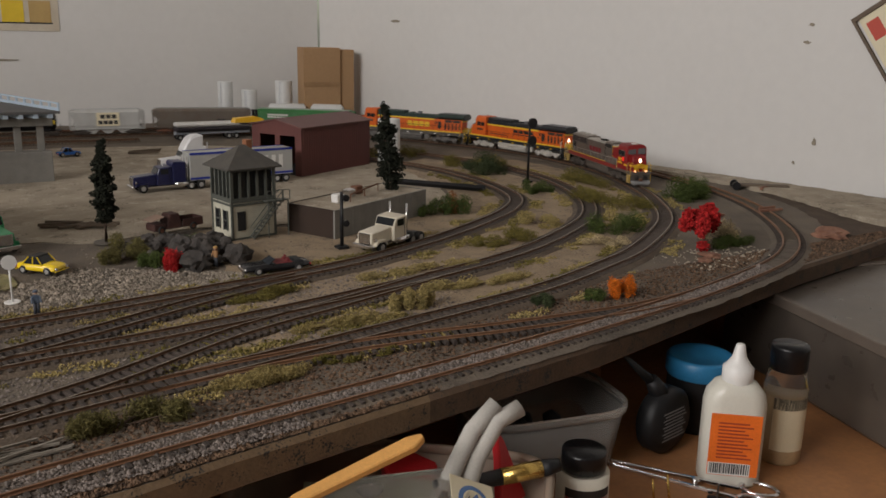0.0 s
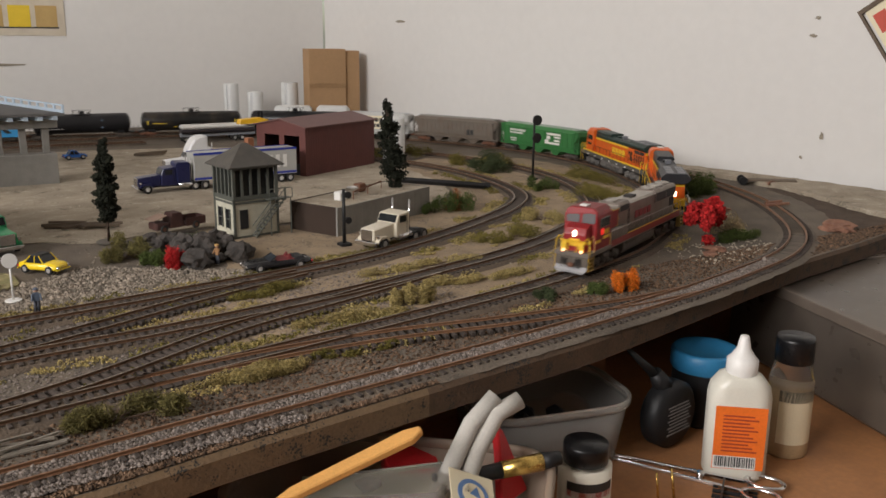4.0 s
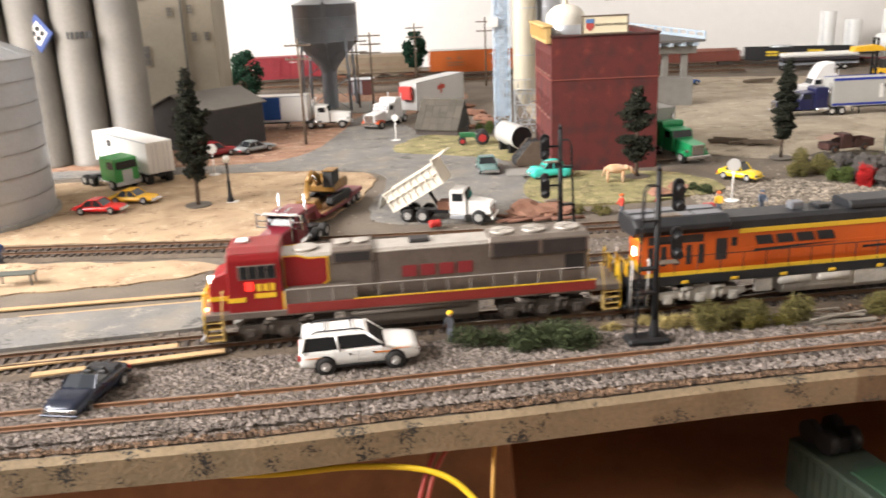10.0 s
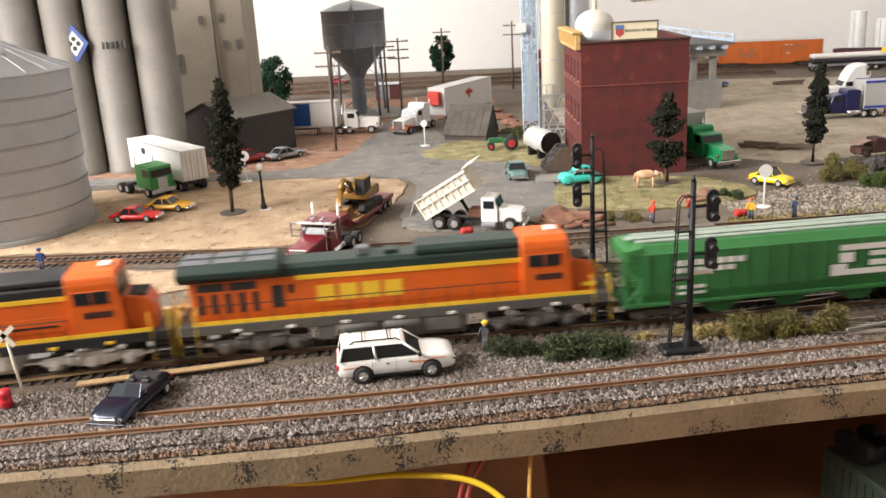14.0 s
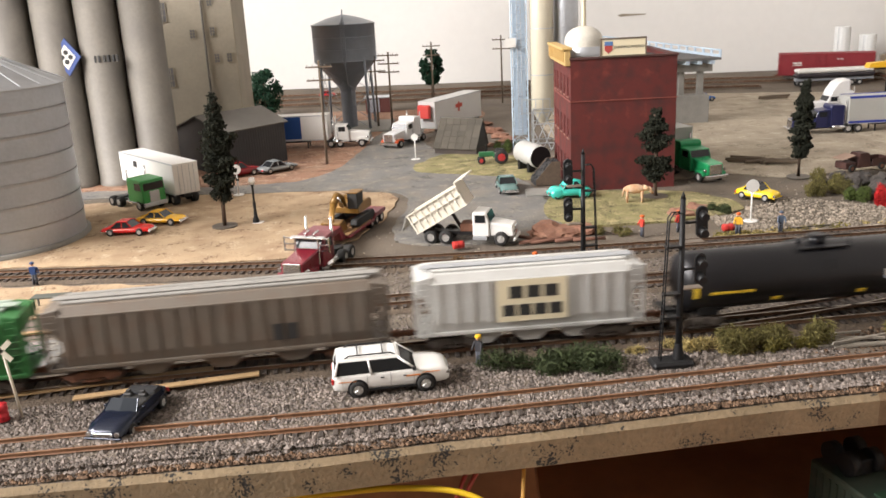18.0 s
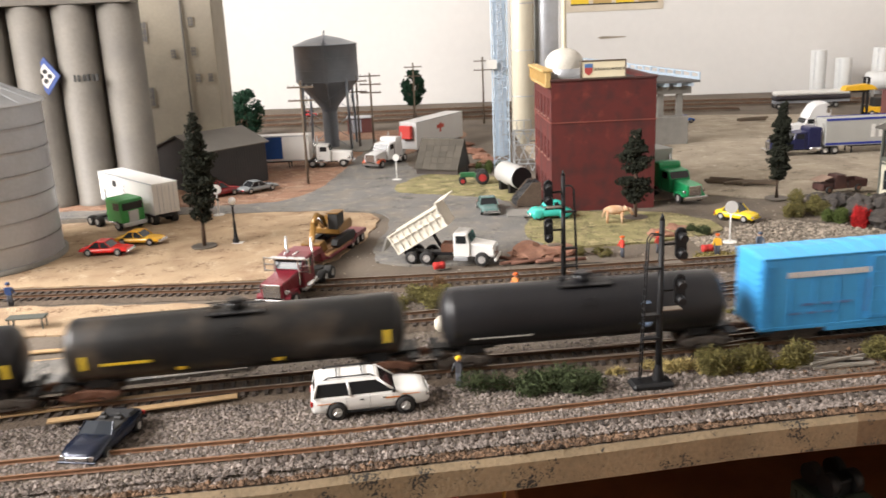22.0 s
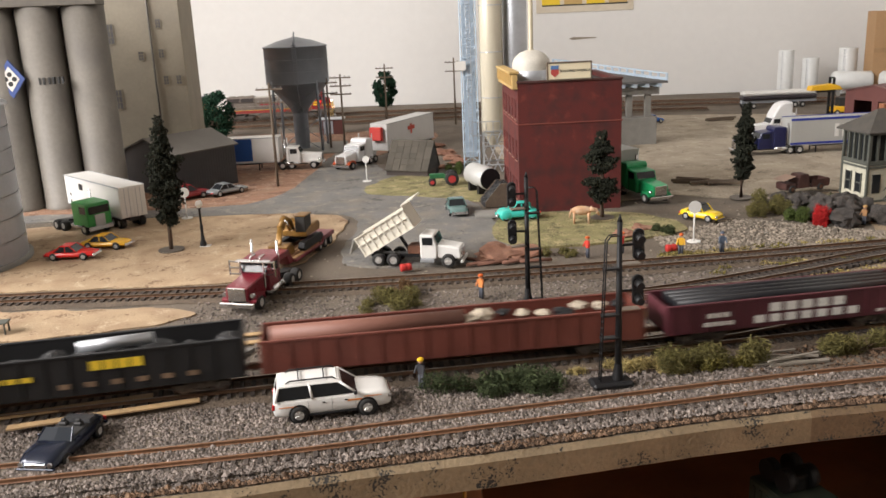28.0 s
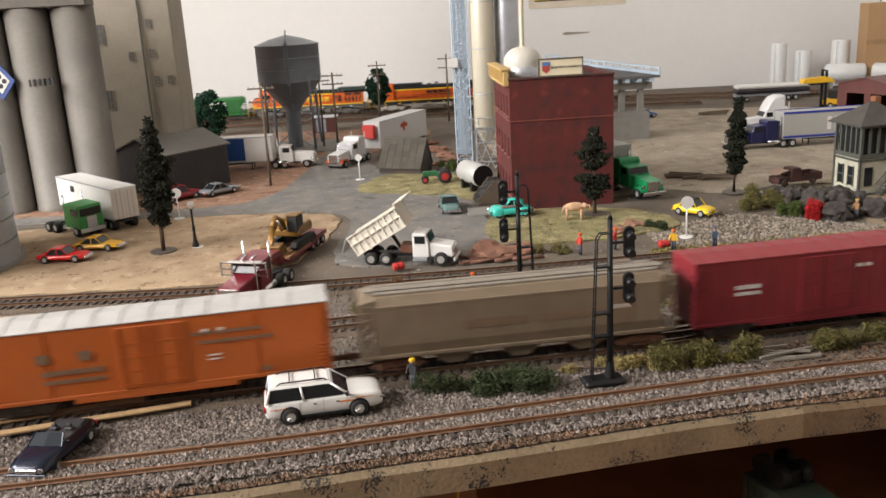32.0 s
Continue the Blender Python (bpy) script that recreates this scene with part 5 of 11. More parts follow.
    for s in (-1, 1):
        part("headlight", R((h - 0.0012, s * w * 0.70, belt * 0.62), (h + 0.0002, s * w * 0.70, belt * 0.62), 0.0014, seg=10), CHROME, t)
        part("tail_light", B(-h - 0.0001, -h + 0.0012, s * w * 0.72 - 0.0016, s * w * 0.72 + 0.0016, belt * 0.58, belt * 0.76), TAIL, t)
    part("bumper", B(h - 0.001, h + 0.0006, -w * 0.92, w * 0.92, 0.0034, 0.0046, 0.0004), CHROME if style in ("saloon", "beetle") else m, t)
    part("bumper", B(-h - 0.0006, -h + 0.001, -w * 0.92, w * 0.92, 0.0034, 0.0046, 0.0004), CHROME if style in ("saloon", "beetle") else m, t)
    for sx in (-1, 1):
        for s in (-1, 1):
            wheel(t, sx * h * 0.60, s * (w - 0.0013), r, 0.0032)
    return t


car(-0.357, 0.806, -3, (0.62, 0.015, 0.012), "bright red sports car with silver wheels on the sand", 0.049, 0.0205, 0.0140)
car(-0.337, 0.842, -8, (0.78, 0.42, 0.02), "orange-yellow sports car parked on the sand", 0.049, 0.0205, 0.0140)
car(-0.318, 1.072, 40, (0.22, 0.012, 0.016), "dark red estate car by the warehouse", 0.053, 0.021, 0.0190, "estate")
car(-0.274, 1.092, 45, (0.30, 0.32, 0.33), "silver-grey saloon car by the warehouse", 0.053, 0.021, 0.0150, metal=0.3)
car(0.017, 0.930, -84, (0.10, 0.18, 0.17), "dull green saloon car on the road", 0.055, 0.021, 0.0160)
car(0.080, 0.885, 186, (0.05, 0.50, 0.42), "turquoise rounded old coupe beside the brick building", 0.046, 0.0205, 0.0180, "beetle", 0.0022)
car(0.263, 0.850, -46, (0.82, 0.58, 0.02), "yellow roadster with a raised black soft top on gravel", 0.041, 0.0195, 0.0165, "ragtop", 0.0012)
car(0.447, 0.762, 178, (0.012, 0.012, 0.014), "long black open car with a dark red interior", 0.062, 0.0225, 0.0150, "open", inside=(0.16, 0.020, 0.022))
car(-0.204, 0.4145, 262, (0.008, 0.013, 0.030), "dark navy open convertible standing by the front track", 0.053, 0.0225, 0.0175, "open", 0.0003, 0.3)
car(0.396, 1.590, 5, (0.03, 0.12, 0.42), "small blue car in the back of the yard", 0.038, 0.019, 0.0150)
car(-0.345, 1.93, 5, (0.55, 0.03, 0.03), "small red car by the back track", 0.036, 0.018, 0.0140)


def estate_suv():
    t = thing("sport_utility_vehicle", on(-0.0665, 0.4505, 10, 0.0003), "white sport utility vehicle with roof rails and dark windows", "car", "parked model cars")
    m = paint("white_gloss", (0.78, 0.77, 0.74), rough=0.22, var=0.03, bump=0.01, spec=0.6)
    h, w, belt, H = 0.0325, 0.0122, 0.0131, 0.0222
    bm = bmesh.new()
    loops = []
    for px, q, z0, top in ((-1.0, 0.90, 0.0060, 0.0126), (-0.975, 0.96, 0.0045, 0.0134), (-0.80, 1.0, 0.0040, 0.0137), (-0.2, 1.0, 0.0040, 0.0138), (0.40, 1.0, 0.0040, 0.0140), (0.62, 0.995, 0.0040, 0.0137), (0.82, 0.97, 0.0042, 0.0131), (0.94, 0.92, 0.0046, 0.0122), (0.985, 0.86, 0.0052, 0.0110), (1.0, 0.80, 0.0064, 0.0098)):
        ring = [(-0.90, z0), (-0.99, z0 + 0.0012), (-1.0, top * 0.62), (-0.985, top * 0.86), (-0.93, top * 0.97), (-0.6, top), (0.6, top), (0.93, top * 0.97), (0.985, top * 0.86), (1.0, top * 0.62), (0.99, z0 + 0.0012), (0.90, z0)]
        loops.append([bm.verts.new((px * h, u * q * w, z)) for u, z in ring])
    for a, b in zip(loops, loops[1:]):
        for k in range(12):
            bm.faces.new((a[k], a[(k + 1) % 12], b[(k + 1) % 12], b[k])).smooth = True
    bm.faces.new(loops[0])
    bm.faces.new(loops[-1])
    bmesh.ops.recalc_face_normals(bm, faces=bm.faces)
    part("body", bm, m, t, "white body")
    gl = part("glasshouse", frustum(bmesh.new(), -h + 0.0008, h * 0.46, w * 0.955, belt, -h + 0.0030, h * 0.12, w * 0.83, H - 0.0008, 0.0008), GLASS, t, "tinted windows")
    part("roof", frustum(bmesh.new(), -h + 0.0022, h * 0.19, w * 0.87, H - 0.0020, -h + 0.0040, h * 0.12, w * 0.78, H, 0.0007), m, t)
    for s in (-1, 1):
        for u0, u1 in ((h * 0.45, h * 0.130), (-h * 0.34, -h * 0.38), (-h + 0.0012, -h + 0.0034)):
            part("window_pillar", R((u0, s * w * 0.975, belt), (u1, s * w * 0.84, H - 0.0012), 0.00070, seg=8), m, gl)
        bm = tube(bmesh.new(), [(-h * 0.78, s * w * 0.66, H - 0.0004), (-h * 0.70, s * w * 0.66, H + 0.0012), (h * 0.02, s * w * 0.66, H + 0.0012), (h * 0.10, s * w * 0.66, H - 0.0006)], 0.00045, 6)
        part("roof_rail", bm, BLACK, t)
        part("door_mirror", B(h * 0.36, h * 0.42, min(s * w, s * (w + 0.0022)), max(s * w, s * (w + 0.0022)), belt + 0.0006, belt + 0.0024, 0.0004), BLACK, t)
        for u in (-0.006, 0.0065):
            part("door_handle", B(u, u + 0.0018, min(s * w, s * (w + 0.0004)), max(s * w, s * (w + 0.0004)), 0.0105, 0.0110), BLACK, t)
        bm = bmesh.new()
        for u in (-0.0135, -0.0005, 0.0125):
            box(bm, u - 0.00012, u + 0.00012, min(s * w, s * (w + 0.0001)), max(s * w, s * (w + 0.0001)), 0.0055, belt)
        part("door_seam", bm, paint("seam_grey", (0.35, 0.35, 0.34)), t)
        bars("side_marking", t, AMBER, [(-h + 0.003, -h + 0.013, 0.0097, 0.0101), (0.008, 0.016, 0.0098, 0.0106), (0.017, 0.027, 0.0112, 0.0116)], s * (w + 0.0001), s)
        part("running_board", B(-h * 0.42, h * 0.40, min(s * (w - 0.001), s * (w + 0.0010)), max(s * (w - 0.001), s * (w + 0.0010)), 0.0040, 0.0047), BLACK, t)
        part("tail_light", B(-h - 0.0006, -h + 0.0010, s * w * 0.86 - 0.0012, s * w * 0.86 + 0.0012, 0.0085, 0.0118, 0.0003), TAIL, t)
        part("headlight", B(h - 0.0022, h + 0.0002, s * w * 0.74 - 0.0020, s * w * 0.74 + 0.0020, 0.0086, 0.0106, 0.0004), CHROME, t)
        for u in (-h * 0.58, h * 0.58):
            part("wheel_arch", R((u, s * (w - 0.0006), 0.0050), (u, s * (w + 0.0002), 0.0050), 0.0058, seg=22), BLACK, t)
            wheel(t, u, s * (w - 0.0008), 0.0049, 0.0042)
    for u in (-h * 0.55, -h * 0.12):
        part("roof_crossbar", R((u, -w * 0.66, H + 0.0012), (u, w * 0.66, H + 0.0012), 0.0004, seg=6), BLACK, t)
    part("grille", B(h - 0.0006, h + 0.0004, -w * 0.45, w * 0.45, 0.0082, 0.0105), CHROME, t)


estate_suv()


def truck_wheels(t, xs_, y, r=0.0058, w=0.0042, rim=None):
    for x in xs_:
        for s in (-1, 1):
            wheel(t, x, s * y, r, w, rim)


def tractor_unit(x, y, a, c, label, sleeper=True, chrome_guard=False, cabover=False, length=0.088, accent=None, bed=True, z=0.0012, high=False):
    t = thing("truck_tractor", on(x, y, a, z), label, "truck", "model trucks")
    m = paint("truck_paint_%.2f_%.2f_%.2f" % c, c, rough=0.3, var=0.05, bump=0.02)
    h = length / 2
    w = 0.0142
    part("chassis", B(-h, h - 0.004, -0.0045, 0.0045, 0.0060, 0.0092, 0.0004), BLACK, t)
    if cabover:
        part("cab", P([(h - 0.028, 0.009), (h, 0.009), (h, 0.021), (h - 0.0015, 0.0335), (h - 0.028, 0.0350)], -w, w, "Y", 0.0008), m, t)
        part("windscreen", B(h - 0.0008, h + 0.0005, -w * 0.86, w * 0.86, 0.0225, 0.0305, 0.0004), GLASS, t)
        part("grille", B(h - 0.0002, h + 0.0009, -w * 0.42, w * 0.42, 0.009, 0.0215, 0.0003), STEEL, t)
        part("bumper", B(h - 0.001, h + 0.0022, -w, w, 0.0050, 0.0092, 0.0006), STEEL, t)
        for s in (-1, 1):
            part("side_window", B(h - 0.014, h - 0.003, min(s * w, s * (w + 0.0003)), max(s * w, s * (w + 0.0003)), 0.0228, 0.0305), GLASS, t)
        front = h - 0.010
        cabx = h - 0.028
    else:
        hood = h - 0.030
        part("hood", P([(hood, 0.0085), (h - 0.0015, 0.0085), (h, 0.0100), (h - 0.0005, 0.0205), (hood, 0.0232)], -w * 0.66, w * 0.66, "Y", 0.0009), m, t, "long bonnet")
        part("grille", B(h - 0.0006, h + 0.0008, -w * 0.52, w * 0.52, 0.0095, 0.0202, 0.0004), CHROME, t, "tall chrome grille")
        bm = bmesh.new()
        for k in range(7):
            yy = -w * 0.45 + k * w * 0.15
            box(bm, h + 0.0008, h + 0.0011, yy - 0.0003, yy + 0.0003, 0.0102, 0.0196)
        part("grille_bar", bm, CHROME, t)
        for s in (-1, 1):
            part("fender", P([(h - 0.020, 0.0075), (h - 0.017, 0.0128), (h - 0.006, 0.0132), (h - 0.002, 0.0095), (h - 0.002, 0.0080), (h - 0.006, 0.0108), (h - 0.016, 0.0108), (h - 0.018, 0.0075)], min(s * w * 0.60, s * w), max(s * w * 0.60, s * w), "Y"), accent or m, t)
            part("headlight", R((h - 0.004, s * w * 0.82, 0.0140), (h - 0.0015, s * w * 0.82, 0.0140), 0.0018, seg=10), CHROME, t)
        part("bumper", B(h, h + 0.0030, -w, w, 0.0048, 0.0090, 0.0008), CHROME, t, "deep chrome bumper")
        cabx = hood - 0.020
        part("cab", P([(cabx, 0.0085), (hood, 0.0085), (hood, 0.0232), (hood - 0.0035, 0.0315), (cabx, 0.0330)], -w * 0.92, w * 0.92, "Y", 0.0008), m, t)
        if high:
            part("roof_fairing", P([(cabx - 0.015, 0.0300), (hood - 0.003, 0.0312), (hood - 0.006, 0.0390), (cabx + 0.006, 0.0510), (cabx - 0.002, 0.0548), (cabx - 0.015, 0.0555)], -w * 0.94, w * 0.94, "Y", 0.0022), m, t, "tall rounded roof fairing")
        part("windscreen", P([(hood + 0.0003, 0.0240), (hood + 0.0007, 0.0240), (hood - 0.0028, 0.0308), (hood - 0.0032, 0.0308)], -w * 0.80, w * 0.80, "Y"), GLASS, t)
        for s in (-1, 1):
            q = w * 0.92
            part("side_window", B(cabx + 0.005, hood - 0.005, min(s * q, s * (q + 0.0004)), max(s * q, s * (q + 0.0004)), 0.0232, 0.0300), GLASS, t)
            part("door_seam", B(cabx + 0.0035, cabx + 0.0038, min(s * q, s * (q + 0.0003)), max(s * q, s * (q + 0.0003)), 0.010, 0.031), BLACK, t)
        if sleeper:
            part("sleeper", P([(cabx - 0.019, 0.0090), (cabx - 0.0004, 0.0090), (cabx - 0.0004, 0.0365), (cabx - 0.003, 0.0390), (cabx - 0.019, 0.0380)], -w * 0.95, w * 0.95, "Y", 0.0010), m, t, "tall sleeper box")
            cabx -= 0.019
        front = h - 0.0115
    for s in (-1, 1):
        part("exhaust_pipe", R((cabx - 0.002, s * w * 0.78, 0.010), (cabx - 0.002, s * w * 0.78, 0.044), 0.0010, seg=8), CHROME, t)
        part("fuel_tank", R((cabx - 0.004, s * w * 0.78, 0.0082), (cabx + 0.016, s * w * 0.78, 0.0082), 0.0036, seg=14), CHROME, t)
    if chrome_guard:
        q = hood
        for s in (-1, 1):
            bm = bmesh.new()
            for z_ in (0.0225, 0.0275, 0.0325):
                rod(bm, (q + 0.002, s * w * 0.7, z_), (q + 0.002, s * w * 1.35, z_), 0.0007, seg=6)
            rod(bm, (q + 0.002, s * w * 1.35, 0.0215), (q + 0.002, s * w * 1.35, 0.0335), 0.0008, seg=6)
            rod(bm, (q + 0.002, s * w * 0.7, 0.012), (q + 0.002, s * w * 0.7, 0.0335), 0.0008, seg=6)
            part("mirror_frame", bm, CHROME, t, "chrome mirror frame")
            part("cab_horn", R((q - 0.012, s * 0.004, 0.0345), (q - 0.004, s * 0.004, 0.0345), 0.0011, seg=8), CHROME, t)
        part("roof_visor", B(q - 0.003, q + 0.003, -w * 1.0, w * 1.0, 0.0318, 0.0332, 0.0004), CHROME, t)
    truck_wheels(t, [front], w * 0.86)
    truck_wheels(t, [-h + 0.009, -h + 0.0225], w * 0.78, w=0.0068)
    if bed:
        part("fifth_wheel", R((-h + 0.016, 0, 0.0092), (-h + 0.016, 0, 0.0110), 0.0060, seg=16), BLACK, t)
    return t


def trailer(x, y, a, L, c, label, H=0.040, band=None, mark=None, z=0.0012, low=0.0125):
    t = thing("semi_trailer", on(x, y, a, z), label, "trailer", "model trucks")
    m = paint("trailer_%.2f_%.2f_%.2f" % c, c, rough=0.4, var=0.05, bump=0.03)
    h, w = L / 2, 0.0148
    body = part("body", B(-h, h, -w, w, low, low + H, 0.0005), m, t)
    bm = bmesh.new()
    for z0 in (low - 0.0006, low + H - 0.0012):
        for s in (-1, 1):
            box(bm, -h, h, min(s * w, s * (w + 0.0003)), max(s * w, s * (w + 0.0003)), z0, z0 + 0.0014)
    part("edge_rail", bm, STEEL, t)
    part("rear_door", B(-h - 0.0005, -h, -w + 0.001, -0.0003, low + 0.001, low + H - 0.002), m, t)
    part("rear_door", B(-h - 0.0005, -h, 0.0003, w - 0.001, low + 0.001, low + H - 0.002), m, t)
    bm = bmesh.new()
    for yy in (-0.009, -0.004, 0.004, 0.009):
        rod(bm, (-h - 0.0008, yy, low + 0.001), (-h - 0.0008, yy, low + H - 0.002), 0.0003, seg=5)
    part("lock_rod", bm, STEEL, t)
    for s in (-1, 1):
        if band:
            bars("colour_panel", body, band[0], band[1], s * (w + 0.0004), s)
        if mark:
            bars("marking_bar", body, mark[0], mark[1], s * (w + 0.0005), s)
        part("landing_leg", B(h * 0.45, h * 0.45 + 0.0015, s * w * 0.6 - 0.0008, s * w * 0.6 + 0.0008, 0.0005, low), BLACK, t)
    part("chassis", B(-h, h * 0.5, -0.006, 0.006, low - 0.004, low, 0.0003), BLACK, t)
    truck_wheels(t, [-h + 0.010, -h + 0.0235], 0.0112, w=0.0068)
    return t


TWHITE, TBLUE = (0.74, 0.73, 0.70), (0.015, 0.030, 0.16)
SOFTWHITE = mat("marking_softwhite", (0.72, 0.71, 0.68), 0.5)
tractor_unit(-0.394, 0.925, -36, (0.035, 0.27, 0.06), "green cab-over truck tractor on the sand", cabover=True, length=0.072)
trailer(-0.385, 0.976, 134, 0.145, TWHITE, "white box trailer with a dark emblem by the silos", 0.034, band=(STEEL, [(-0.05, 0.05, 0.0150, 0.0178)]), mark=(PBLACK, [(0.022, 0.032, 0.0330, 0.0400), (-0.045, -0.030, 0.0235, 0.0265)]))
tractor_unit(-0.145, 0.6655, -105, (0.16, 0.012, 0.022), "maroon heavy truck tractor with chrome mirror frames", sleeper=False, chrome_guard=True, length=0.092)
tractor_unit(-0.205, 1.268, 0, TWHITE, "white truck tractor pulling a blue and white trailer", sleeper=False, length=0.066)
trailer(-0.291, 1.268, 0, 0.118, TWHITE, "white box trailer with a blue panel", 0.036, band=(paint("panel_blue", (0.02, 0.07, 0.25), rough=0.4), [(-0.058, 0.020, 0.0150, 0.0470)]))
tractor_unit(-0.122, 1.262, -117, (0.70, 0.70, 0.70), "white truck tractor with orange-red fenders", length=0.084, accent=paint("fender_red", (0.60, 0.10, 0.03), rough=0.3))
trailer(-0.055, 1.383, -118, 0.150, (0.62, 0.62, 0.61), "long white box trailer with a red mark", 0.041, mark=(paint("mark_red", (0.55, 0.08, 0.05)), [(-0.010, 0.012, 0.0360, 0.0420), (-0.001, 0.004, 0.0300, 0.0450)]))
part_red = part("reefer_unit", B(-0.004, 0.004, -0.010, 0.010, 0.030, 0.050, 0.001, Matrix.Translation((-0.0935, 1.311, 0)) @ Matrix.Rotation(radians(-118), 4, "Z")), paint("reefer_red", (0.55, 0.05, 0.04)), None)
tagged(part_red, "red cooling unit on a trailer front wall", "cooling unit")
tractor_unit(0.228, 0.967, -72, (0.02, 0.33, 0.12), "bright green truck tractor with a chrome grille", length=0.086)
trailer(0.196, 1.066, -72, 0.150, (0.46, 0.48, 0.47), "grey box trailer behind the brick building", 0.038)
tractor_unit(0.466, 1.213, 183, (0.013, 0.016, 0.070), "dark navy truck tractor in the yard", length=0.098, sleeper=True)
tractor_unit(0.531, 1.36, 184, (0.72, 0.72, 0.72), "white high-roofed truck tractor in the yard", length=0.085, high=True)
trailer(0.566, 1.219, 183, 0.150, (0.40, 0.40, 0.38), "grey curtain trailer with blue edges", 0.036, band=(paint("edge_blue", (0.02, 0.04, 0.30), rough=0.35), [(-0.075, 0.075, 0.0130, 0.0160), (-0.075, 0.075, 0.0465, 0.0495)]), mark=(SOFTWHITE, [(-0.06 + k * 0.011, -0.054 + k * 0.011, 0.022, 0.040) for k in range(7)]))
tractor_unit(0.586, 0.799, -158, (0.66, 0.60, 0.48), "cream truck tractor with a bare black frame", sleeper=False, length=0.082)


def dump_truck():
    t = thing("dump_truck", on(-0.0245, 0.7365, -12.5, 0.0012) @ Matrix.Scale(0.90, 4), "white dump truck with its ribbed bed tipped up", "truck", "model trucks")
    m = paint("dump_white", (0.72, 0.68, 0.58), rough=0.45, var=0.05)
    cabm = WHITE
    h, w = 0.048, 0.0142
    part("chassis", B(-h + 0.004, h - 0.004, -0.0050, 0.0050, 0.0075, 0.0110, 0.0004), BLACK, t)
    part("hood", P([(h - 0.024, 0.0085), (h - 0.001, 0.0085), (h, 0.0110), (h - 0.001, 0.0190), (h - 0.024, 0.0225)], -w * 0.80, w * 0.80, "Y", 0.0012), cabm, t)
    part("cab", P([(h - 0.040, 0.0085), (h - 0.0235, 0.0085), (h - 0.0235, 0.0225), (h - 0.0265, 0.0315), (h - 0.040, 0.0325)], -w * 0.92, w * 0.92, "Y", 0.0010), cabm, t)
    part("windscreen", P([(h - 0.0230, 0.0232), (h - 0.0226, 0.0232), (h - 0.0256, 0.0308), (h - 0.0260, 0.0308)], -w * 0.78, w * 0.78, "Y"), GLASS, t)
    for s in (-1, 1):
        q = w * 0.92
        part("side_window", B(h - 0.0375, h - 0.0275, min(s * q, s * (q + 0.0004)), max(s * q, s * (q + 0.0004)), 0.0222, 0.0295), GLASS, t)
        part("headlight", R((h - 0.002, s * w * 0.6, 0.0140), (h + 0.0003, s * w * 0.6, 0.0140), 0.0016, seg=10), CHROME, t)
        part("side_step", B(h - 0.040, h - 0.026, min(s * w * 0.7, s * w), max(s * w * 0.7, s * w), 0.0050, 0.0085, 0.0004), STEEL, t)
    part("bumper", B(h, h + 0.002, -w, w, 0.0050, 0.0080, 0.0006), cabm, t)
    part("grille", B(h - 0.0004, h + 0.0006, -w * 0.4, w * 0.4, 0.0100, 0.0180), CHROME, t)
    truck_wheels(t, [h - 0.0125], w * 0.88, r=0.0068)
    truck_wheels(t, [-h + 0.014, -h + 0.029], w * 0.80, r=0.0068, w=0.007)
    # tipped bed
    k = Matrix.Translation((-h + 0.001, 0, 0.0095)) @ Matrix.Rotation(radians(-31), 4, "Y")
    L, H = 0.060, 0.021
    bed = part("dump_bed", B(0, L, -w, w, 0, 0.0012, 0, k), m, t, "tipped ribbed dump bed")
    for s in (-1, 1):
        bm = B(0, L, min(s * w, s * (w - 0.0010)), max(s * w, s * (w - 0.0010)), 0.0012, H, 0, k)
        part("bed_side", bm, m, bed)
        for j in range(9):
            u = 0.0015 + j * (L - 0.003) / 8
            part("bed_rib", B(u - 0.0006, u + 0.0006, min(s * w, s * (w + 0.0012)), max(s * w, s * (w + 0.0012)), 0.0, H, 0, k), m, bed)
        for z_ in (0.0, 0.0112, H - 0.0012):
            part("bed_rail", B(0, L, min(s * w, s * (w + 0.0014)), max(s * w, s * (w + 0.0014)), z_, z_ + 0.0012, 0, k), m, bed)
    part("bed_front", B(L - 0.001, L, -w, w, 0.0012, H + 0.004, 0, k), m, bed)
    part("cab_guard", B(L, L + 0.013, -w, w, H + 0.0028, H + 0.004, 0, k), m, bed)
    part("tailgate", B(-0.0008, 0.0006, -w, w, -H * 0.75, 0.0006, 0, Matrix.Translation(k @ Vector((0, 0, H))) @ Matrix.Rotation(radians(18), 4, "Y")), paint("gate_grey", (0.25, 0.24, 0.22)), t, "swinging tailgate")
    part("hoist_ram", R((-0.004, 0, 0.010), k @ Vector((L * 0.62, 0, 0)), 0.0018, seg=10), BLACK, t)
    part("tool_crate", B(-0.006, 0.008, -0.006, 0.010, 0.0112, 0.0190, 0.0004), RUST, t)


dump_truck()


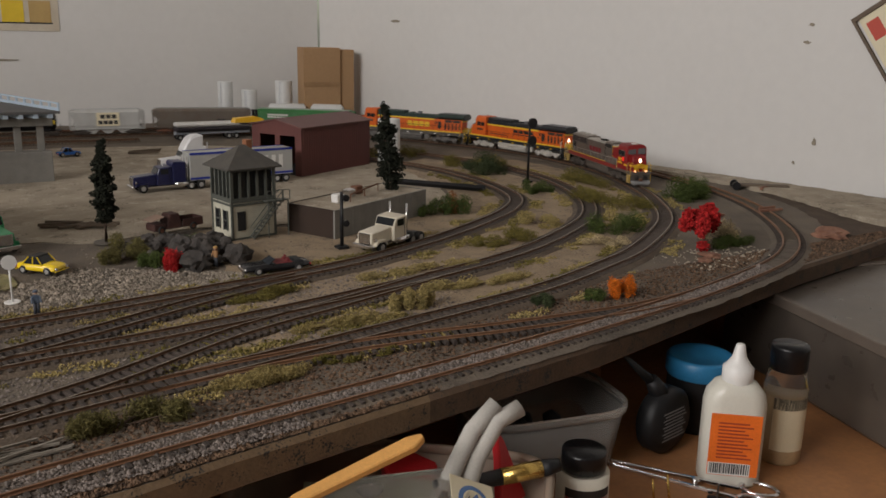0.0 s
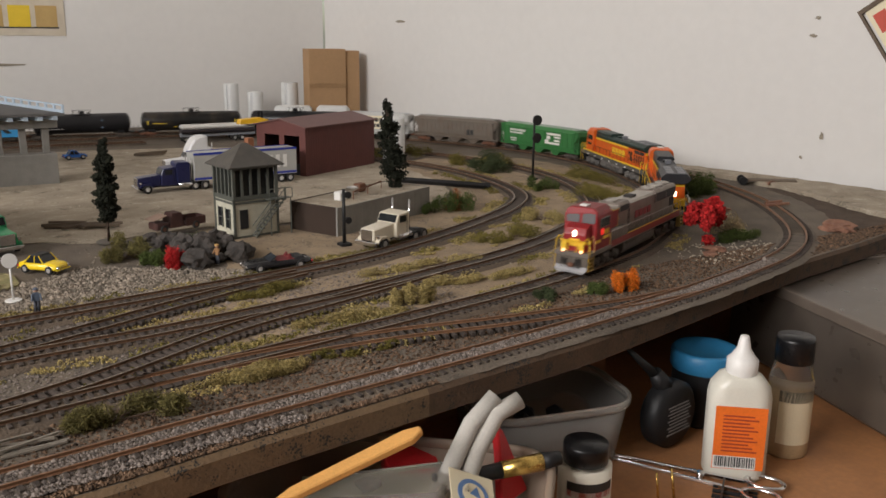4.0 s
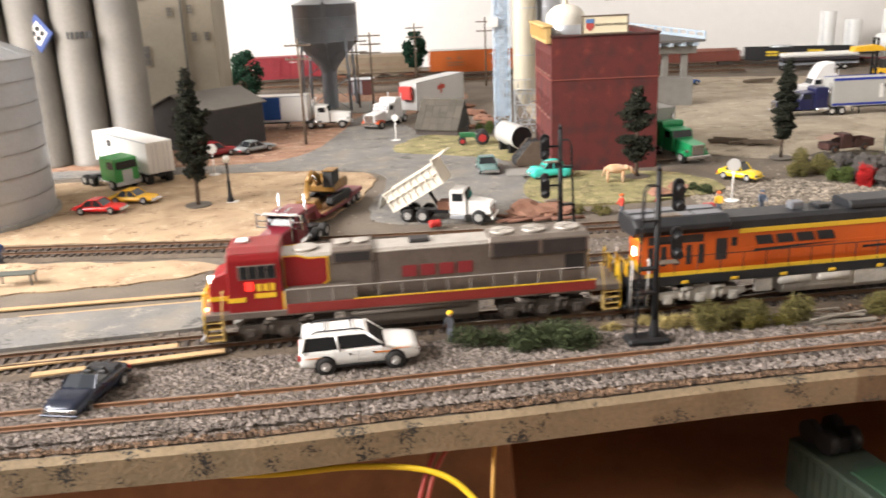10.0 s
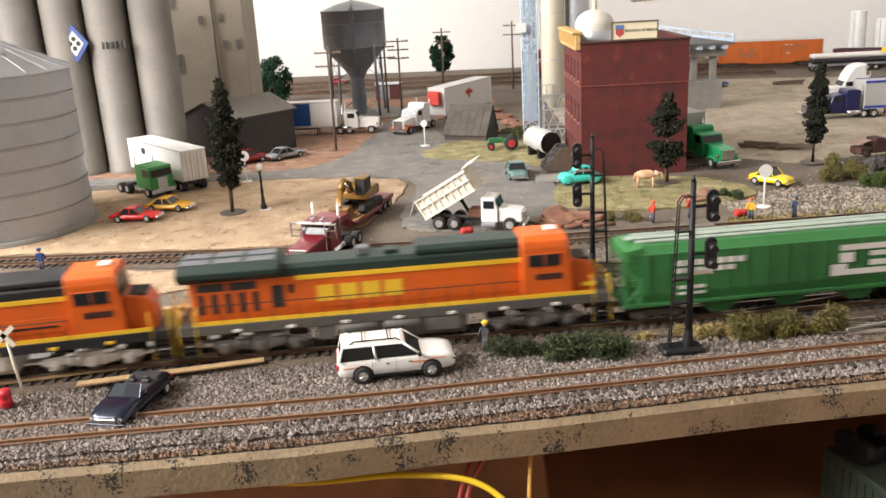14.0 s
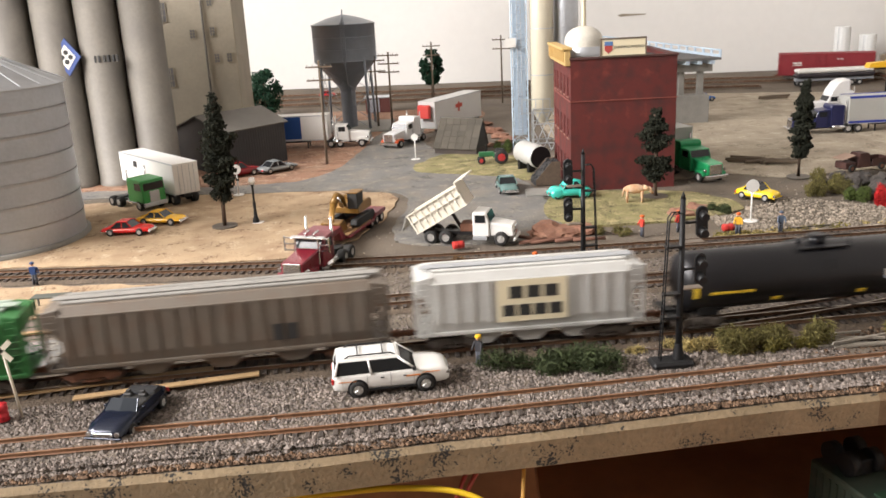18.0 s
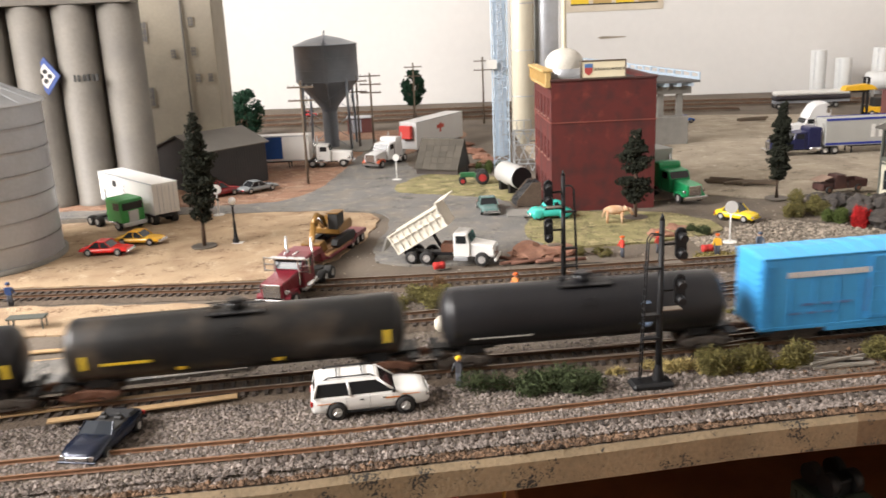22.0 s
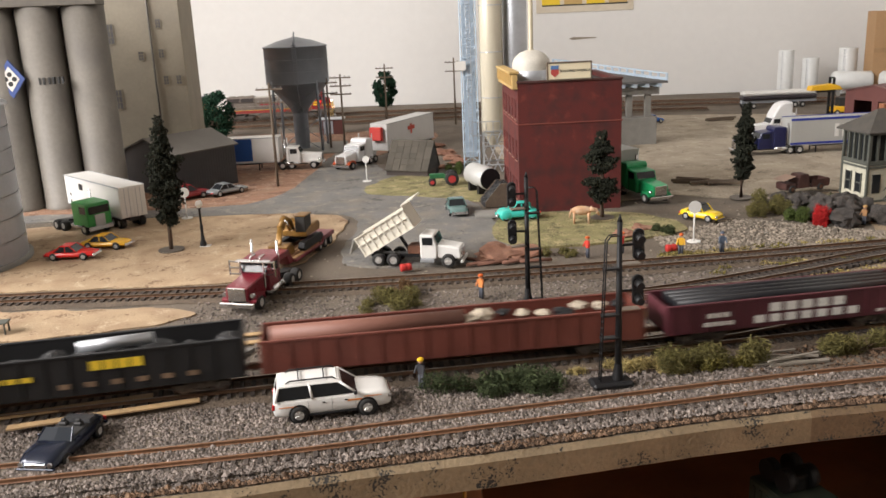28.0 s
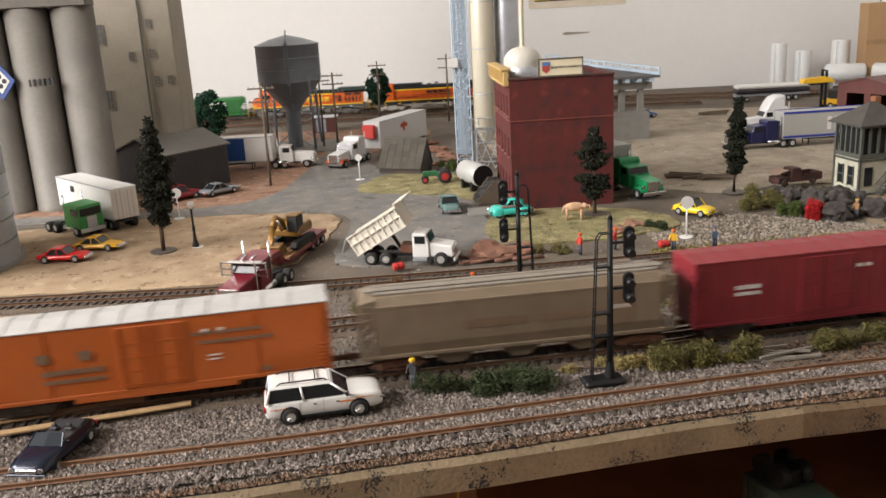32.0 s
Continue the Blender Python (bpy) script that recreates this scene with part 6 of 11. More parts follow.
def lowboy():
    t = thing("lowboy_trailer", on(-0.1385, 0.7665, -105, 0.0012), "maroon lowboy trailer with a timber deck", "trailer", "model trucks")
    m = paint("truck_paint_0.16_0.01_0.02", (0.16, 0.012, 0.022))
    L, w = 0.128, 0.0165
    h = L / 2
    part("deck", B(-h * 0.55, h * 0.42, -w, w, 0.0060, 0.0085, 0.0004), m, t)
    for k in range(6):
        part("deck_plank", B(-h * 0.55, h * 0.42, -w + 0.0012 + k * 0.0052, -w + 0.0056 + k * 0.0052, 0.0086, 0.0094, 0.0002), paint("deck_timber", (0.27, 0.15, 0.07), rough=0.8, rand=0.25), t)
    part("gooseneck", P([(h * 0.42, 0.006), (h * 0.55, 0.006), (h * 0.62, 0.0150), (h, 0.0150), (h, 0.0200), (h * 0.56, 0.0200), (h * 0.42, 0.0085)], -w * 0.8, w * 0.8, "Y", 0.0005), m, t)
    part("rear_deck", P([(-h, 0.0090), (-h * 0.60, 0.0090), (-h * 0.53, 0.0060), (-h * 0.53, 0.0086), (-h * 0.62, 0.0130), (-h, 0.0130)], -w, w, "Y", 0.0004), m, t)
    truck_wheels(t, [-h + 0.008, -h + 0.0205, -h + 0.033], 0.0125, r=0.0050, w=0.0062)
    # excavator carried on the deck
    e = thing("excavator", on(-0.1335, 0.7835, -105, 0.0107), "yellow tracked excavator with a folded arm", "excavator")
    y = paint("machine_yellow", (0.24, 0.125, 0.025), rough=0.35, metal=0.25, var=0.2, dirt=(0.10, 0.06, 0.03), amount=0.8)
    for s in (-1, 1):
        bm = P([(-0.024, 0.003), (-0.020, 0.0), (0.020, 0.0), (0.024, 0.003), (0.020, 0.008), (-0.020, 0.008)], min(s * 0.008, s * 0.0145), max(s * 0.008, s * 0.0145), "Y", 0.0006)
        part("track", bm, BLACK, e, "rubber crawler track")
    part("turntable", R((0, 0, 0.007), (0, 0, 0.0105), 0.008, seg=16), BLACK, e)
    part("house", P([(-0.020, 0.0105), (0.012, 0.0105), (0.012, 0.0170), (0.0, 0.0200), (-0.019, 0.0200), (-0.0215, 0.0160)], -0.0125, 0.0125, "Y", 0.0010), y, e)
    part("cab", B(-0.002, 0.0125, 0.002, 0.0122, 0.0150, 0.0300, 0.0008), INTERIOR, e, "dark glazed cab")
    part("cab_roof", B(-0.003, 0.0135, 0.0015, 0.0127, 0.0300, 0.0310, 0.0003), y, e)
    part("engine_cover", B(-0.018, -0.006, -0.011, 0.000, 0.0195, 0.0240, 0.0008), y, e)
    bm = tube(bmesh.new(), [(0.008, -0.004, 0.016), (0.013, -0.004, 0.026), (0.021, -0.004, 0.030), (0.030, -0.004, 0.023)], 0.0036, 8)
    part("boom", bm, y, e, "bent boom")
    part("stick", tube(bmesh.new(), [(0.030, -0.004, 0.024), (0.037, -0.004, 0.011), (0.034, -0.004, 0.003)], 0.0029, 8), y, e)
    part("bucket", P([(0.024, 0.0), (0.040, -0.001), (0.041, 0.009), (0.030, 0.0105)], -0.013, 0.006, "Y", 0.0006), y, e)
    part("ram", R((0.013, -0.001, 0.018), (0.026, -0.001, 0.029), 0.0010, seg=8), CHROME, e)


lowboy()


def tanker_trailer():
    t = thing("tanker_trailer", on(0.688, 1.752, 0, 0.0), "white-topped tanker trailer with a black belly", "trailer", "model trucks")
    L = 0.150
    part("tank", B(-L / 2, L / 2, -0.013, 0.013, 0.016, 0.0250, 0.003), paint("tanker_black", (0.03, 0.025, 0.03), rough=0.4), t)
    part("tank_top", B(-L / 2 + 0.001, L / 2 - 0.001, -0.0125, 0.0125, 0.0248, 0.0335, 0.003), WHITE, t)
    part("chassis", B(-L / 2, L / 2, -0.006, 0.006, 0.010, 0.016, 0.0004), paint("chassis_grey", (0.3, 0.32, 0.35)), t)
    truck_wheels(t, [-L / 2 + 0.008, -L / 2 + 0.022, L / 2 - 0.045, L / 2 - 0.030], 0.0115, r=0.0055, w=0.006)


tanker_trailer()


def reach_stacker():
    t = thing("forklift", on(0.733, 1.585, 185, 0.0010) @ Matrix.Scale(0.84, 4), "yellow heavy forklift with a black mast", "forklift")
    y = paint("forklift_yellow", (0.80, 0.46, 0.02), rough=0.4)
    part("body", B(-0.030, 0.014, -0.013, 0.013, 0.008, 0.020, 0.001), y, t)
    part("counterweight", B(-0.036, -0.028, -0.013, 0.013, 0.010, 0.026, 0.001), y, t)
    part("cab", B(-0.018, 0.002, -0.010, 0.010, 0.020, 0.038, 0.001), INTERIOR, t)
    for s in (-1, 1):
        part("mast_rail", B(0.015, 0.020, s * 0.008 - 0.0016, s * 0.008 + 0.0016, 0.002, 0.082), BLACK, t)
        part("fork", B(0.020, 0.050, s * 0.006 - 0.001, s * 0.006 + 0.001, 0.052, 0.054), BLACK, t)
    for z_ in (0.02, 0.05, 0.080):
        part("mast_crossbar", B(0.016, 0.019, -0.008, 0.008, z_, z_ + 0.003), BLACK, t)
    part("lifted_load", P([(-0.004, 0.056), (0.070, 0.056), (0.066, 0.066), (0.018, 0.069), (0.004, 0.064)], -0.010, 0.010, "Y", 0.001), y, t, "yellow machine lifted on the forks")
    truck_wheels(t, [-0.022, 0.008], 0.012, r=0.0065, w=0.005)


reach_stacker()


def farm_tractor():
    t = thing("farm_tractor", on(0.006, 1.085, 182, 0.002), "green farm tractor with red wheel hubs", "tractor")
    g = paint("tractor_green", (0.025, 0.13, 0.05), rough=0.4)
    redhub = paint("hub_red", (0.45, 0.03, 0.03))
    part("hood", B(0.0, 0.019, -0.0035, 0.0035, 0.009, 0.0150, 0.0008), g, t)
    part("rear_body", B(-0.013, 0.001, -0.0045, 0.0045, 0.007, 0.0130, 0.0006), g, t)
    part("seat", B(-0.012, -0.007, -0.003, 0.003, 0.0135, 0.0180, 0.0006), BLACK, t)
    part("steering_wheel", R((-0.003, 0, 0.017), (-0.0026, 0, 0.0173), 0.0026, seg=12), BLACK, t)
    part("exhaust_pipe", R((0.010, 0, 0.015), (0.010, 0, 0.023), 0.0006, seg=6), BLACK, t)
    for s in (-1, 1):
        wheel(t, -0.009, s * 0.0085, 0.0088, 0.0045, redhub)
        wheel(t, 0.016, s * 0.0060, 0.0048, 0.0025, redhub)


farm_tractor()


PICKRUST = mat("dark_pickup_rust", (0.055, 0.022, 0.018), 0.8, var=0.35, scale=60, fine=500, dirt=(0.12, 0.05, 0.03), amount=0.4)


def rusty_pickup():
    t = thing("derelict_pickup", on(0.402, 0.945, 196, 0.006), "rusted derelict pickup with an open bonnet", "car wreck")
    part("cab", frustum(bmesh.new(), -0.006, 0.012, 0.0098, 0.004, -0.004, 0.007, 0.008, 0.019, 0.0006), PICKRUST, t)
    part("hood", B(0.012, 0.026, -0.009, 0.009, 0.003, 0.0105, 0.001), PICKRUST, t)
    part("open_bonnet", B(0.010, 0.026, -0.009, 0.009, 0.0, 0.0006, 0, Matrix.Translation((0.004, 0, 0.020)) @ Matrix.Rotation(radians(14), 4, "Y")), paint("pale_rust", (0.3, 0.2, 0.15)), t)
    part("cargo_bed", B(-0.030, -0.007, -0.0098, 0.0098, 0.004, 0.006), PICKRUST, t)
    for s in (-1, 1):
        part("bed_side", B(-0.030, -0.007, min(s * 0.0092, s * 0.0098), max(s * 0.0092, s * 0.0098), 0.006, 0.0125), PICKRUST, t)
        wheel(t, -0.019, s * 0.009, 0.004, 0.003, RUST)
        wheel(t, 0.018, s * 0.009, 0.004, 0.003, RUST)
    part("tail_panel", B(-0.0306, -0.030, -0.0098, 0.0098, 0.005, 0.0125), PICKRUST, t)


rusty_pickup()


# ---- lineside things ----
def signal_mast(x, y, a, H, label, ladder_side=-1, heads=((0.085, 1), (0.058, 1)), base=True):
    t = thing("signal_mast", on(x, y, a), label, "railway signal", "black signal masts")
    d = ladder_side
    if base:
        part("base_block", B(*sorted((d * 0.0165, -d * 0.0080)), -0.0065, 0.0065, 0, 0.0042, 0.0014), BLACK, t)
        part("mast_foot", lathe(bmesh.new(), [(0.0034, 0.004), (0.0034, 0.006), (0.0025, 0.010), (0.0022, 0.014)], 14), BLACK, t)
    part("mast", R((0, 0, 0.0), (0, 0, H), 0.0021, 0.0015, seg=12), BLACK, t)
    part("mast_cap", R((0, 0, H), (0, 0, H + 0.004), 0.0016, 0.0002, seg=8), BLACK, t)
    if d:
        lo, hi, top = 0.0110, 0.0078, H * 0.92
        for q in (-0.0017, 0.0017):
            part("ladder_rail", tube(bmesh.new(), [(d * lo, q, 0.004), (d * hi, q, top - 0.003), (d * (hi - 0.002), q, top), (d * 0.001, q, top)], 0.00042, 6), BLACK, t)
        n = 22
        for k in range(n):
            u = (k + 0.5) / n
            px, pz = d * (lo + (hi - lo) * u), 0.004 + u * (top - 0.007)
            part("ladder_rung", R((px, -0.0017, pz), (px, 0.0017, pz), 0.00035, seg=5), BLACK, t)
        for z_ in (H * 0.30, H * 0.44, H * 0.72):
            part("ladder_bracket", B(*sorted((0, d * (lo + (hi - lo) * z_ / H + 0.0006))), -0.0022, 0.0022, z_, z_ + 0.0011), BLACK, t)
    for z_, side in heads:
        cx = side * 0.0110
        plate = [(cx + 0.0034 * math.cos(q), z_ + (0.0058 if math.sin(q) > 0 else -0.0058) + 0.0034 * math.sin(q)) for q in (k * math.pi / 8 for k in range(17))]
        hd = part("signal_head", P(plate, -0.0010, 0.0010, "Y", 0.0003), BLACK, t, "oval black signal head with hooded lenses")
        for dz in (0.0046, -0.0046):
            part("lens_hood", R((cx - 0.0006, -0.0072, z_ + dz - 0.0006), (cx, -0.0008, z_ + dz), 0.0022, 0.0024, seg=14), BLACK, hd)
            part("lamp_case", R((cx, 0.0010, z_ + dz), (cx, 0.0048, z_ + dz), 0.0021, 0.0016, seg=12), BLACK, hd)
        part("head_arm", R((0, 0, z_), (cx, 0.0004, z_), 0.0008, seg=6), BLACK, t)
        part("head_platform", B(*sorted((side * 0.001, side * 0.0120)), -0.0030, 0.0030, z_ - 0.0112, z_ - 0.0106), RAILTOP, t, "thin maintenance platform")
    return t


signal_mast(0.0990, 0.4665, 8, 0.099, "tall black signal mast with a ladder at the front track")
signal_mast(0.062, 0.6135, 8, 0.098, "tall black signal mast with a ladder between the tracks", 1, ((0.086, -1), (0.058, -1)))


def dwarf_signal(x, y, H, label, disc=0.0075):
    t = thing("signal_post", on(x, y, 0), label, "railway signal", "black signal masts")
    part("mast", R((0, 0, 0), (0, 0, H), 0.0020, 0.0016, seg=10), BLACK, t)
    part("base_block", B(-0.006, 0.006, -0.006, 0.006, 0, 0.003, 0.0008), BLACK, t)
    for z_ in (H - 0.006, H - 0.032):
        part("signal_disc", R((0.004, -0.003, z_), (0.004, 0.0, z_), disc, seg=20), BLACK, t, "round black signal target")
    return t


dwarf_signal(0.955, 1.060, 0.094, "black two-disc signal post beside the curved track")
dp = dwarf_signal(0.538, 0.815, 0.058, "short black signal post by the workshop", 0.0034)


def round_sign(x, y, H, label, r=0.0058):
    t = thing("round_sign", on(x, y, 0, 0.001), label, "sign", "white round signs")
    part("post", R((0, 0, 0), (0, 0, H), 0.0008, seg=8), WHITE, t)
    part("disc", R((0, -0.0012, H), (0, -0.0004, H), r, seg=24), WHITE, t)
    part("foot", R((0, 0, 0), (0, 0, 0.0010), 0.0062, seg=16), WHITE, t)


round_sign(0.231, 0.767, 0.033, "plain white round sign on a post")
round_sign(-0.289, 0.960, 0.030, "plain white round sign by the sandy yard")
round_sign(-0.097, 1.135, 0.030, "small white sign post on the turf", 0.0045)


def lamp_post():
    t = thing("street_lamp", on(-0.237, 0.830, 0, 0.001), "black street lamp with a white globe", "street lamp")
    part("post", lathe(bmesh.new(), [(0.0034, 0), (0.0034, 0.003), (0.0022, 0.006), (0.0014, 0.014), (0.0017, 0.020), (0.0011, 0.022), (0.0011, 0.038), (0.0020, 0.039), (0.0, 0.0395)], 14), BLACK, t)
    part("globe", lathe(bmesh.new(), [(0.0012, 0.039), (0.0034, 0.0415), (0.0036, 0.0435), (0.0026, 0.0460), (0, 0.0468)], 16), WHITE, t, "white globe")
    part("foot_plate", B(-0.003, 0.007, -0.004, 0.004, 0, 0.0008), WHITE, t)


lamp_post()


def crossbuck():
    t = thing("crossing_sign", on(-0.268, 0.423, 0), "white railway crossing sign leaning on its post", "sign")
    part("post", R((0, 0, 0), (-0.004, 0, 0.042), 0.0008, seg=8), CREAM, t)
    for s in (-1, 1):
        m = Matrix.Translation((-0.004, -0.001, 0.0405)) @ Matrix.Rotation(radians(45 * s + 4), 4, "Y")
        part("cross_arm", B(-0.0078, 0.0078, -0.0004, 0.0004, -0.0014, 0.0014, 0, m), CREAM, t)


crossbuck()


def drum(x, y, a, c, label, lying=False, z=0.0012):
    t = thing("oil_drum", on(x, y, a, z), label, "barrel", "coloured drums")
    m = paint("drum_%.2f" % c[0], c, rough=0.45)
    prof = [(0, 0), (0.0032, 0), (0.0034, 0.0003), (0.0032, 0.0028), (0.0034, 0.0031), (0.0032, 0.0034), (0.0032, 0.0062), (0.0034, 0.0065), (0.0032, 0.0095), (0, 0.0095)]
    bm = lathe(bmesh.new(), prof, 18, "X" if lying else "Z", (0, 0, 0.0034 if lying else 0))
    part("shell", bm, m, t)


drum(-0.037, 0.712, 20, (0.45, 0.03, 0.025), "red oil drum lying by the dump truck", True)
drum(0.198, 0.737, 10, (0.45, 0.05, 0.04), "red drum lying near the yard track", True)
drum(-0.276, 0.418, 0, (0.50, 0.02, 0.03), "red oil drum by the crossing sign")


def figure(x, y, a, shirt, label, hat=None, z=0.0012):
    """A tiny painted model figure as one plain mesh."""
    bm = bmesh.new()
    for s in (-1, 1):
        rod(bm, (0, s * 0.0012, 0), (0, s * 0.0010, 0.0088), 0.0011, 0.0013, seg=8)
        rod(bm, (0.0004, s * 0.0026, 0.0145), (0.0024, s * 0.0034, 0.0095), 0.0008, 0.0006, seg=6)
    frustum(bm, -0.0012, 0.0012, 0.0021, 0.0084, -0.0013, 0.0013, 0.0026, 0.0152, 0.0005)
    made = bmesh.ops.create_icosphere(bm, subdivisions=2, radius=0.0017)
    bmesh.ops.translate(bm, vec=(0.0002, 0, 0.0174), verts=made["verts"])
    made = bmesh.ops.create_uvsphere(bm, u_segments=10, v_segments=5, radius=0.0020)
    bmesh.ops.scale(bm, vec=(1.15, 1, 0.6), verts=made["verts"])
    bmesh.ops.translate(bm, vec=(0.0002, 0, 0.0183), verts=made["verts"])
    for f in bm.faces:
        c = f.calc_center_median()
        f.material_index = 3 if c.z > 0.0176 else 2 if c.z > 0.0154 else 1 if c.z > 0.0085 else 0
    ob = part("model_figure", bm, paint("fig_trousers", (0.05, 0.055, 0.07), rough=0.7))
    for c in (shirt, (0.55, 0.32, 0.22), hat or (0.62, 0.12, 0.02)):
        ob.data.materials.append(paint("fig_%.2f_%.2f_%.2f" % c, c, rough=0.6))
    ob.matrix_basis = on(x, y, a, z)
    return tagged(ob, label, "figurine", "painted model figures")


figure(0.127, 0.731, 200, (0.60, 0.05, 0.03), "tiny painted worker figure in a red vest")
figure(0.160, 0.741, 160, (0.50, 0.04, 0.03), "tiny painted worker figure in a red shirt")
figure(0.208, 0.727, 250, (0.75, 0.42, 0.03), "tiny painted worker figure in a yellow jacket")
figure(0.244, 0.727, 270, (0.10, 0.13, 0.18), "tiny painted figure in blue overalls", (0.08, 0.10, 0.14))
figure(0.028, 0.633, 220, (0.62, 0.22, 0.06), "tiny painted worker figure in an orange vest")
figure(-0.016, 0.472, 230, (0.03, 0.03, 0.035), "tiny painted worker figure with a yellow helmet", (0.80, 0.50, 0.02))
figure(-0.376, 0.655, 100, (0.02, 0.06, 0.20), "tiny painted figure in a blue coat", (0.02, 0.05, 0.15))
figure(0.404, 0.800, 200, (0.30, 0.16, 0.07), "tiny painted figure in brown by the rocks", (0.5, 0.3, 0.1))


def horse():
    bm = bmesh.new()
    made = bmesh.ops.create_icosphere(bm, subdivisions=3, radius=1.0)
    bmesh.ops.scale(bm, vec=(0.0105, 0.0042, 0.0048), verts=made["verts"])
    bmesh.ops.translate(bm, vec=(0, 0, 0.0135), verts=made["verts"])
    for x in (-0.0075, 0.0070):
        for s in (-1, 1):
            rod(bm, (x, s * 0.0022, 0), (x, s * 0.0022, 0.0115), 0.0009, 0.0016, seg=8)
    rod(bm, (0.0080, 0, 0.0150), (0.0140, 0, 0.0135), 0.0030, 0.0020, seg=10)
    rod(bm, (0.0135, 0, 0.0150), (0.0175, 0, 0.0085), 0.0018, 0.0012, seg=10)
    rod(bm, (-0.0100, 0, 0.0150), (-0.0125, 0, 0.0060), 0.0011, 0.0007, seg=8)
    ob = part("horse", bm, paint("palomino", (0.52, 0.30, 0.16), rough=0.6, var=0.2, scale=90, dirt=(0.70, 0.62, 0.50), amount=0.6))
    ob.matrix_basis = on(0.142, 0.852, -8, 0.002)
    tagged(ob, "tan model horse grazing on the turf", "horse")


horse()


def telegraph_pole(x, y, H, a=0.0, arms=2):
    t = thing("telegraph_pole", on(x, y, a), "dark wooden telegraph pole with crossarms", "telegraph pole", "telegraph poles")
    part("post", R((0, 0, 0), (0, 0, H), 0.0019, 0.0014, seg=10), OLDWOOD, t)
    for k in range(arms):
        z_ = H - 0.008 - k * 0.017 if arms < 3 else H - 0.005 - k * 0.013
        ar = part("crossarm", B(-0.017, 0.017, -0.0022, -0.0010, z_ - 0.0010, z_ + 0.0010), OLDWOOD, t)
        for u in (-0.015, -0.008, 0.008, 0.015):
            part("insulator", R((u, -0.0016, z_ + 0.0010), (u, -0.0016, z_ + 0.0032), 0.0007, 0.0004, seg=6), paint("insulator_grey", (0.25, 0.26, 0.25)), ar)


telegraph_pole(-0.215, 1.131, 0.136, 4)
telegraph_pole(-0.151, 1.392, 0.126, -6, 3)
telegraph_pole(-0.179, 1.441, 0.118, 10, 2)
telegraph_pole(-0.098, 1.700, 0.122, 2)
telegraph_pole(0.036, 1.700, 0.128, -4)


def fuel_tank_lying():
    t = thing("fuel_tank", on(0.050, 1.035, -68, 0.002), "old silver and black tank lying on a cradle", "storage tank")
    part("shell", lathe(bmesh.new(), [(0, -0.026), (0.011, -0.025), (0.0135, -0.022), (0.0135, 0.022), (0.011, 0.025), (0, 0.026)], 28, "X", (0, 0, 0.019)), paint("tank_silver_paint", (0.50, 0.50, 0.48), rough=0.45, metal=0.2, var=0.1), t)
    part("end_plate", R((0.0255, 0, 0.019), (0.0268, 0, 0.019), 0.0128, seg=28), BLACK, t, "black end plate")
    for x in (-0.012, 0.014):
        part("cradle", B(x - 0.003, x + 0.003, -0.011, 0.011, 0, 0.012), BLACK, t)


fuel_tank_lying()


def coal_dock():
    t = thing("coal_chute", on(0.0635, 0.950, 10, 0.001), "small dark timber chute heaped with coal", "coal chute")
    part("side_board", P([(-0.014, 0), (0.014, 0), (0.014, 0.026), (0.004, 0.026), (-0.014, 0.006)], -0.001, 0.0, "Y"), OLDWOOD, t)
    part("side_board", P([(-0.014, 0), (0.014, 0), (0.014, 0.026), (0.004, 0.026), (-0.014, 0.006)], 0.024, 0.025, "Y"), OLDWOOD, t)
    bm = P([(-0.014, 0.0), (0.014, 0.0), (0.014, 0.024), (0.004, 0.024), (-0.014, 0.005)], 0.0, 0.024, "Y")
    part("coal_pile", bm, COAL, t)
    rng = random.Random(5)
    for k in range(40):
        u = rng.random()
        part("coal_lump", rock(bmesh.new(), (-0.013 + u * 0.026, rng.uniform(0.001, 0.023), 0.006 + min(u * 0.028, 0.019)), rng.uniform(0.0012, 0.0024), 0.8, k, 1, 0.4), COAL, t)


coal_dock()
tagged(part("concrete_slab", B(0.036, 0.068, 0.895, 0.925, 0.0008, 0.0035, 0.0006), GREYCON), "pale concrete slab by the brick building", "slab")


def toy_tank():
    t = thing("propane_tank", on(-0.012, 0.560, 8, 0.0), "cream propane tank on short legs", "storage tank")
    part("shell", lathe(bmesh.new(), [(0, -0.021), (0.003, -0.0205), (0.0055, -0.018), (0.006, -0.015), (0.006, 0.015), (0.0055, 0.018), (0.003, 0.0205), (0, 0.021)], 22, "X", (0, 0, 0.009)), CREAM, t)
    part("dome", R((0, 0, 0.0145), (0, 0, 0.0178), 0.002, seg=10), CREAM, t)
    for x in (-0.011, 0.011):
        part("leg", B(x - 0.0012, x + 0.0012, -0.005, 0.005, 0, 0.005), CREAM, t)


toy_tank()


def trestle_bench():
    t = thing("bench_frame", on(-0.335, 0.600, 5, 0.0012), "small grey metal bench frame", "bench")
    for x in (-0.012, 0.012):
        for y in (-0.004, 0.004):
            part("leg", R((x, y, 0), (x, y, 0.008), 0.0007, seg=6), TOWERTRIM, t)
    part("seat", B(-0.014, 0.014, -0.005, 0.005, 0.008, 0.0092, 0.0003), TOWERTRIM, t)


trestle_bench()

# grade crossing planks beside the rails
PLANK = mat("pale_plank", (0.42, 0.28, 0.14), 0.8, var=0.2, scale=60, fine=500)


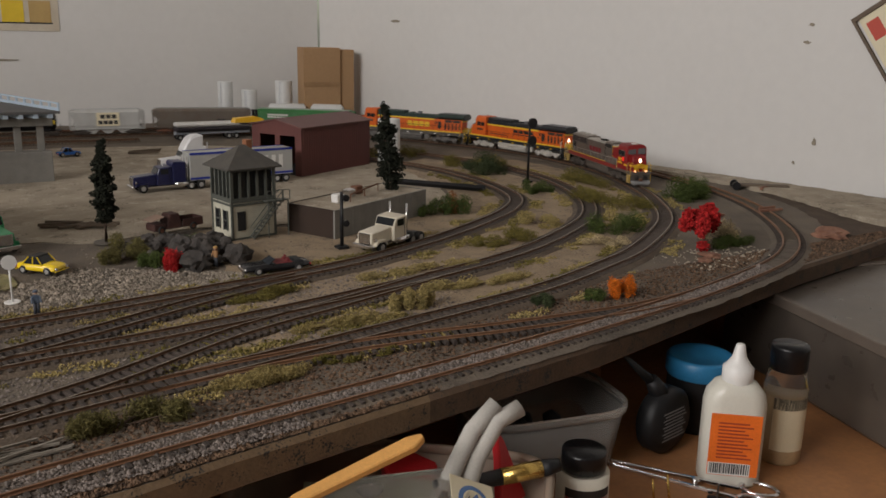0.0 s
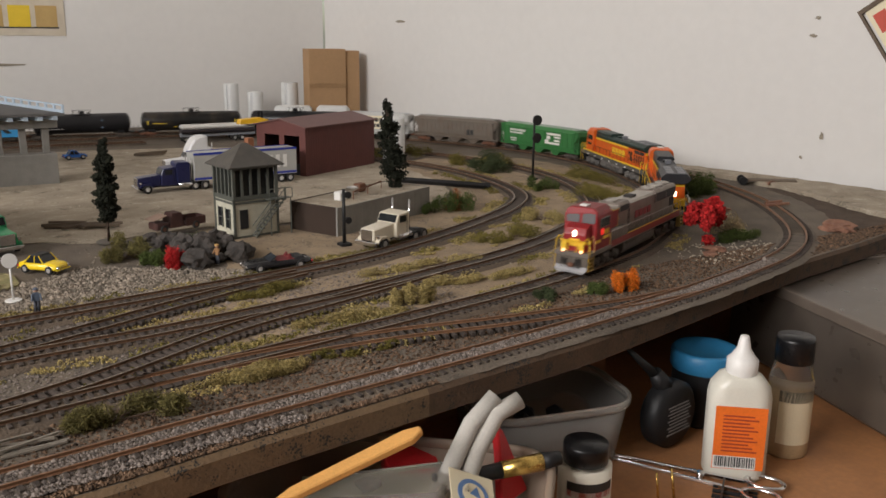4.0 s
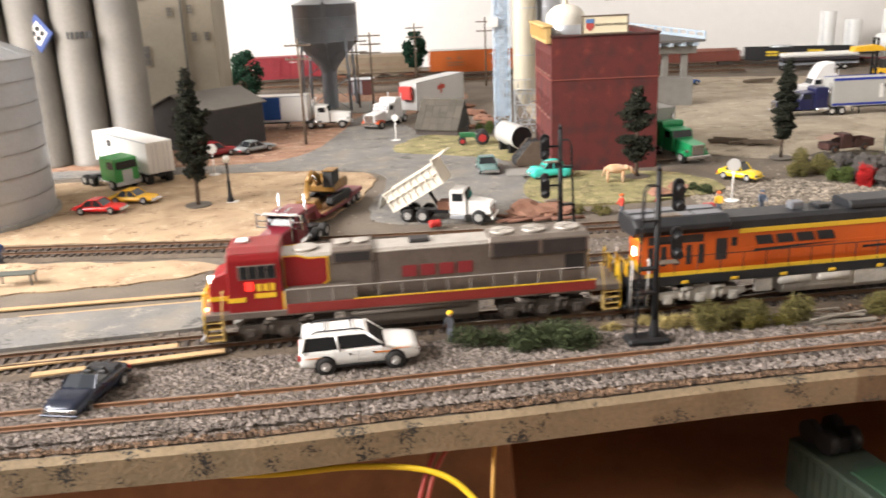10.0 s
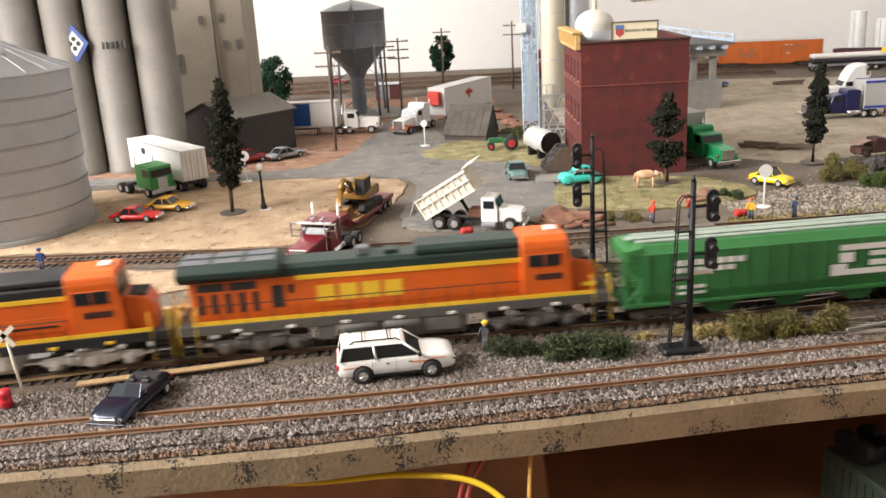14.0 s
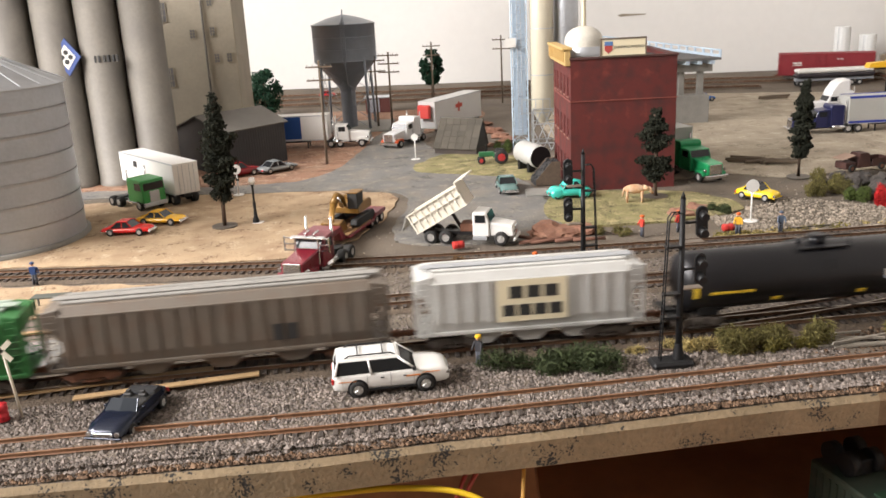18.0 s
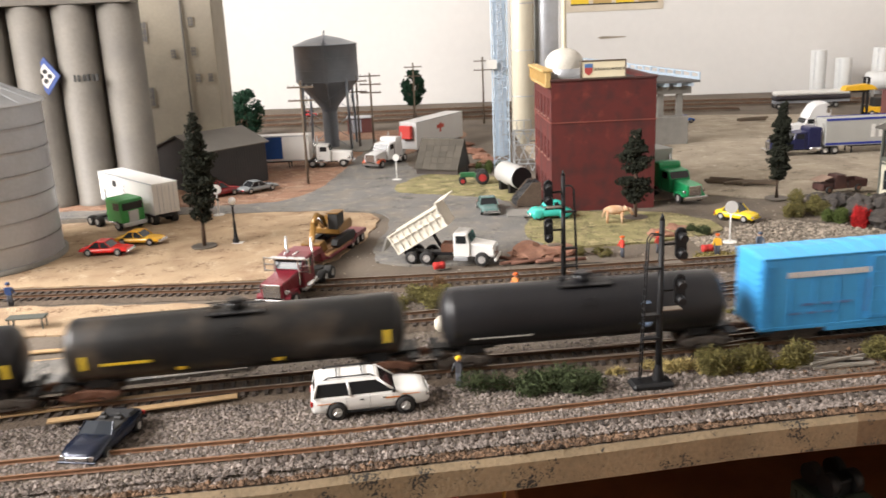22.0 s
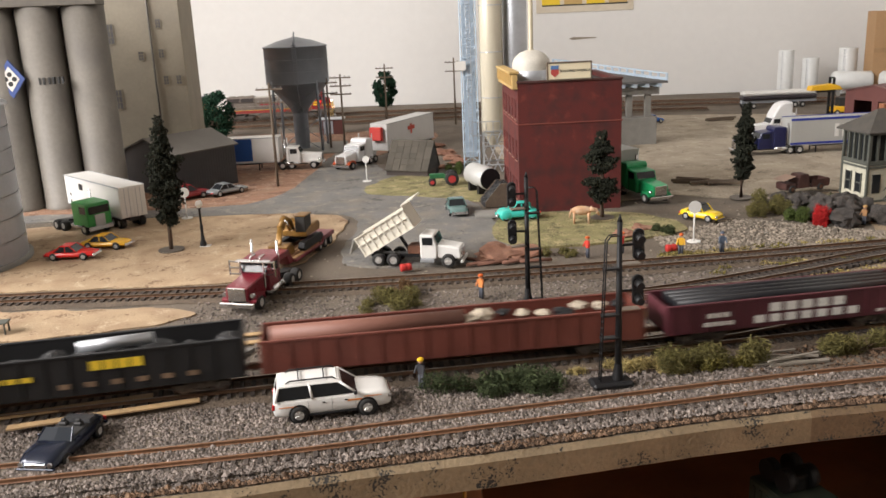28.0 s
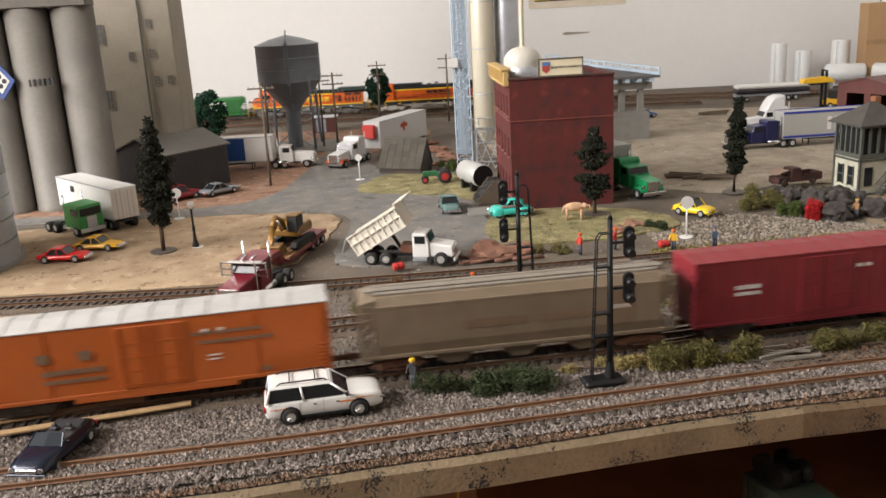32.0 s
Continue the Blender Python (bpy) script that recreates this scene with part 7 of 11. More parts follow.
def plank(x0, y0, x1, y1, w, z, label):
    d = Vector((x1 - x0, y1 - y0, 0))
    m = Matrix.Translation(((x0 + x1) / 2, (y0 + y1) / 2, z)) @ Matrix.Rotation(math.atan2(d.y, d.x), 4, "Z")
    ob = part("crossing_plank", B(-d.length / 2, d.length / 2, -w / 2, w / 2, 0, 0.0012, 0.0002), PLANK)
    ob.matrix_basis = m
    tagged(ob, label, "plank", "grade crossing planks")


plank(-0.245, 0.4365, -0.145, 0.4625, 0.0055, 0.0036, "pale wooden crossing plank beside the main line")
plank(-0.30, 0.4395, -0.175, 0.4715, 0.0060, 0.0036, "pale wooden crossing plank between the rails")
plank(-0.30, 0.530, -0.125, 0.560, 0.0055, 0.0010, "pale wooden plank beside the crossing")
plank(-0.36, 0.541, -0.110, 0.578, 0.0050, 0.0010, "weathered plank beside the crossing")
ASPH2 = tagged(part("crossing_pad", P([(-0.36, 0.462), (-0.15, 0.5075), (-0.13, 0.545), (-0.16, 0.5525), (-0.36, 0.520)], -0.001, 0.0026, "Z"), ASPHALT), "grey crossing pad between the tracks", "road", kind="structure")


# ---- workbench below ----
PLY = mat("brown_plywood", (0.33, 0.145, 0.066), 0.6, var=0.16, scale=9, fine=140, bump=0.1, dirt=(0.12, 0.055, 0.03), amount=0.6)
PLYPALE = mat("pale_worktop", (0.38, 0.175, 0.070), 0.55, var=0.2, scale=12, fine=220, dirt=(0.22, 0.10, 0.05), amount=0.55)
SZ = -0.104
slab("workbench_top", [(0.02, 0.10), (0.36, 0.10), (0.36, 0.80), (0.02, 0.80)], SZ - 0.018, SZ, PLY, "brown plywood workbench top under the layout", "workbench")
slab("workbench_top", [(0.362, 0.10), (1.20, 0.10), (1.20, 0.80), (0.362, 0.80)], SZ - 0.018, SZ, PLYPALE, "pale brown workbench top under the layout", "workbench")
slab("under_panel", [(-0.9, 0.50), (0.72, 0.62), (0.72, 0.64), (-0.9, 0.52)], -0.60, -0.0182, PLY, "brown wooden panel under the layout", "panel")
CLEARP = mat("cloudy_plastic", (0.56, 0.44, 0.34), 0.40, var=0.08, bump=0.05, trans=0.55)
tagged(part("wooden_leg", B(0.905, 0.955, 0.60, 0.66, -0.60, -0.0180, 0.001), PLY), "brown wooden leg under the layout board", "leg")


def rounded(w, d, r, n=6):
    pts = []
    for cx, cy, a0 in ((w - r, d - r, 0), (-w + r, d - r, 90), (-w + r, -d + r, 180), (w - r, -d + r, 270)):
        for k in range(n + 1):
            a = radians(a0 + 90 * k / n)
            pts.append((cx + r * math.cos(a), cy + r * math.sin(a)))
    return pts


def tub(x, y, a, w, d, h, label, mt, z=SZ):
    t = thing("plastic_tub", on(x, y, a, z), label, "plastic tub", "plastic tubs")
    bm = bmesh.new()
    rings = []
    for s, z_ in ((0.86, 0.0), (0.88, 0.001), (0.99, h - 0.006), (0.97, h - 0.006), (0.86, 0.003), (0.84, 0.0025)):
        rings.append([bm.verts.new((px * s, py * s, z_)) for px, py in rounded(w, d, 0.028)])
    n = len(rings[0])
    for p, q in zip(rings, rings[1:]):
        for k in range(n):
            bm.faces.new((p[k], p[(k + 1) % n], q[(k + 1) % n], q[k])).smooth = True
    bm.faces.new(rings[0][::-1])
    bm.faces.new(rings[-1])
    part("shell", bm, mt, t)
    bm = bmesh.new()
    rings = [[bm.verts.new((px * s, py * s, z_)) for px, py in rounded(w, d, 0.028)] for s, z_ in ((0.97, h - 0.0058), (1.025, h - 0.0058), (1.035, h - 0.004), (1.03, h), (1.0, h + 0.0004), (0.98, h - 0.001))]
    for p, q in zip(rings, rings[1:] + rings[:1]):
        for k in range(n):
            bm.faces.new((p[k], p[(k + 1) % n], q[(k + 1) % n], q[k])).smooth = True
    part("rim", bm, mt, t, "rolled rim")
    return t


tub(0.400, 0.446, -41, 0.092, 0.054, 0.058, "cloudy plastic food tub full of clutter", CLEARP)
tub(0.565, 0.520, -12, 0.062, 0.045, 0.052, "clear plastic tub with dark parts inside", mat("clear_plastic", (0.86, 0.83, 0.78), 0.22, var=0.05, bump=0.03, trans=0.80))


def loose(name, bm, mt, m, label, cat):
    ob = part(name, bm, mt)
    ob.matrix_basis = m
    return tagged(ob, label, cat)


loose("emery_board", P([(-0.040, -0.0008), (-0.030, -0.0046), (0.040, -0.0062), (0.048, -0.0022), (0.049, 0.0022), (0.040, 0.0058), (-0.030, 0.0044), (-0.040, 0.0012)], -0.0022, 0.0022, "Z", 0.0008), paint("buff_board", (0.70, 0.36, 0.10), rough=0.8), pose(0.357, 0.416, -0.0150, 0, -11, 3), "long buff sanding board resting across the tub", "sanding board")
for pts in ([(0.415, 0.425, -0.070), (0.427, 0.4245, -0.038), (0.441, 0.4235, -0.012), (0.457, 0.4225, 0.002)], [(0.431, 0.421, -0.062), (0.443, 0.420, -0.028), (0.455, 0.4185, -0.007), (0.470, 0.4165, -0.001)]):
    tagged(part("white_tube", tube(bmesh.new(), pts, 0.0054, 14), paint("soft_wadding", (0.46, 0.44, 0.40), rough=0.9, var=0.1)), "soft white wadding roll standing in the tub", "roll", "white rolls")
br = thing("paint_brush", pose(0.466, 0.415, -0.043, 0, -4, -14), "black handled brush with a brass ferrule", "brush")
part("handle", R((-0.050, 0, 0), (-0.008, 0, 0), 0.0035, 0.0050, seg=12), BLACK, br)
part("ferrule", R((-0.008, 0, 0), (0.018, 0, 0), 0.0052, 0.0056, seg=14), paint("brass", (0.62, 0.42, 0.12), rough=0.25, metal=0.9), br, "brass ferrule")
part("bristle", R((0.018, 0, 0), (0.030, 0, 0), 0.0054, 0.0042, seg=12), BLACK, br)
loose("paper_packet", B(-0.040, 0.040, -0.022, 0.022, -0.001, 0.001), paint("pale_green_paper", (0.50, 0.52, 0.40), rough=0.6), pose(0.385, 0.445, -0.058, 10, 4, -24), "pale green paper packet in the tub", "packet")
BAGFILM = mat("clear_bag_film", (0.86, 0.83, 0.78), 0.22, var=0.03, bump=0.05, trans=0.88)
bag = thing("plastic_bag", pose(0.392, 0.438, -0.046, 6, -6, -30), "crumpled clear plastic bag under the board", "plastic bag")
part("pouch", rock(P([(-0.050, -0.012), (0.030, -0.018), (0.040, 0.0), (0.034, 0.016), (-0.046, 0.012)], -0.004, 0.004, "Z", 0.002), (-0.010, 0.0, 0.001), 0.008, 0.40, 3, 2, 0.6), BAGFILM, bag)
part("seal_strip", B(0.0395, 0.048, -0.012, 0.012, -0.0006, 0.0006, 0.0003), BAGFILM, bag, "flat heat-sealed strip")
card = thing("printed_card", pose(0.430, 0.404, -0.046, 38, 0, 26), "cream card with a round blue emblem", "card")
part("paper", P([(-0.021, 0), (0, -0.021), (0.021, 0), (0, 0.021)], -0.0004, 0.0004, "Z"), PCREAM, card)
part("emblem", R((0, 0, 0.0004), (0, 0, 0.0008), 0.0105, seg=24), PBLUE, card)
part("emblem_center", R((0, 0, 0.0008), (0, 0, 0.0010), 0.0075, seg=24), PCREAM, card)
part("emblem_mark", R((0.002, 0, 0.0010), (0.002, 0, 0.0012), 0.0045, seg=3), PBLUE, card)
loose("red_funnel", P([(-0.014, -0.002), (0.014, -0.002), (0.004, 0.040), (-0.001, 0.046), (-0.004, 0.030)], -0.003, 0.003, "Y", 0.001), paint("toy_red", (0.55, 0.02, 0.025), rough=0.35), pose(0.472, 0.425, -0.068, -18, 0, 20), "red plastic piece in the tub", "plastic piece")
loose("plastic_disc", R((0, 0, 0), (0, 0, 0.008), 0.018, seg=24), paint("toy_red", (0.55, 0.02, 0.025)), pose(0.428, 0.478, -0.062, 20, 8, 0), "red round plastic disc in the tub", "disc")
rng6 = random.Random(6)
for k in range(14):
    bm = R((0, 0, 0), (rng6.uniform(-0.015, 0.02), rng6.uniform(-0.01, 0.01), rng6.uniform(0, 0.008)), rng6.uniform(0.002, 0.005), seg=8)
    loose("loose_part", bm, (BLACK, OLDWOOD, CREAM, TOWERTRIM)[k % 4], pose(0.350 + rng6.random() * 0.10, 0.435 + rng6.random() * 0.045, SZ + 0.018 + rng6.random() * 0.015), "small loose model part lying in the tub", "model part")
for k in range(12):
    bm = rock(bmesh.new(), (0, 0, 0), rng6.uniform(0.005, 0.011), 0.8, k, 1, 0.5)
    loose("dark_part", bm, (BLACK, DARKSIDE)[k % 2], pose(0.535 + rng6.random() * 0.06, 0.50 + rng6.random() * 0.04, SZ + 0.012 + rng6.random() * 0.02), "dark scrap part lying in the clear tub", "model part")


LIDBLACK = mat("glossy_black_lid", (0.007, 0.007, 0.008), 0.3, var=0.1, spec=0.4)


def jar(x, y, r, h, fill, label, lid=LIDBLACK, lab=None, z=SZ, fill_h=0.75):
    t = thing("glass_jar", on(x, y, 205, z), label, "jar", "jars")
    g = paint("jar_glass", (0.95, 0.95, 0.93), rough=0.05, trans=0.97, var=0.01, bump=0.0)
    part("glass", lathe(bmesh.new(), [(r * 0.99, h * fill_h * 0.8), (r, h * 0.64), (r * 0.86, h * 0.75), (r * 0.80, h * 0.79)], 32), g, t)
    part("paint_fill", lathe(bmesh.new(), [(0, 0), (r * 0.95, 0), (r, 0.002), (r, h * fill_h * 0.8), (0, h * fill_h * 0.8)], 32), fill, t)
    part("lid", lathe(bmesh.new(), [(r * 0.82, h * 0.79), (r * 0.85, h * 0.795), (r * 0.85, h * 0.975), (r * 0.82, h), (0, h)], 32), lid, t, "screw lid")
    if lab:
        for c, z0, z1 in lab:
            bm = bmesh.new()
            n = 14
            for k in range(n):
                a, b = -0.25 + k * 1.9 / n, -0.25 + (k + 1) * 1.9 / n
                v = [bm.verts.new((1.012 * r * math.cos(q), 1.012 * r * math.sin(q), zz)) for q, zz in ((a, z0), (b, z0), (b, z1), (a, z1))]
                bm.faces.new(v).smooth = True
            part("label", bm, c, t)


WHITEPAINT = mat("white_paint_fill", (0.66, 0.62, 0.52), 0.4, var=0.04)
jar(0.526, 0.420, 0.0172, 0.061, WHITEPAINT, "small glass jar of white paint with a black lid", lab=((PWHITE, 0.008, 0.034), (PBLACK, 0.034, 0.040), (mat("label_red", (0.5, 0.04, 0.03), 0.5), 0.030, 0.034)), fill_h=0.95)
jar(0.733, 0.426, 0.0165, 0.094, mat("tan_fill", (0.45, 0.32, 0.18), 0.6), "glass bottle of tan grit with a black lid", lab=((PCREAM, 0.012, 0.055), (PBLACK, 0.046, 0.055)), fill_h=0.72)


def glue_bottle():
    t = thing("glue_bottle", on(0.670, 0.422, -40, SZ), "white glue bottle with an orange label", "bottle")
    w, d = 0.0222, 0.0145
    bm = bmesh.new()
    rings = []
    for s, z_ in ((0.92, 0.0), (1.0, 0.003), (1.0, 0.062), (0.93, 0.070), (0.70, 0.0765), (0.50, 0.079)):
        rings.append([bm.verts.new((px * s, py * (s if s > 0.8 else s * 1.25), z_)) for px, py in rounded(w, d, 0.012)])
    for p, q in zip(rings, rings[1:]):
        for k in range(len(p)):
            bm.faces.new((p[k], p[(k + 1) % len(p)], q[(k + 1) % len(p)], q[k])).smooth = True
    bm.faces.new(rings[0][::-1])
    bm.faces.new(rings[-1])
    part("body", bm, mat("milky_plastic", (0.66, 0.64, 0.56), 0.35, var=0.04), t, "milky plastic body")
    part("cap", lathe(bmesh.new(), [(0.0105, 0.078), (0.0110, 0.080), (0.0110, 0.0890), (0.0085, 0.0915), (0.0050, 0.097), (0.0034, 0.105), (0.0028, 0.1065), (0, 0.1065)], 28), WHITE, t, "white nozzle cap")
    part("label", B(-w * 0.80, w * 0.80, -d - 0.0006, -d - 0.0001, 0.010, 0.058), mat("label_orange", (0.78, 0.16, 0.02), 0.45), t, "orange label")
    bm = bmesh.new()
    for k in range(11):
        box(bm, -w * 0.55, w * 0.55 - (k % 3) * 0.003, -d - 0.0009, -d - 0.0006, 0.0235 + k * 0.0027, 0.0246 + k * 0.0027)
    part("label_text_bar", bm, mat("label_dark_red", (0.35, 0.05, 0.02), 0.5), t)
    part("barcode_panel", B(-w * 0.78, w * 0.55, -d - 0.0009, -d - 0.0006, 0.0105, 0.0200), PWHITE, t)
    r2 = random.Random(3)
    u = -w * 0.72
    while u < w * 0.5:
        ww = r2.choice((0.0004, 0.0007, 0.0010))
        part("barcode_bar", B(u, u + ww, -d - 0.0011, -d - 0.0009, 0.0118, 0.0196), PBLACK, t)
        u += ww + r2.choice((0.0005, 0.0008))


glue_bottle()


def black_bottle():
    t = thing("oil_bottle", on(0.660, 0.480, 10, SZ), "flat black bottle with a long spout", "bottle")
    part("body", lathe(bmesh.new(), [(0, -0.010), (0.022, -0.010), (0.027, -0.006), (0.027, 0.006), (0.022, 0.010), (0, 0.010)], 32, "Y", (0, 0, 0.027)), BLACK, t)
    part("neck", R((-0.004, 0, 0.046), (-0.0150, 0.004, 0.063), 0.0090, 0.0052, seg=16), BLACK, t)
    part("spout", R((-0.0140, 0.0035, 0.060), (-0.0365, 0.0160, 0.0845), 0.0042, 0.0016, seg=12), BLACK, t, "thin dispensing spout")
    bm = bmesh.new()
    for k in range(9):
        box(bm, -0.014 + (k % 2) * 0.002, 0.016 - (k % 3) * 0.002, -0.0104, -0.0101, 0.014 + k * 0.0028, 0.0150 + k * 0.0028)
    part("label_text_bar", bm, paint("grey_print", (0.25, 0.25, 0.25)), t)


black_bottle()


def blue_lid_jar():
    t = thing("putty_tub", on(0.722, 0.502, 0, SZ), "dark tub with a bright blue lid and yellow mark", "tub")
    part("body", lathe(bmesh.new(), [(0, 0), (0.025, 0), (0.026, 0.003), (0.026, 0.050)], 36), BLACK, t)
    part("lid", lathe(bmesh.new(), [(0.0270, 0.046), (0.0280, 0.048), (0.0280, 0.060), (0.0260, 0.0625), (0.0240, 0.0605), (0, 0.0605)], 40), paint("lid_blue", (0.03, 0.20, 0.40), rough=0.4), t, "bright blue lid")
    part("label", B(-0.004, 0.018, -0.0268, -0.0200, 0.028, 0.042), PYELLOW, t)


blue_lid_jar()


def scissors():
    t = thing("hemostat_scissors", pose(0.640, 0.425, SZ + 0.003, 0, 0, -58), "chrome locking scissors lying on the bench", "scissors")
    for s in (-1, 1):
        part("blade", P([(-0.066, s * 0.0005), (0.0, s * 0.0026), (0.030, s * 0.004), (0.030, s * 0.0065), (0.0, s * 0.0052), (-0.066, s * 0.0016)], -0.0012 + 0.0012 * s, 0.0012 + 0.0012 * s, "Z", 0.0003), CHROME, t)
        ring = []
        for k in range(19):
            a = 2 * math.pi * k / 18
            ring.append((0.043 + 0.0130 * math.cos(a), s * 0.0105 + 0.0088 * math.sin(a), 0.001))
        part("finger_ring", tube(bmesh.new(), ring, 0.0018, 8), CHROME, t)
    part("pivot", R((0, 0, -0.002), (0, 0, 0.004), 0.0028, seg=12), CHROME, t)


scissors()
for k in range(2):
    tagged(part("brass_pin", R((0.592 + k * 0.012, 0.418 - k * 0.003, SZ), (0.590 + k * 0.014, 0.4195, SZ + 0.022), 0.0011, 0.0007, seg=8), paint("brass", (0.62, 0.42, 0.12))), "thin brass pin standing on the bench", "pin", "brass pins")


def track_piece():
    t = thing("spare_track", pose(0.612, 0.372, SZ, 0, 0, 38), "spare piece of black flexible track on the bench", "track piece")
    for k in range(14):
        part("sleeper", B(-0.050 + k * 0.0075, -0.0472 + k * 0.0075, -0.015, 0.015, 0.0, 0.0022, 0.0003), BLACK, t)
    for s in (-1, 1):
        part("rail", B(-0.055, 0.058, s * 0.00825 - 0.0006, s * 0.00825 + 0.0006, 0.0023, 0.0048), paint("dark_rail", (0.09, 0.085, 0.08), rough=0.3, metal=0.7), t)


track_piece()


def toy_locomotive():
    t = thing("broken_locomotive", pose(0.213, 0.440, SZ, 0, 0, -72), "dark green camouflaged model locomotive shell standing on the bench", "model locomotive")
    g = paint("olive_camo", (0.032, 0.048, 0.034), rough=0.55, var=0.25, scale=30, dirt=(0.09, 0.085, 0.06), amount=0.6)
    part("body", B(-0.045, 0.085, -0.0165, 0.0165, 0.0, 0.034, 0.0012), g, t)
    for k in range(20):
        for s in (-1, 1):
            part("side_rib", B(-0.040 + k * 0.006, -0.038 + k * 0.006, min(s * 0.0165, s * 0.0172), max(s * 0.0165, s * 0.0172), 0.004, 0.030), g, t)
    part("roof_panel", B(0.0, 0.060, -0.010, 0.010, 0.034, 0.0355, 0.0004), paint("dull_green", (0.022, 0.060, 0.030), rough=0.6), t, "green roof panel")
    for x, y in ((-0.036, -0.008), (-0.036, 0.008), (-0.022, -0.008), (-0.022, 0.008)):
        part("wheel", R((x, y - 0.003, 0.041), (x, y + 0.003, 0.041), 0.0072, seg=18), BLACK, t)
    part("gear_tower", B(-0.036, -0.018, -0.006, 0.006, 0.034, 0.044, 0.0008), BLACK, t)
    part("brass_gear", R((-0.020, 0.0105, 0.040), (-0.020, 0.0120, 0.040), 0.004, seg=14), paint("brass", (0.62, 0.42, 0.12)), t)


toy_locomotive()


def cable(name, pts, r, c, label):
    ss, xs, ys, tot = spline([(p[0], p[1], p[2]) for p in pts], 0.01)
    n = len(pts)
    fine_pts = []
    P3 = [Vector(p) for p in pts]
    for i in range(n - 1):
        g = lambda k: P3[min(max(k, 0), n - 1)]
        p0, p1, p2, p3 = g(i - 1), g(i), g(i + 1), g(i + 2)
        for k in range(10):
            q = k / 10
            fine_pts.append(0.5 * (2 * p1 + (p2 - p0) * q + (2 * p0 - 5 * p1 + 4 * p2 - p3) * q * q + (3 * p1 - p0 - 3 * p2 + p3) * q ** 3))
    fine_pts.append(P3[-1])
    tagged(part(name, tube(bmesh.new(), fine_pts, r, 8), paint(name + "_%.2f" % c[1], c, rough=0.45, var=0.05)), label, "cable", "hanging wires")


cable("yellow_cable", [(-0.20, 0.40, -0.034), (-0.115, 0.386, -0.030), (-0.06, 0.385, -0.026), (-0.022, 0.380, -0.028), (0.0, 0.370, -0.043), (0.018, 0.355, -0.066), (0.03, 0.33, -0.11)], 0.0016, (0.75, 0.50, 0.02), "yellow insulated cable hanging below the board")
cable("red_wire", [(-0.022, 0.40, -0.022), (-0.030, 0.385, -0.036), (-0.034, 0.375, -0.060), (-0.030, 0.36, -0.11)], 0.0012, (0.40, 0.05, 0.04), "red wire hanging below the board")
cable("red_wire", [(-0.016, 0.40, -0.022), (-0.026, 0.386, -0.036), (-0.029, 0.376, -0.060), (-0.024, 0.36, -0.11)], 0.0012, (0.40, 0.06, 0.04), "dull red wire hanging below the board")
cable("orange_wire", [(0.006, 0.40, -0.022), (0.004, 0.385, -0.040), (0.003, 0.37, -0.070), (0.002, 0.36, -0.12)], 0.0011, (0.60, 0.32, 0.06), "orange wire hanging below the board")


def storage_case():
    t = thing("storage_case", on(0.935, 0.330, -16, SZ), "smoky brown plastic case with a thin wooden board on top", "storage case")
    g = mat("smoky_plastic", (0.085, 0.070, 0.058), 0.3, var=0.2, scale=8, fine=60, bump=0.05, dirt=(0.16, 0.13, 0.10), amount=0.5)
    part("body", B(-0.13, 0.30, -0.02, 0.26, 0.0, 0.0840, 0.004), g, t)
    part("lid_board", P([(0.03, -0.012), (0.29, -0.010), (0.29, 0.245), (0.10, 0.20)], 0.0862, 0.0892, "Z", 0.0006), PLYPALE, t, "thin plywood board on top")
    rim = paint("smoky_rim", (0.13, 0.105, 0.085), rough=0.35)
    for x0, x1, y0, y1 in ((-0.134, 0.304, -0.024, -0.016), (-0.134, 0.304, 0.256, 0.264), (-0.134, -0.126, -0.0155, 0.2555), (0.296, 0.304, -0.0155, 0.2555)):
        part("rim_bar", B(x0, x1, y0, y1, 0.076, 0.0860, 0.0008), rim, t)
    for k in range(3):
        part("corner_post", B(-0.1335 + k * 0.14, -0.1255 + k * 0.14, -0.0235, -0.0205, 0.001, 0.0755, 0.0008), rim, t)


storage_case()


# ---- rocks and planting ----
ROCKGREY = mat("grey_rock", (0.046, 0.040, 0.036), 0.9, var=0.45, scale=60, fine=400, bump=0.8, dirt=(0.12, 0.10, 0.085), amount=0.6)
ROCKRED = mat("red_rock", (0.24, 0.115, 0.075), 0.9, var=0.3, scale=60, fine=400, bump=0.6, dirt=(0.34, 0.2, 0.13), amount=0.6)


def boulder(x, y, r, squash, seed, mt, label, z=0.0):
    bm = rock(bmesh.new(), (0, 0, r * squash * 0.55), r, squash, seed, 3, 0.55)
    for f in bm.faces:
        f.smooth = False
    ob = part("boulder", bm, mt)
    ob.matrix_basis = on(x, y, seed * 37, z)
    tagged(ob, label, "rock", "rocks beside the signal tower" if mt is ROCKGREY else "red rocks")


for k, (x, y, r, s) in enumerate(((0.385, 0.803, 0.013, 0.75), (0.402, 0.812, 0.010, 0.7), (0.428, 0.812, 0.0135, 0.8), (0.378, 0.832, 0.013, 0.9), (0.358, 0.850, 0.009, 0.7), (0.404, 0.838, 0.014, 1.0), (0.425, 0.845, 0.012, 0.9), (0.390, 0.862, 0.013, 0.9), (0.365, 0.878, 0.010, 0.8), (0.412, 0.872, 0.012, 0.9), (0.345, 0.905, 0.008, 0.6), (0.385, 0.900, 0.012, 0.7), (0.428, 0.890, 0.010, 0.8), (0.370, 0.920, 0.010, 0.6), (0.440, 0.826, 0.008, 0.8))):
    boulder(x, y, r, s, k + 1, ROCKGREY, "rough grey boulder in the rock pile")
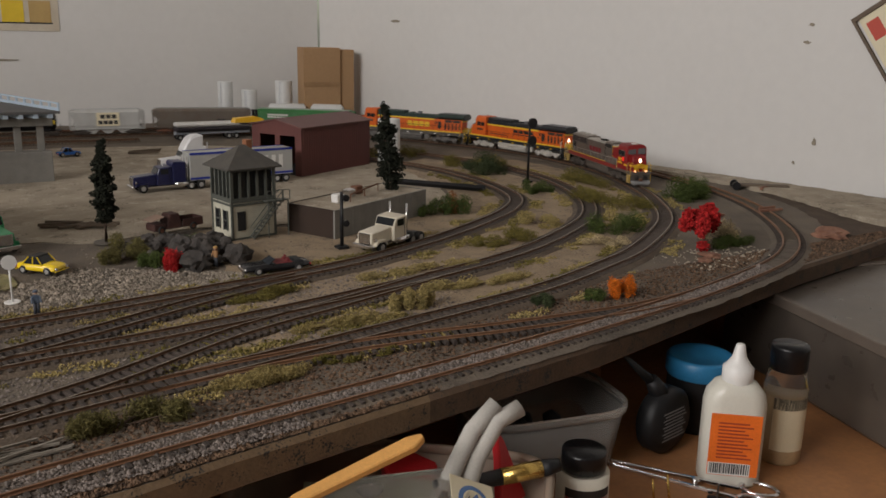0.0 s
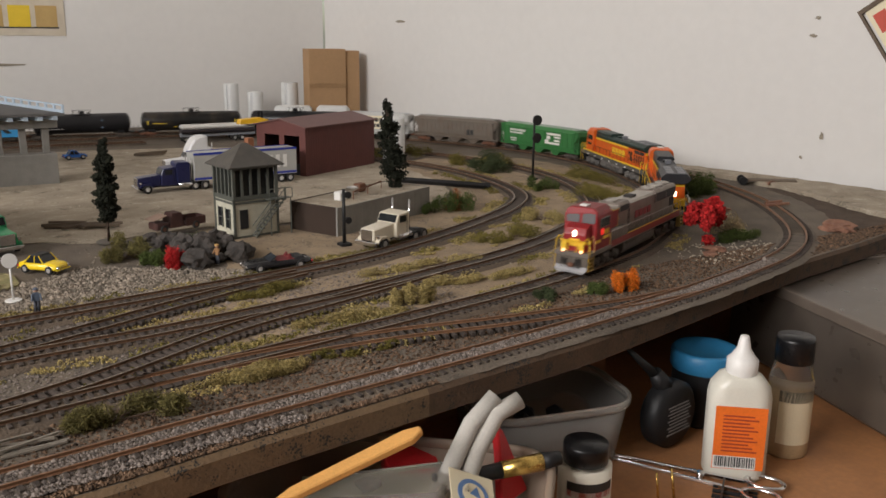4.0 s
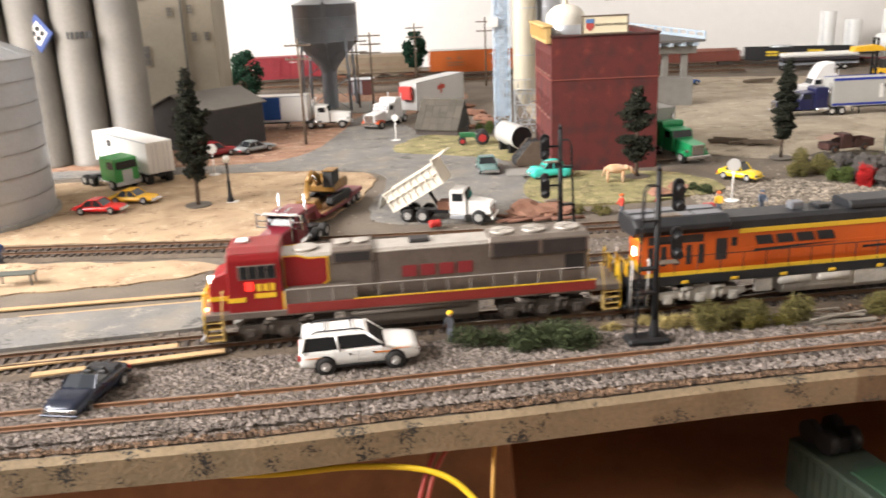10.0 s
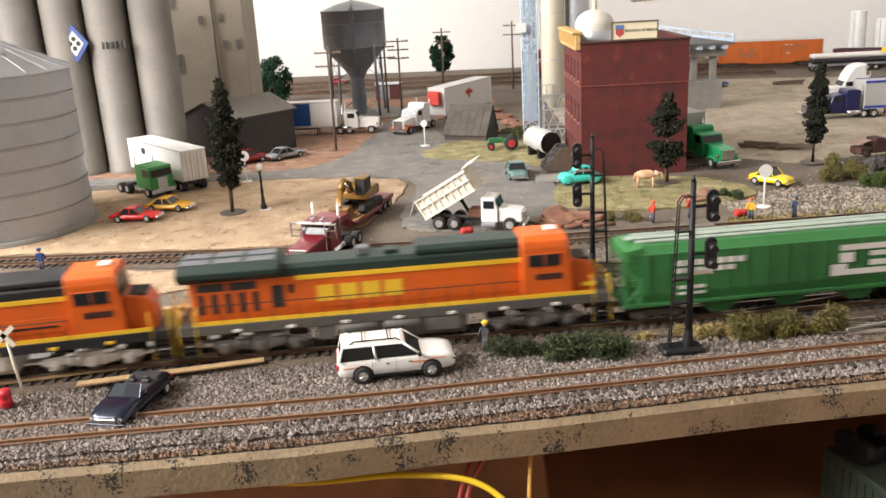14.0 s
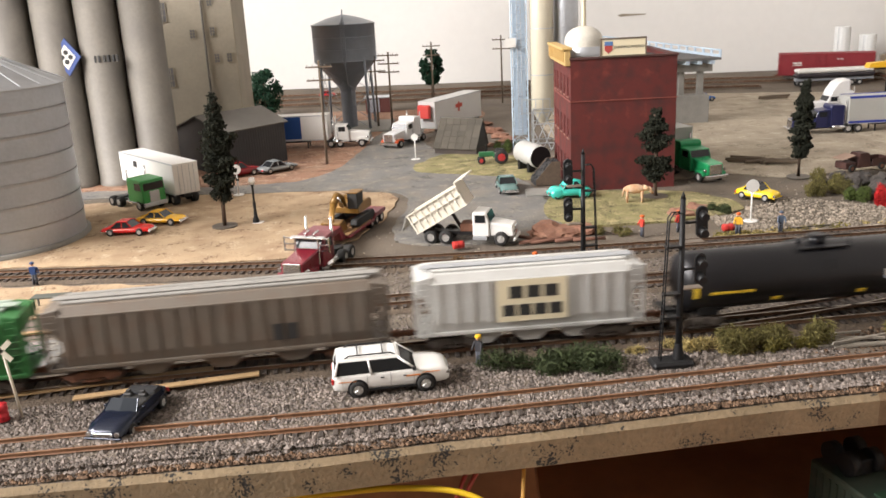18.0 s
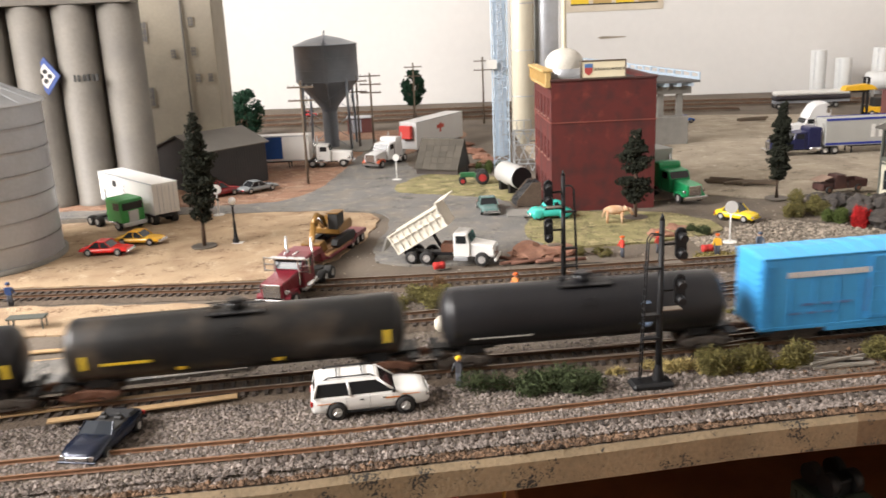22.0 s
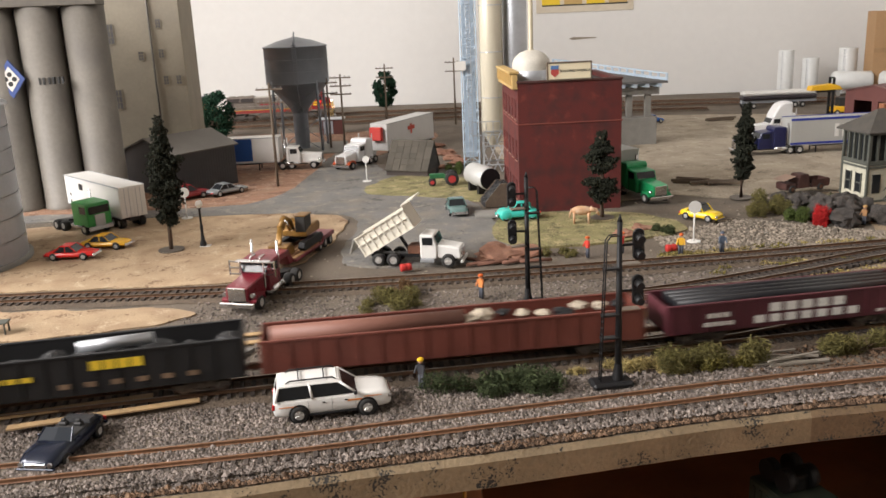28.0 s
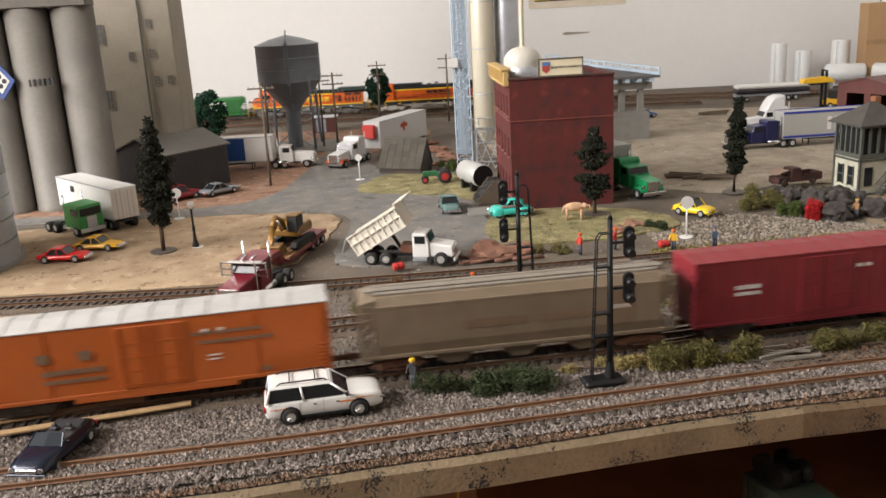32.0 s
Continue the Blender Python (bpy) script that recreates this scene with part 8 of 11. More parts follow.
for k, (x, y, r, s) in enumerate(((0.050, 0.752, 0.020, 0.55), (0.076, 0.756, 0.015, 0.6), (0.040, 0.740, 0.009, 0.7), (0.062, 0.740, 0.008, 0.7), (0.175, 0.800, 0.013, 0.6), (0.195, 0.822, 0.010, 0.6), (0.855, 0.617, 0.010, 0.5), (0.835, 0.605, 0.007, 0.6), (1.05, 0.62, 0.018, 0.6), (1.02, 0.76, 0.012, 0.5), (0.006, 1.345, 0.018, 0.5), (0.022, 1.29, 0.014, 0.6), (0.03, 1.245, 0.015, 0.6), (-0.004, 1.42, 0.014, 0.5), (0.0, 1.22, 0.010, 0.6))):
    boulder(x, y, r, s * 0.55, k + 31, ROCKRED, "rough reddish brown rock on the dirt")


def leaves(name, blobs, mt, count, size, seed, parent=None, label="", thin=1.0):
    """Many small crumpled flakes, or twigs where thin is small, scattered through ellipsoid blobs (x, y, z, rx, ry, rz)."""
    rng = np.random.default_rng(seed)
    vol = np.array([b[3] * b[4] * b[5] for b in blobs]) ** 0.7
    pick = rng.choice(len(blobs), count, p=vol / vol.sum())
    bl = np.array(blobs)[pick]
    d = rng.normal(size=(count, 3))
    d /= np.linalg.norm(d, axis=1)[:, None]
    rad = rng.random(count) ** 0.45
    c = bl[:, :3] + d * rad[:, None] * bl[:, 3:]
    c[:, 2] = np.maximum(c[:, 2], 0.0008)
    a = rng.normal(size=(count, 3))
    a /= np.linalg.norm(a, axis=1)[:, None]
    b = np.cross(a, rng.normal(size=(count, 3)))
    b /= np.linalg.norm(b, axis=1)[:, None]
    n = np.cross(a, b)
    s = size * rng.uniform(0.5, 1.3, count)[:, None]
    wide, long = thin, thin ** -0.55
    vs = np.stack([c - a * s * long, c - b * s * 0.7 * wide + n * s * 0.3 * wide, c + a * s * long, c + b * s * 0.7 * wide + n * s * 0.3 * wide, c + n * s * 0.9 * wide], 1).reshape(-1, 3)
    base = np.arange(count)[:, None] * 5
    fs = np.concatenate([base + q for q in ((0, 1, 4), (1, 2, 4), (2, 3, 4), (3, 0, 4), (0, 3, 2), (0, 2, 1))], 0).astype(int)
    me = bpy.data.meshes.new(name)
    me.from_pydata(vs.tolist(), [], fs.tolist())
    me.materials.append(mt)
    ob = new(name, me)
    if parent is not None:
        ob.parent = parent
    if label:
        ob["label"] = label
    return ob


def foliage(name, c, var=0.45):
    m = mat(name, c, 0.9, var=var, scale=160, fine=900, bump=0.3, spec=0.2)
    N, L = m.node_tree.nodes, m.node_tree.links
    b = N["Principled BSDF"]
    src = b.inputs["Base Color"].links[0].from_socket
    g, r, v = N.new("ShaderNodeNewGeometry"), N.new("ShaderNodeMapRange"), N.new("ShaderNodeVectorMath")
    r.inputs[3].default_value, r.inputs[4].default_value = 0.55, 1.45
    v.operation = "SCALE"
    L.new(g.outputs["Random Per Island"], r.inputs[0])
    L.new(src, v.inputs[0])
    L.new(r.outputs[0], v.inputs["Scale"])
    L.new(v.outputs[0], b.inputs["Base Color"])
    return m


PINE = foliage("dark_pine_foliage", (0.018, 0.020, 0.013))
GREENTREE = foliage("dark_green_foliage", (0.013, 0.040, 0.022))
BUSH = foliage("sage_bush", (0.135, 0.118, 0.042), 0.55)
DARKBUSH = foliage("dark_weeds", (0.048, 0.062, 0.027), 0.55)
DRY = foliage("dry_yellow_grass", (0.34, 0.27, 0.11))
OLIVE = foliage("olive_clump", (0.16, 0.135, 0.035))
MOSS = foliage("moss_green", (0.070, 0.095, 0.025))
REDFOL = foliage("red_foliage", (0.42, 0.022, 0.022), 0.3)
ORANGEFOL = foliage("orange_foliage", (0.62, 0.16, 0.015), 0.3)
PALEFOL = foliage("pale_straw_foliage", (0.46, 0.37, 0.22))
BARK = mat("tree_bark", (0.10, 0.065, 0.045), 0.9, var=0.3, scale=150, fine=600, bump=0.6)


def conifer(x, y, H, label, seed, lean=0.0, gappy=False, width=0.30):
    t = thing("conifer_tree", on(x, y, seed * 50, 0.001), label, "tree", "dark model trees")
    bm = tube(bmesh.new(), [(0, 0, 0), (0.001, 0, H * 0.25), (lean * 0.5, 0.001, H * 0.6), (lean, 0, H * 0.97)], 0.0021, 8)
    part("trunk", bm, BARK, t)
    part("base_disc", R((0, 0, 0), (0, 0, 0.0014), 0.0125, seg=20), paint("base_brown", (0.09, 0.075, 0.06)), t)
    rng = random.Random(seed)
    blobs = []
    for k in range(24):
        u = k / 23
        if gappy and k in (8, 9, 10, 15):
            continue
        zz = H * (0.24 + 0.74 * u)
        r = H * width * 0.40 * min(0.86, 0.26 + 1.5 * (1 - u), 0.62 + 1.2 * u) * rng.uniform(0.66, 1.0)
        for j in range(4):
            a = rng.uniform(0, 6.28)
            o = r * rng.uniform(0.2, 0.62)
            blobs.append((lean * u + o * math.cos(a), o * math.sin(a), zz + rng.uniform(-0.003, 0.003), r * 0.55, r * 0.55, H * 0.034))
    leaves("crown", blobs, PINE, 6200, 0.0017, seed, t, "bristly dark crown")
    bm = bmesh.new()
    for b in blobs[::2]:
        rod(bm, (lean * b[2] / H, 0, b[2] - 0.002), (b[0], b[1], b[2]), 0.0005, 0.0003, seg=5)
    part("branching", bm, BARK, t)


conifer(-0.266, 0.820, 0.128, "tall dark conifer on a disc base in the sand", 1, 0.003, width=0.48)
conifer(0.334, 0.939, 0.104, "dark conifer beside the truck yard", 2, -0.004, width=0.44)
conifer(0.662, 0.941, 0.132, "tall dark conifer behind the cream truck", 3, 0.010, width=0.42)
conifer(0.167, 0.874, 0.088, "gnarled dark tree in front of the brick wall", 4, 0.002, True, 0.72)


def round_tree(x, y, H, r, label, seed, trunk=0.3):
    t = thing("leafy_tree", on(x, y, 0), label, "tree", "green model trees")
    part("trunk", tube(bmesh.new(), [(0, 0, 0), (0.001, 0, H * 0.4), (0, 0, H * 0.8)], 0.002, 8), BARK, t)
    rng = random.Random(seed)
    blobs = []
    for k in range(26):
        u = rng.random()
        a = rng.uniform(0, 6.28)
        rr = r * math.sin(math.pi * (0.12 + 0.80 * u)) * 0.7
        blobs.append((rr * math.cos(a), rr * math.sin(a), H * trunk + u * H * (1 - trunk), r * 0.42, r * 0.42, r * 0.36))
    leaves("crown", blobs, GREENTREE, 2600, 0.0030, seed, t, "dense dark green crown")
    bm = bmesh.new()
    for b in blobs:
        rod(bm, (0, 0, H * 0.35), b[:3], 0.0007, 0.0004, seg=5)
    part("branching", bm, BARK, t)


round_tree(-0.415, 1.640, 0.080, 0.034, "round dark green tree behind the warehouse", 11, 0.08)
round_tree(-0.104, 1.765, 0.098, 0.024, "small round green tree by the back track", 12, 0.42)


def bush(name, blobs, mt, count, size, seed, label, category="bush", x=0.0, y=0.0):
    t = thing(name, on(x, y, 0), label, category, "trackside bushes")
    fine = name == "grass_clump"
    leaves("foliage", blobs, mt, count * (5 if fine else 3) // 2, size * (0.62 if fine else 0.80), seed, t, thin=0.45 if fine else 0.32)
    bm = bmesh.new()
    tips = [b for b in blobs][:8]
    cx, cy = sum(b[0] for b in tips) / len(tips), sum(b[1] for b in tips) / len(tips)
    for b in tips:
        rod(bm, (cx, cy, 0.0005), (b[0], b[1], max(b[2], 0.003)), 0.0006, 0.0003, seg=5)
    part("stem", bm, BARK, t)


def clump(x, y, rx, ry, h, seed, n=7):
    rng = random.Random(seed)
    out = []
    for _ in range(n):
        k = rng.uniform(0.5, 1.15)
        out.append((x + rng.uniform(-rx, rx) * 0.9, y + rng.uniform(-ry, ry) * 0.8, h * k * rng.uniform(0.25, 0.55), rx * 0.30 * k, ry * 0.50 * k, h * 0.52 * k))
    return out


# front row, from the dark weeds by the white car to the right
bush("weed_bush", clump(0.029, 0.466, 0.040, 0.011, 0.015, 1, 20), DARKBUSH, 2600, 0.0019, 21, "dark tangled weeds beside the front track")
bush("weed_bush", clump(0.108, 0.486, 0.035, 0.008, 0.009, 2, 9), DRY, 1500, 0.0016, 22, "dry yellow grass round the signal foot")
bush("sage_bush", clump(0.163, 0.486, 0.036, 0.010, 0.017, 3, 12), BUSH, 2600, 0.0019, 23, "grey-green bush beside the front track")
bush("sage_bush", clump(0.170, 0.482, 0.020, 0.006, 0.011, 4, 6), OLIVE, 700, 0.0017, 24, "yellowish tufts beside the front track")
bush("sage_bush", clump(0.262, 0.500, 0.034, 0.008, 0.015, 5, 12), BUSH, 2300, 0.0018, 25, "grey-green bush by the front track")
bush("grass_clump", clump(0.335, 0.522, 0.050, 0.009, 0.010, 6, 12), DRY, 2300, 0.0015, 26, "dry yellow grass between the tracks")
bush("grass_clump", clump(0.420, 0.532, 0.030, 0.006, 0.006, 7, 8), OLIVE, 900, 0.0014, 27, "low olive growth between the tracks")
bush("grass_clump", clump(0.440, 0.600, 0.050, 0.010, 0.008, 8, 12), DRY, 1900, 0.0015, 28, "dry grass strip between the tracks")
bush("grass_clump", clump(0.506, 0.612, 0.024, 0.010, 0.022, 9, 9), DRY, 1600, 0.0017, 29, "tall dry yellow tuft between the tracks")
bush("grass_clump", clump(0.590, 0.640, 0.050, 0.010, 0.008, 10, 12), DRY, 1700, 0.0015, 30, "dry grass strip between the tracks")
bush("grass_clump", clump(0.380, 0.690, 0.050, 0.010, 0.008, 11, 10), OLIVE, 1400, 0.0015, 31, "olive grass between the sidings")
bush("grass_clump", clump(0.560, 0.705, 0.060, 0.012, 0.008, 12, 10), DRY, 1500, 0.0015, 32, "dry grass between the sidings")
bush("grass_clump", clump(0.700, 0.760, 0.045, 0.020, 0.012, 13, 10), OLIVE, 1500, 0.0017, 33, "olive tufts between the curves")
bush("grass_clump", clump(0.790, 0.815, 0.030, 0.025, 0.014, 14, 9), DRY, 1300, 0.0018, 34, "pale dry tuft between the curves")
bush("weed_bush", clump(0.845, 0.745, 0.026, 0.022, 0.022, 15, 9), MOSS, 1500, 0.0020, 35, "dark green bush between the curves")
bush("grass_clump", clump(0.800, 0.700, 0.030, 0.020, 0.010, 16, 9), PALEFOL, 1200, 0.0017, 36, "pale straw tuft between the curves")
bush("grass_clump", clump(0.945, 0.880, 0.030, 0.060, 0.018, 17, 12), OLIVE, 2000, 0.0020, 37, "olive bushes along the inner curve")
bush("grass_clump", clump(1.03, 1.02, 0.025, 0.060, 0.018, 18, 12), OLIVE, 1600, 0.0020, 38, "olive bushes along the inner curve")
bush("weed_bush", clump(0.915, 0.985, 0.022, 0.020, 0.020, 19, 8), MOSS, 1200, 0.0020, 39, "dark moss-green bush by the signal post")
bush("weed_bush", clump(0.955, 1.17, 0.050, 0.045, 0.028, 20, 14), DARKBUSH, 2200, 0.0024, 40, "dark bushes inside the curve")
bush("weed_bush", clump(0.975, 1.22, 0.050, 0.040, 0.026, 21, 10), OLIVE, 1500, 0.0024, 41, "yellow-olive bushes inside the curve")
bush("weed_bush", clump(0.90, 1.36, 0.060, 0.040, 0.018, 22, 10), OLIVE, 1300, 0.0024, 42, "yellow-olive growth near the white tank")
bush("weed_bush", clump(1.085, 0.862, 0.048, 0.030, 0.030, 23, 14), MOSS, 2600, 0.0024, 43, "large soft green bush on the outer curve")
bush("flower_bush", clump(0.676, 0.556, 0.011, 0.010, 0.020, 24, 8), ORANGEFOL, 1300, 0.0017, 44, "bright orange shrub between the tracks")
bush("weed_bush", clump(0.650, 0.562, 0.014, 0.010, 0.010, 25, 6), MOSS, 700, 0.0017, 45, "low green tuft beside the orange shrub")
bush("weed_bush", clump(0.610, 0.566, 0.012, 0.010, 0.008, 26, 6), DARKBUSH, 600, 0.0017, 46, "low dark weed tuft")
bush("pale_bush", clump(0.925, 0.660, 0.020, 0.018, 0.024, 27, 8), PALEFOL, 1200, 0.0019, 47, "pale straw coloured shrub")
bush("weed_bush", clump(0.905, 0.645, 0.035, 0.015, 0.014, 28, 9), MOSS, 1200, 0.0019, 48, "dark green tufts under the red tree")
bush("flower_bush", clump(0.368, 0.808, 0.014, 0.009, 0.022, 29, 9), REDFOL, 1700, 0.0017, 49, "bright red shrub by the rocks")
bush("weed_bush", clump(0.335, 0.868, 0.024, 0.018, 0.020, 30, 12), BUSH, 2400, 0.0019, 50, "sage bush by the rock pile")
bush("weed_bush", clump(0.712, 0.918, 0.035, 0.018, 0.024, 31, 10), MOSS, 1700, 0.0020, 51, "green bush behind the cream truck")
bush("weed_bush", clump(0.740, 0.920, 0.018, 0.012, 0.024, 32, 6), foliage("rust_foliage", (0.22, 0.09, 0.035)), 700, 0.0020, 52, "rust coloured shrub behind the cream truck")
bush("weed_bush", clump(-0.048, 0.630, 0.030, 0.020, 0.013, 33, 10), BUSH, 1900, 0.0018, 53, "low sage bush between the tracks")
bush("weed_bush", clump(-0.030, 0.648, 0.012, 0.010, 0.014, 34, 5), foliage("brown_weed", (0.17, 0.10, 0.05)), 600, 0.0018, 54, "brown weeds between the tracks")
bush("weed_bush", clump(0.105, 0.742, 0.014, 0.008, 0.009, 35, 6), BUSH, 500, 0.0016, 55, "small weed tuft by the road")
bush("weed_bush", clump(0.205, 0.805, 0.018, 0.010, 0.010, 36, 6), DARKBUSH, 600, 0.0017, 56, "small dark tufts by the gravel road")
bush("weed_bush", clump(0.352, 0.836, 0.018, 0.014, 0.016, 38, 8), MOSS, 1300, 0.0018, 58, "green weeds among the rocks")
bush("weed_bush", clump(0.398, 0.880, 0.014, 0.012, 0.020, 39, 6), DARKBUSH, 800, 0.0018, 59, "dark weeds behind the rocks")
bush("weed_bush", clump(0.026, 1.175, 0.018, 0.030, 0.016, 37, 8), MOSS, 800, 0.0020, 57, "green weeds by the silos")


def red_tree():
    t = thing("red_tree", on(0.868, 0.640, 0), "small tree with bright red foliage", "tree")
    part("trunk", tube(bmesh.new(), [(0, 0, 0), (0.002, 0, 0.012), (0.0, 0.001, 0.026)], 0.0018, 8), BARK, t)
    blobs = clump(0, 0, 0.021, 0.019, 0.036, 3, 16)
    blobs = [(b[0], b[1], b[2] + 0.018, b[3], b[4] * 0.8, b[5] * 0.7) for b in blobs] + [(-0.004, -0.004, 0.006, 0.008, 0.006, 0.006)]
    leaves("crown", blobs, REDFOL, 3600, 0.0021, 71, t, "bright red crown")
    bm = bmesh.new()
    for b in blobs[:10]:
        rod(bm, (0, 0, 0.018), b[:3], 0.0006, 0.0004, seg=5)
    part("branching", bm, BARK, t)


red_tree()


def sticks():
    rng = random.Random(9)
    for k in range(12):
        x, y, a = 0.198 + rng.uniform(-0.02, 0.02), 0.4915 + rng.uniform(-0.008, 0.008), rng.uniform(-8, 22)
        ob = part("stripwood", B(-0.019, 0.019, -0.0007, 0.0007, 0, 0.0012), paint("grey_stick", (0.27, 0.24, 0.20), rough=0.9))
        ob.matrix_basis = pose(x, y, 0.0004 + k * 0.0003, 0, 0, a)
        tagged(ob, "weathered grey strip of wood by the track", "stick", "stack of wood strips")
    for k in range(7):
        ob = part("log", R((-0.014, 0, 0), (0.014, 0, 0), 0.0016, seg=8), paint("brown_log", (0.16, 0.075, 0.05), rough=0.9))
        ob.matrix_basis = pose(0.052 + rng.uniform(-0.02, 0.035), 0.728 + rng.uniform(-0.006, 0.012), 0.0030, 0, rng.uniform(-6, 6), rng.uniform(-25, 25))
        tagged(ob, "brown log lying by the road", "log", "scattered logs")


sticks()


def debris():
    rng = random.Random(12)
    spots = [(0.52, 1.58, 0.05), (0.31, 1.03, 0.04), (0.345, 1.01, 0.04), (1.24, 0.85, 0.05), (1.10, 0.74, 0.03)]
    for x, y, s in spots:
        for k in range(4):
            ob = part("scrap_beam", B(-s * 0.5, s * 0.5, -0.0016, 0.0016, 0, 0.003, 0.0003), OLDWOOD if x < 1 else ROCKRED)
            ob.matrix_basis = pose(x + rng.uniform(-0.01, 0.01), y + rng.uniform(-0.008, 0.008), 0.0015 + k * 0.001, 0, 0, rng.uniform(-30, 30))
            tagged(ob, "dark scrap timber lying on the ground", "scrap", "scrap timbers")
    t = thing("black_gutter", on(0.812, 1.075, -52), "black half-round trough lying on the ground", "trough")
    part("trough", P([(-0.010, 0.006), (-0.006, 0.001), (0.006, 0.001), (0.010, 0.006), (0.009, 0.007), (0.005, 0.003), (-0.005, 0.003), (-0.009, 0.007)], -0.065, 0.065, "X"), BLACK, t)
    w = thing("loose_bogie", on(1.205, 0.885, -40), "black loose truck frame on the ledge", "wheel truck")
    for s in (-1, 1):
        part("wheel", R((0, s * 0.012, 0.006), (0, s * 0.008, 0.006), 0.006, seg=14), BLACK, w)
    part("beam", B(-0.002, 0.075, -0.008, 0.008, 0.005, 0.008), OLDWOOD, w)


debris()
patch("ledge", [(1.16, 0.62), (1.30, 0.655), (1.30, 0.80), (1.24, 1.05), (1.16, 1.35), (1.135, 1.40), (1.20, 1.05), (1.215, 0.84)], 0.006, LOT, "dusty tan ledge along the wall", "ground", 0.008, 21)


def stones(name, n, region, size, mt, seed, label, z=0.0):
    """Loose gravel: region gives (x, y, keep) for random u, v."""
    rng = np.random.default_rng(seed)
    u, v = rng.random(n * 2), rng.random(n * 2)
    x, y = region(u, v)
    x, y = x[:n], y[:n]
    s = size * rng.lognormal(0, 0.32, n)
    base = np.array([(1, 0, 0), (-1, 0, 0), (0, 1, 0), (0, -1, 0), (0, 0, 1), (0, 0, -1)], float)
    fcs = np.array([(0, 2, 4), (2, 1, 4), (1, 3, 4), (3, 0, 4), (2, 0, 5), (1, 2, 5), (3, 1, 5), (0, 3, 5)])
    a = rng.random(n) * 6.28
    jit = 1 + rng.uniform(-0.35, 0.35, (n, 6, 1))
    vs = base[None] * jit * s[:, None, None]
    tilt = rng.uniform(-0.6, 0.6, n)
    cx, sx = np.cos(a)[:, None], np.sin(a)[:, None]
    X = vs[:, :, 0] * cx - vs[:, :, 1] * sx
    Y = vs[:, :, 0] * sx + vs[:, :, 1] * cx
    Z = vs[:, :, 2] * 0.7 + X * np.tan(tilt)[:, None] * 0.4
    V = np.stack([X + x[:, None], Y + y[:, None], Z + z + s[:, None] * 0.25], 2).reshape(-1, 3)
    F = (np.arange(n)[:, None, None] * 6 + fcs[None]).reshape(-1, 3)
    me = bpy.data.meshes.new(name)
    me.from_pydata(V.tolist(), [], F.tolist())
    me.materials.append(mt)
    return tagged(new(name, me), label, "gravel", kind="stuff")


def stone_mat(name, c, spread):
    m = mat(name, c, 0.92, var=0.25, scale=40, fine=500, bump=0.2, spec=0.3)
    N, L = m.node_tree.nodes, m.node_tree.links
    b = N["Principled BSDF"]
    src = b.inputs["Base Color"].links[0].from_socket
    g, r, v = N.new("ShaderNodeNewGeometry"), N.new("ShaderNodeMapRange"), N.new("ShaderNodeVectorMath")
    r.inputs[3].default_value, r.inputs[4].default_value = 1 - spread, 1 + spread
    v.operation = "SCALE"
    L.new(g.outputs["Random Per Island"], r.inputs[0])
    L.new(src, v.inputs[0])
    L.new(r.outputs[0], v.inputs["Scale"])
    L.new(v.outputs[0], b.inputs["Base Color"])
    return m


def grass_scatter(name, curves, count, seed, mt, label):
    """Thin dry grass in broken patches beside the tracks."""
    rng = np.random.default_rng(seed)
    blobs = []
    for ctrl, sides in curves:
        ss, xs, ys, total = spline([(*p, 0) for p in ctrl], 0.004, False)
        dx, dy = np.gradient(xs), np.gradient(ys)
        L = np.hypot(dx, dy)
        for i in range(0, len(xs), 1):
            for side in sides:
                off = side * rng.uniform(0.017, 0.034)
                x, y = xs[i] - dy[i] / L[i] * off, ys[i] + dx[i] / L[i] * off
                if noise.noise(Vector((x * 16, y * 16, seed))) > 0.06:
                    blobs.append((x, y, 0.0012, 0.0065, 0.0045, 0.0020))
    ob = leaves(name, blobs, mt, count, 0.0011, seed)
    return tagged(ob, label, "grass", kind="stuff")


LOOP_A = [(0.12, 0.610), (0.21, 0.622), (0.315, 0.630), (0.44, 0.648), (0.565, 0.674), (0.67, 0.704), (0.762, 0.747), (0.860, 0.813), (0.93, 0.90), (0.98, 1.02), (0.997, 1.14), (0.98, 1.28)]
LOOP_B = [(0.195, 0.700), (0.338, 0.718), (0.495, 0.742), (0.60, 0.778), (0.71, 0.832), (0.80, 0.890), (0.858, 0.96), (0.885, 1.07), (0.885, 1.20)]
LOOP_C = [(0.209, 0.533), (0.387, 0.556), (0.519, 0.569), (0.63, 0.588), (0.72, 0.62), (0.808, 0.666), (0.93, 0.758), (1.009, 0.856), (1.056, 0.943), (1.10, 1.05)]
grass_scatter("dry_grass", ((LOOP_A, (-1, 1)), (LOOP_B, (-1, 1)), (LOOP_C, (-1, 1))), 15000, 5, DRY, "thin dry grass in broken patches beside the tracks")
grass_scatter("weedy_grass", ((LOOP_A, (-1,)), (LOOP_B, (-1, 1)), (LOOP_C, (1,))), 9000, 9, OLIVE, "thin olive weeds in broken patches beside the tracks")
FX = np.array([p[0] for p in FRONT])
FY = np.array([p[1] for p in FRONT])
MX, MY = np.array([-0.45, -0.254, -0.15, -0.028, 0.113, 0.209, 0.387, 0.519, 0.63, 0.72]), np.array([0.405, 0.451, 0.477, 0.499, 0.520, 0.533, 0.556, 0.569, 0.588, 0.62])
GREYSTONE = stone_mat("grey_gravel_stones", (0.176, 0.148, 0.130), 0.62)
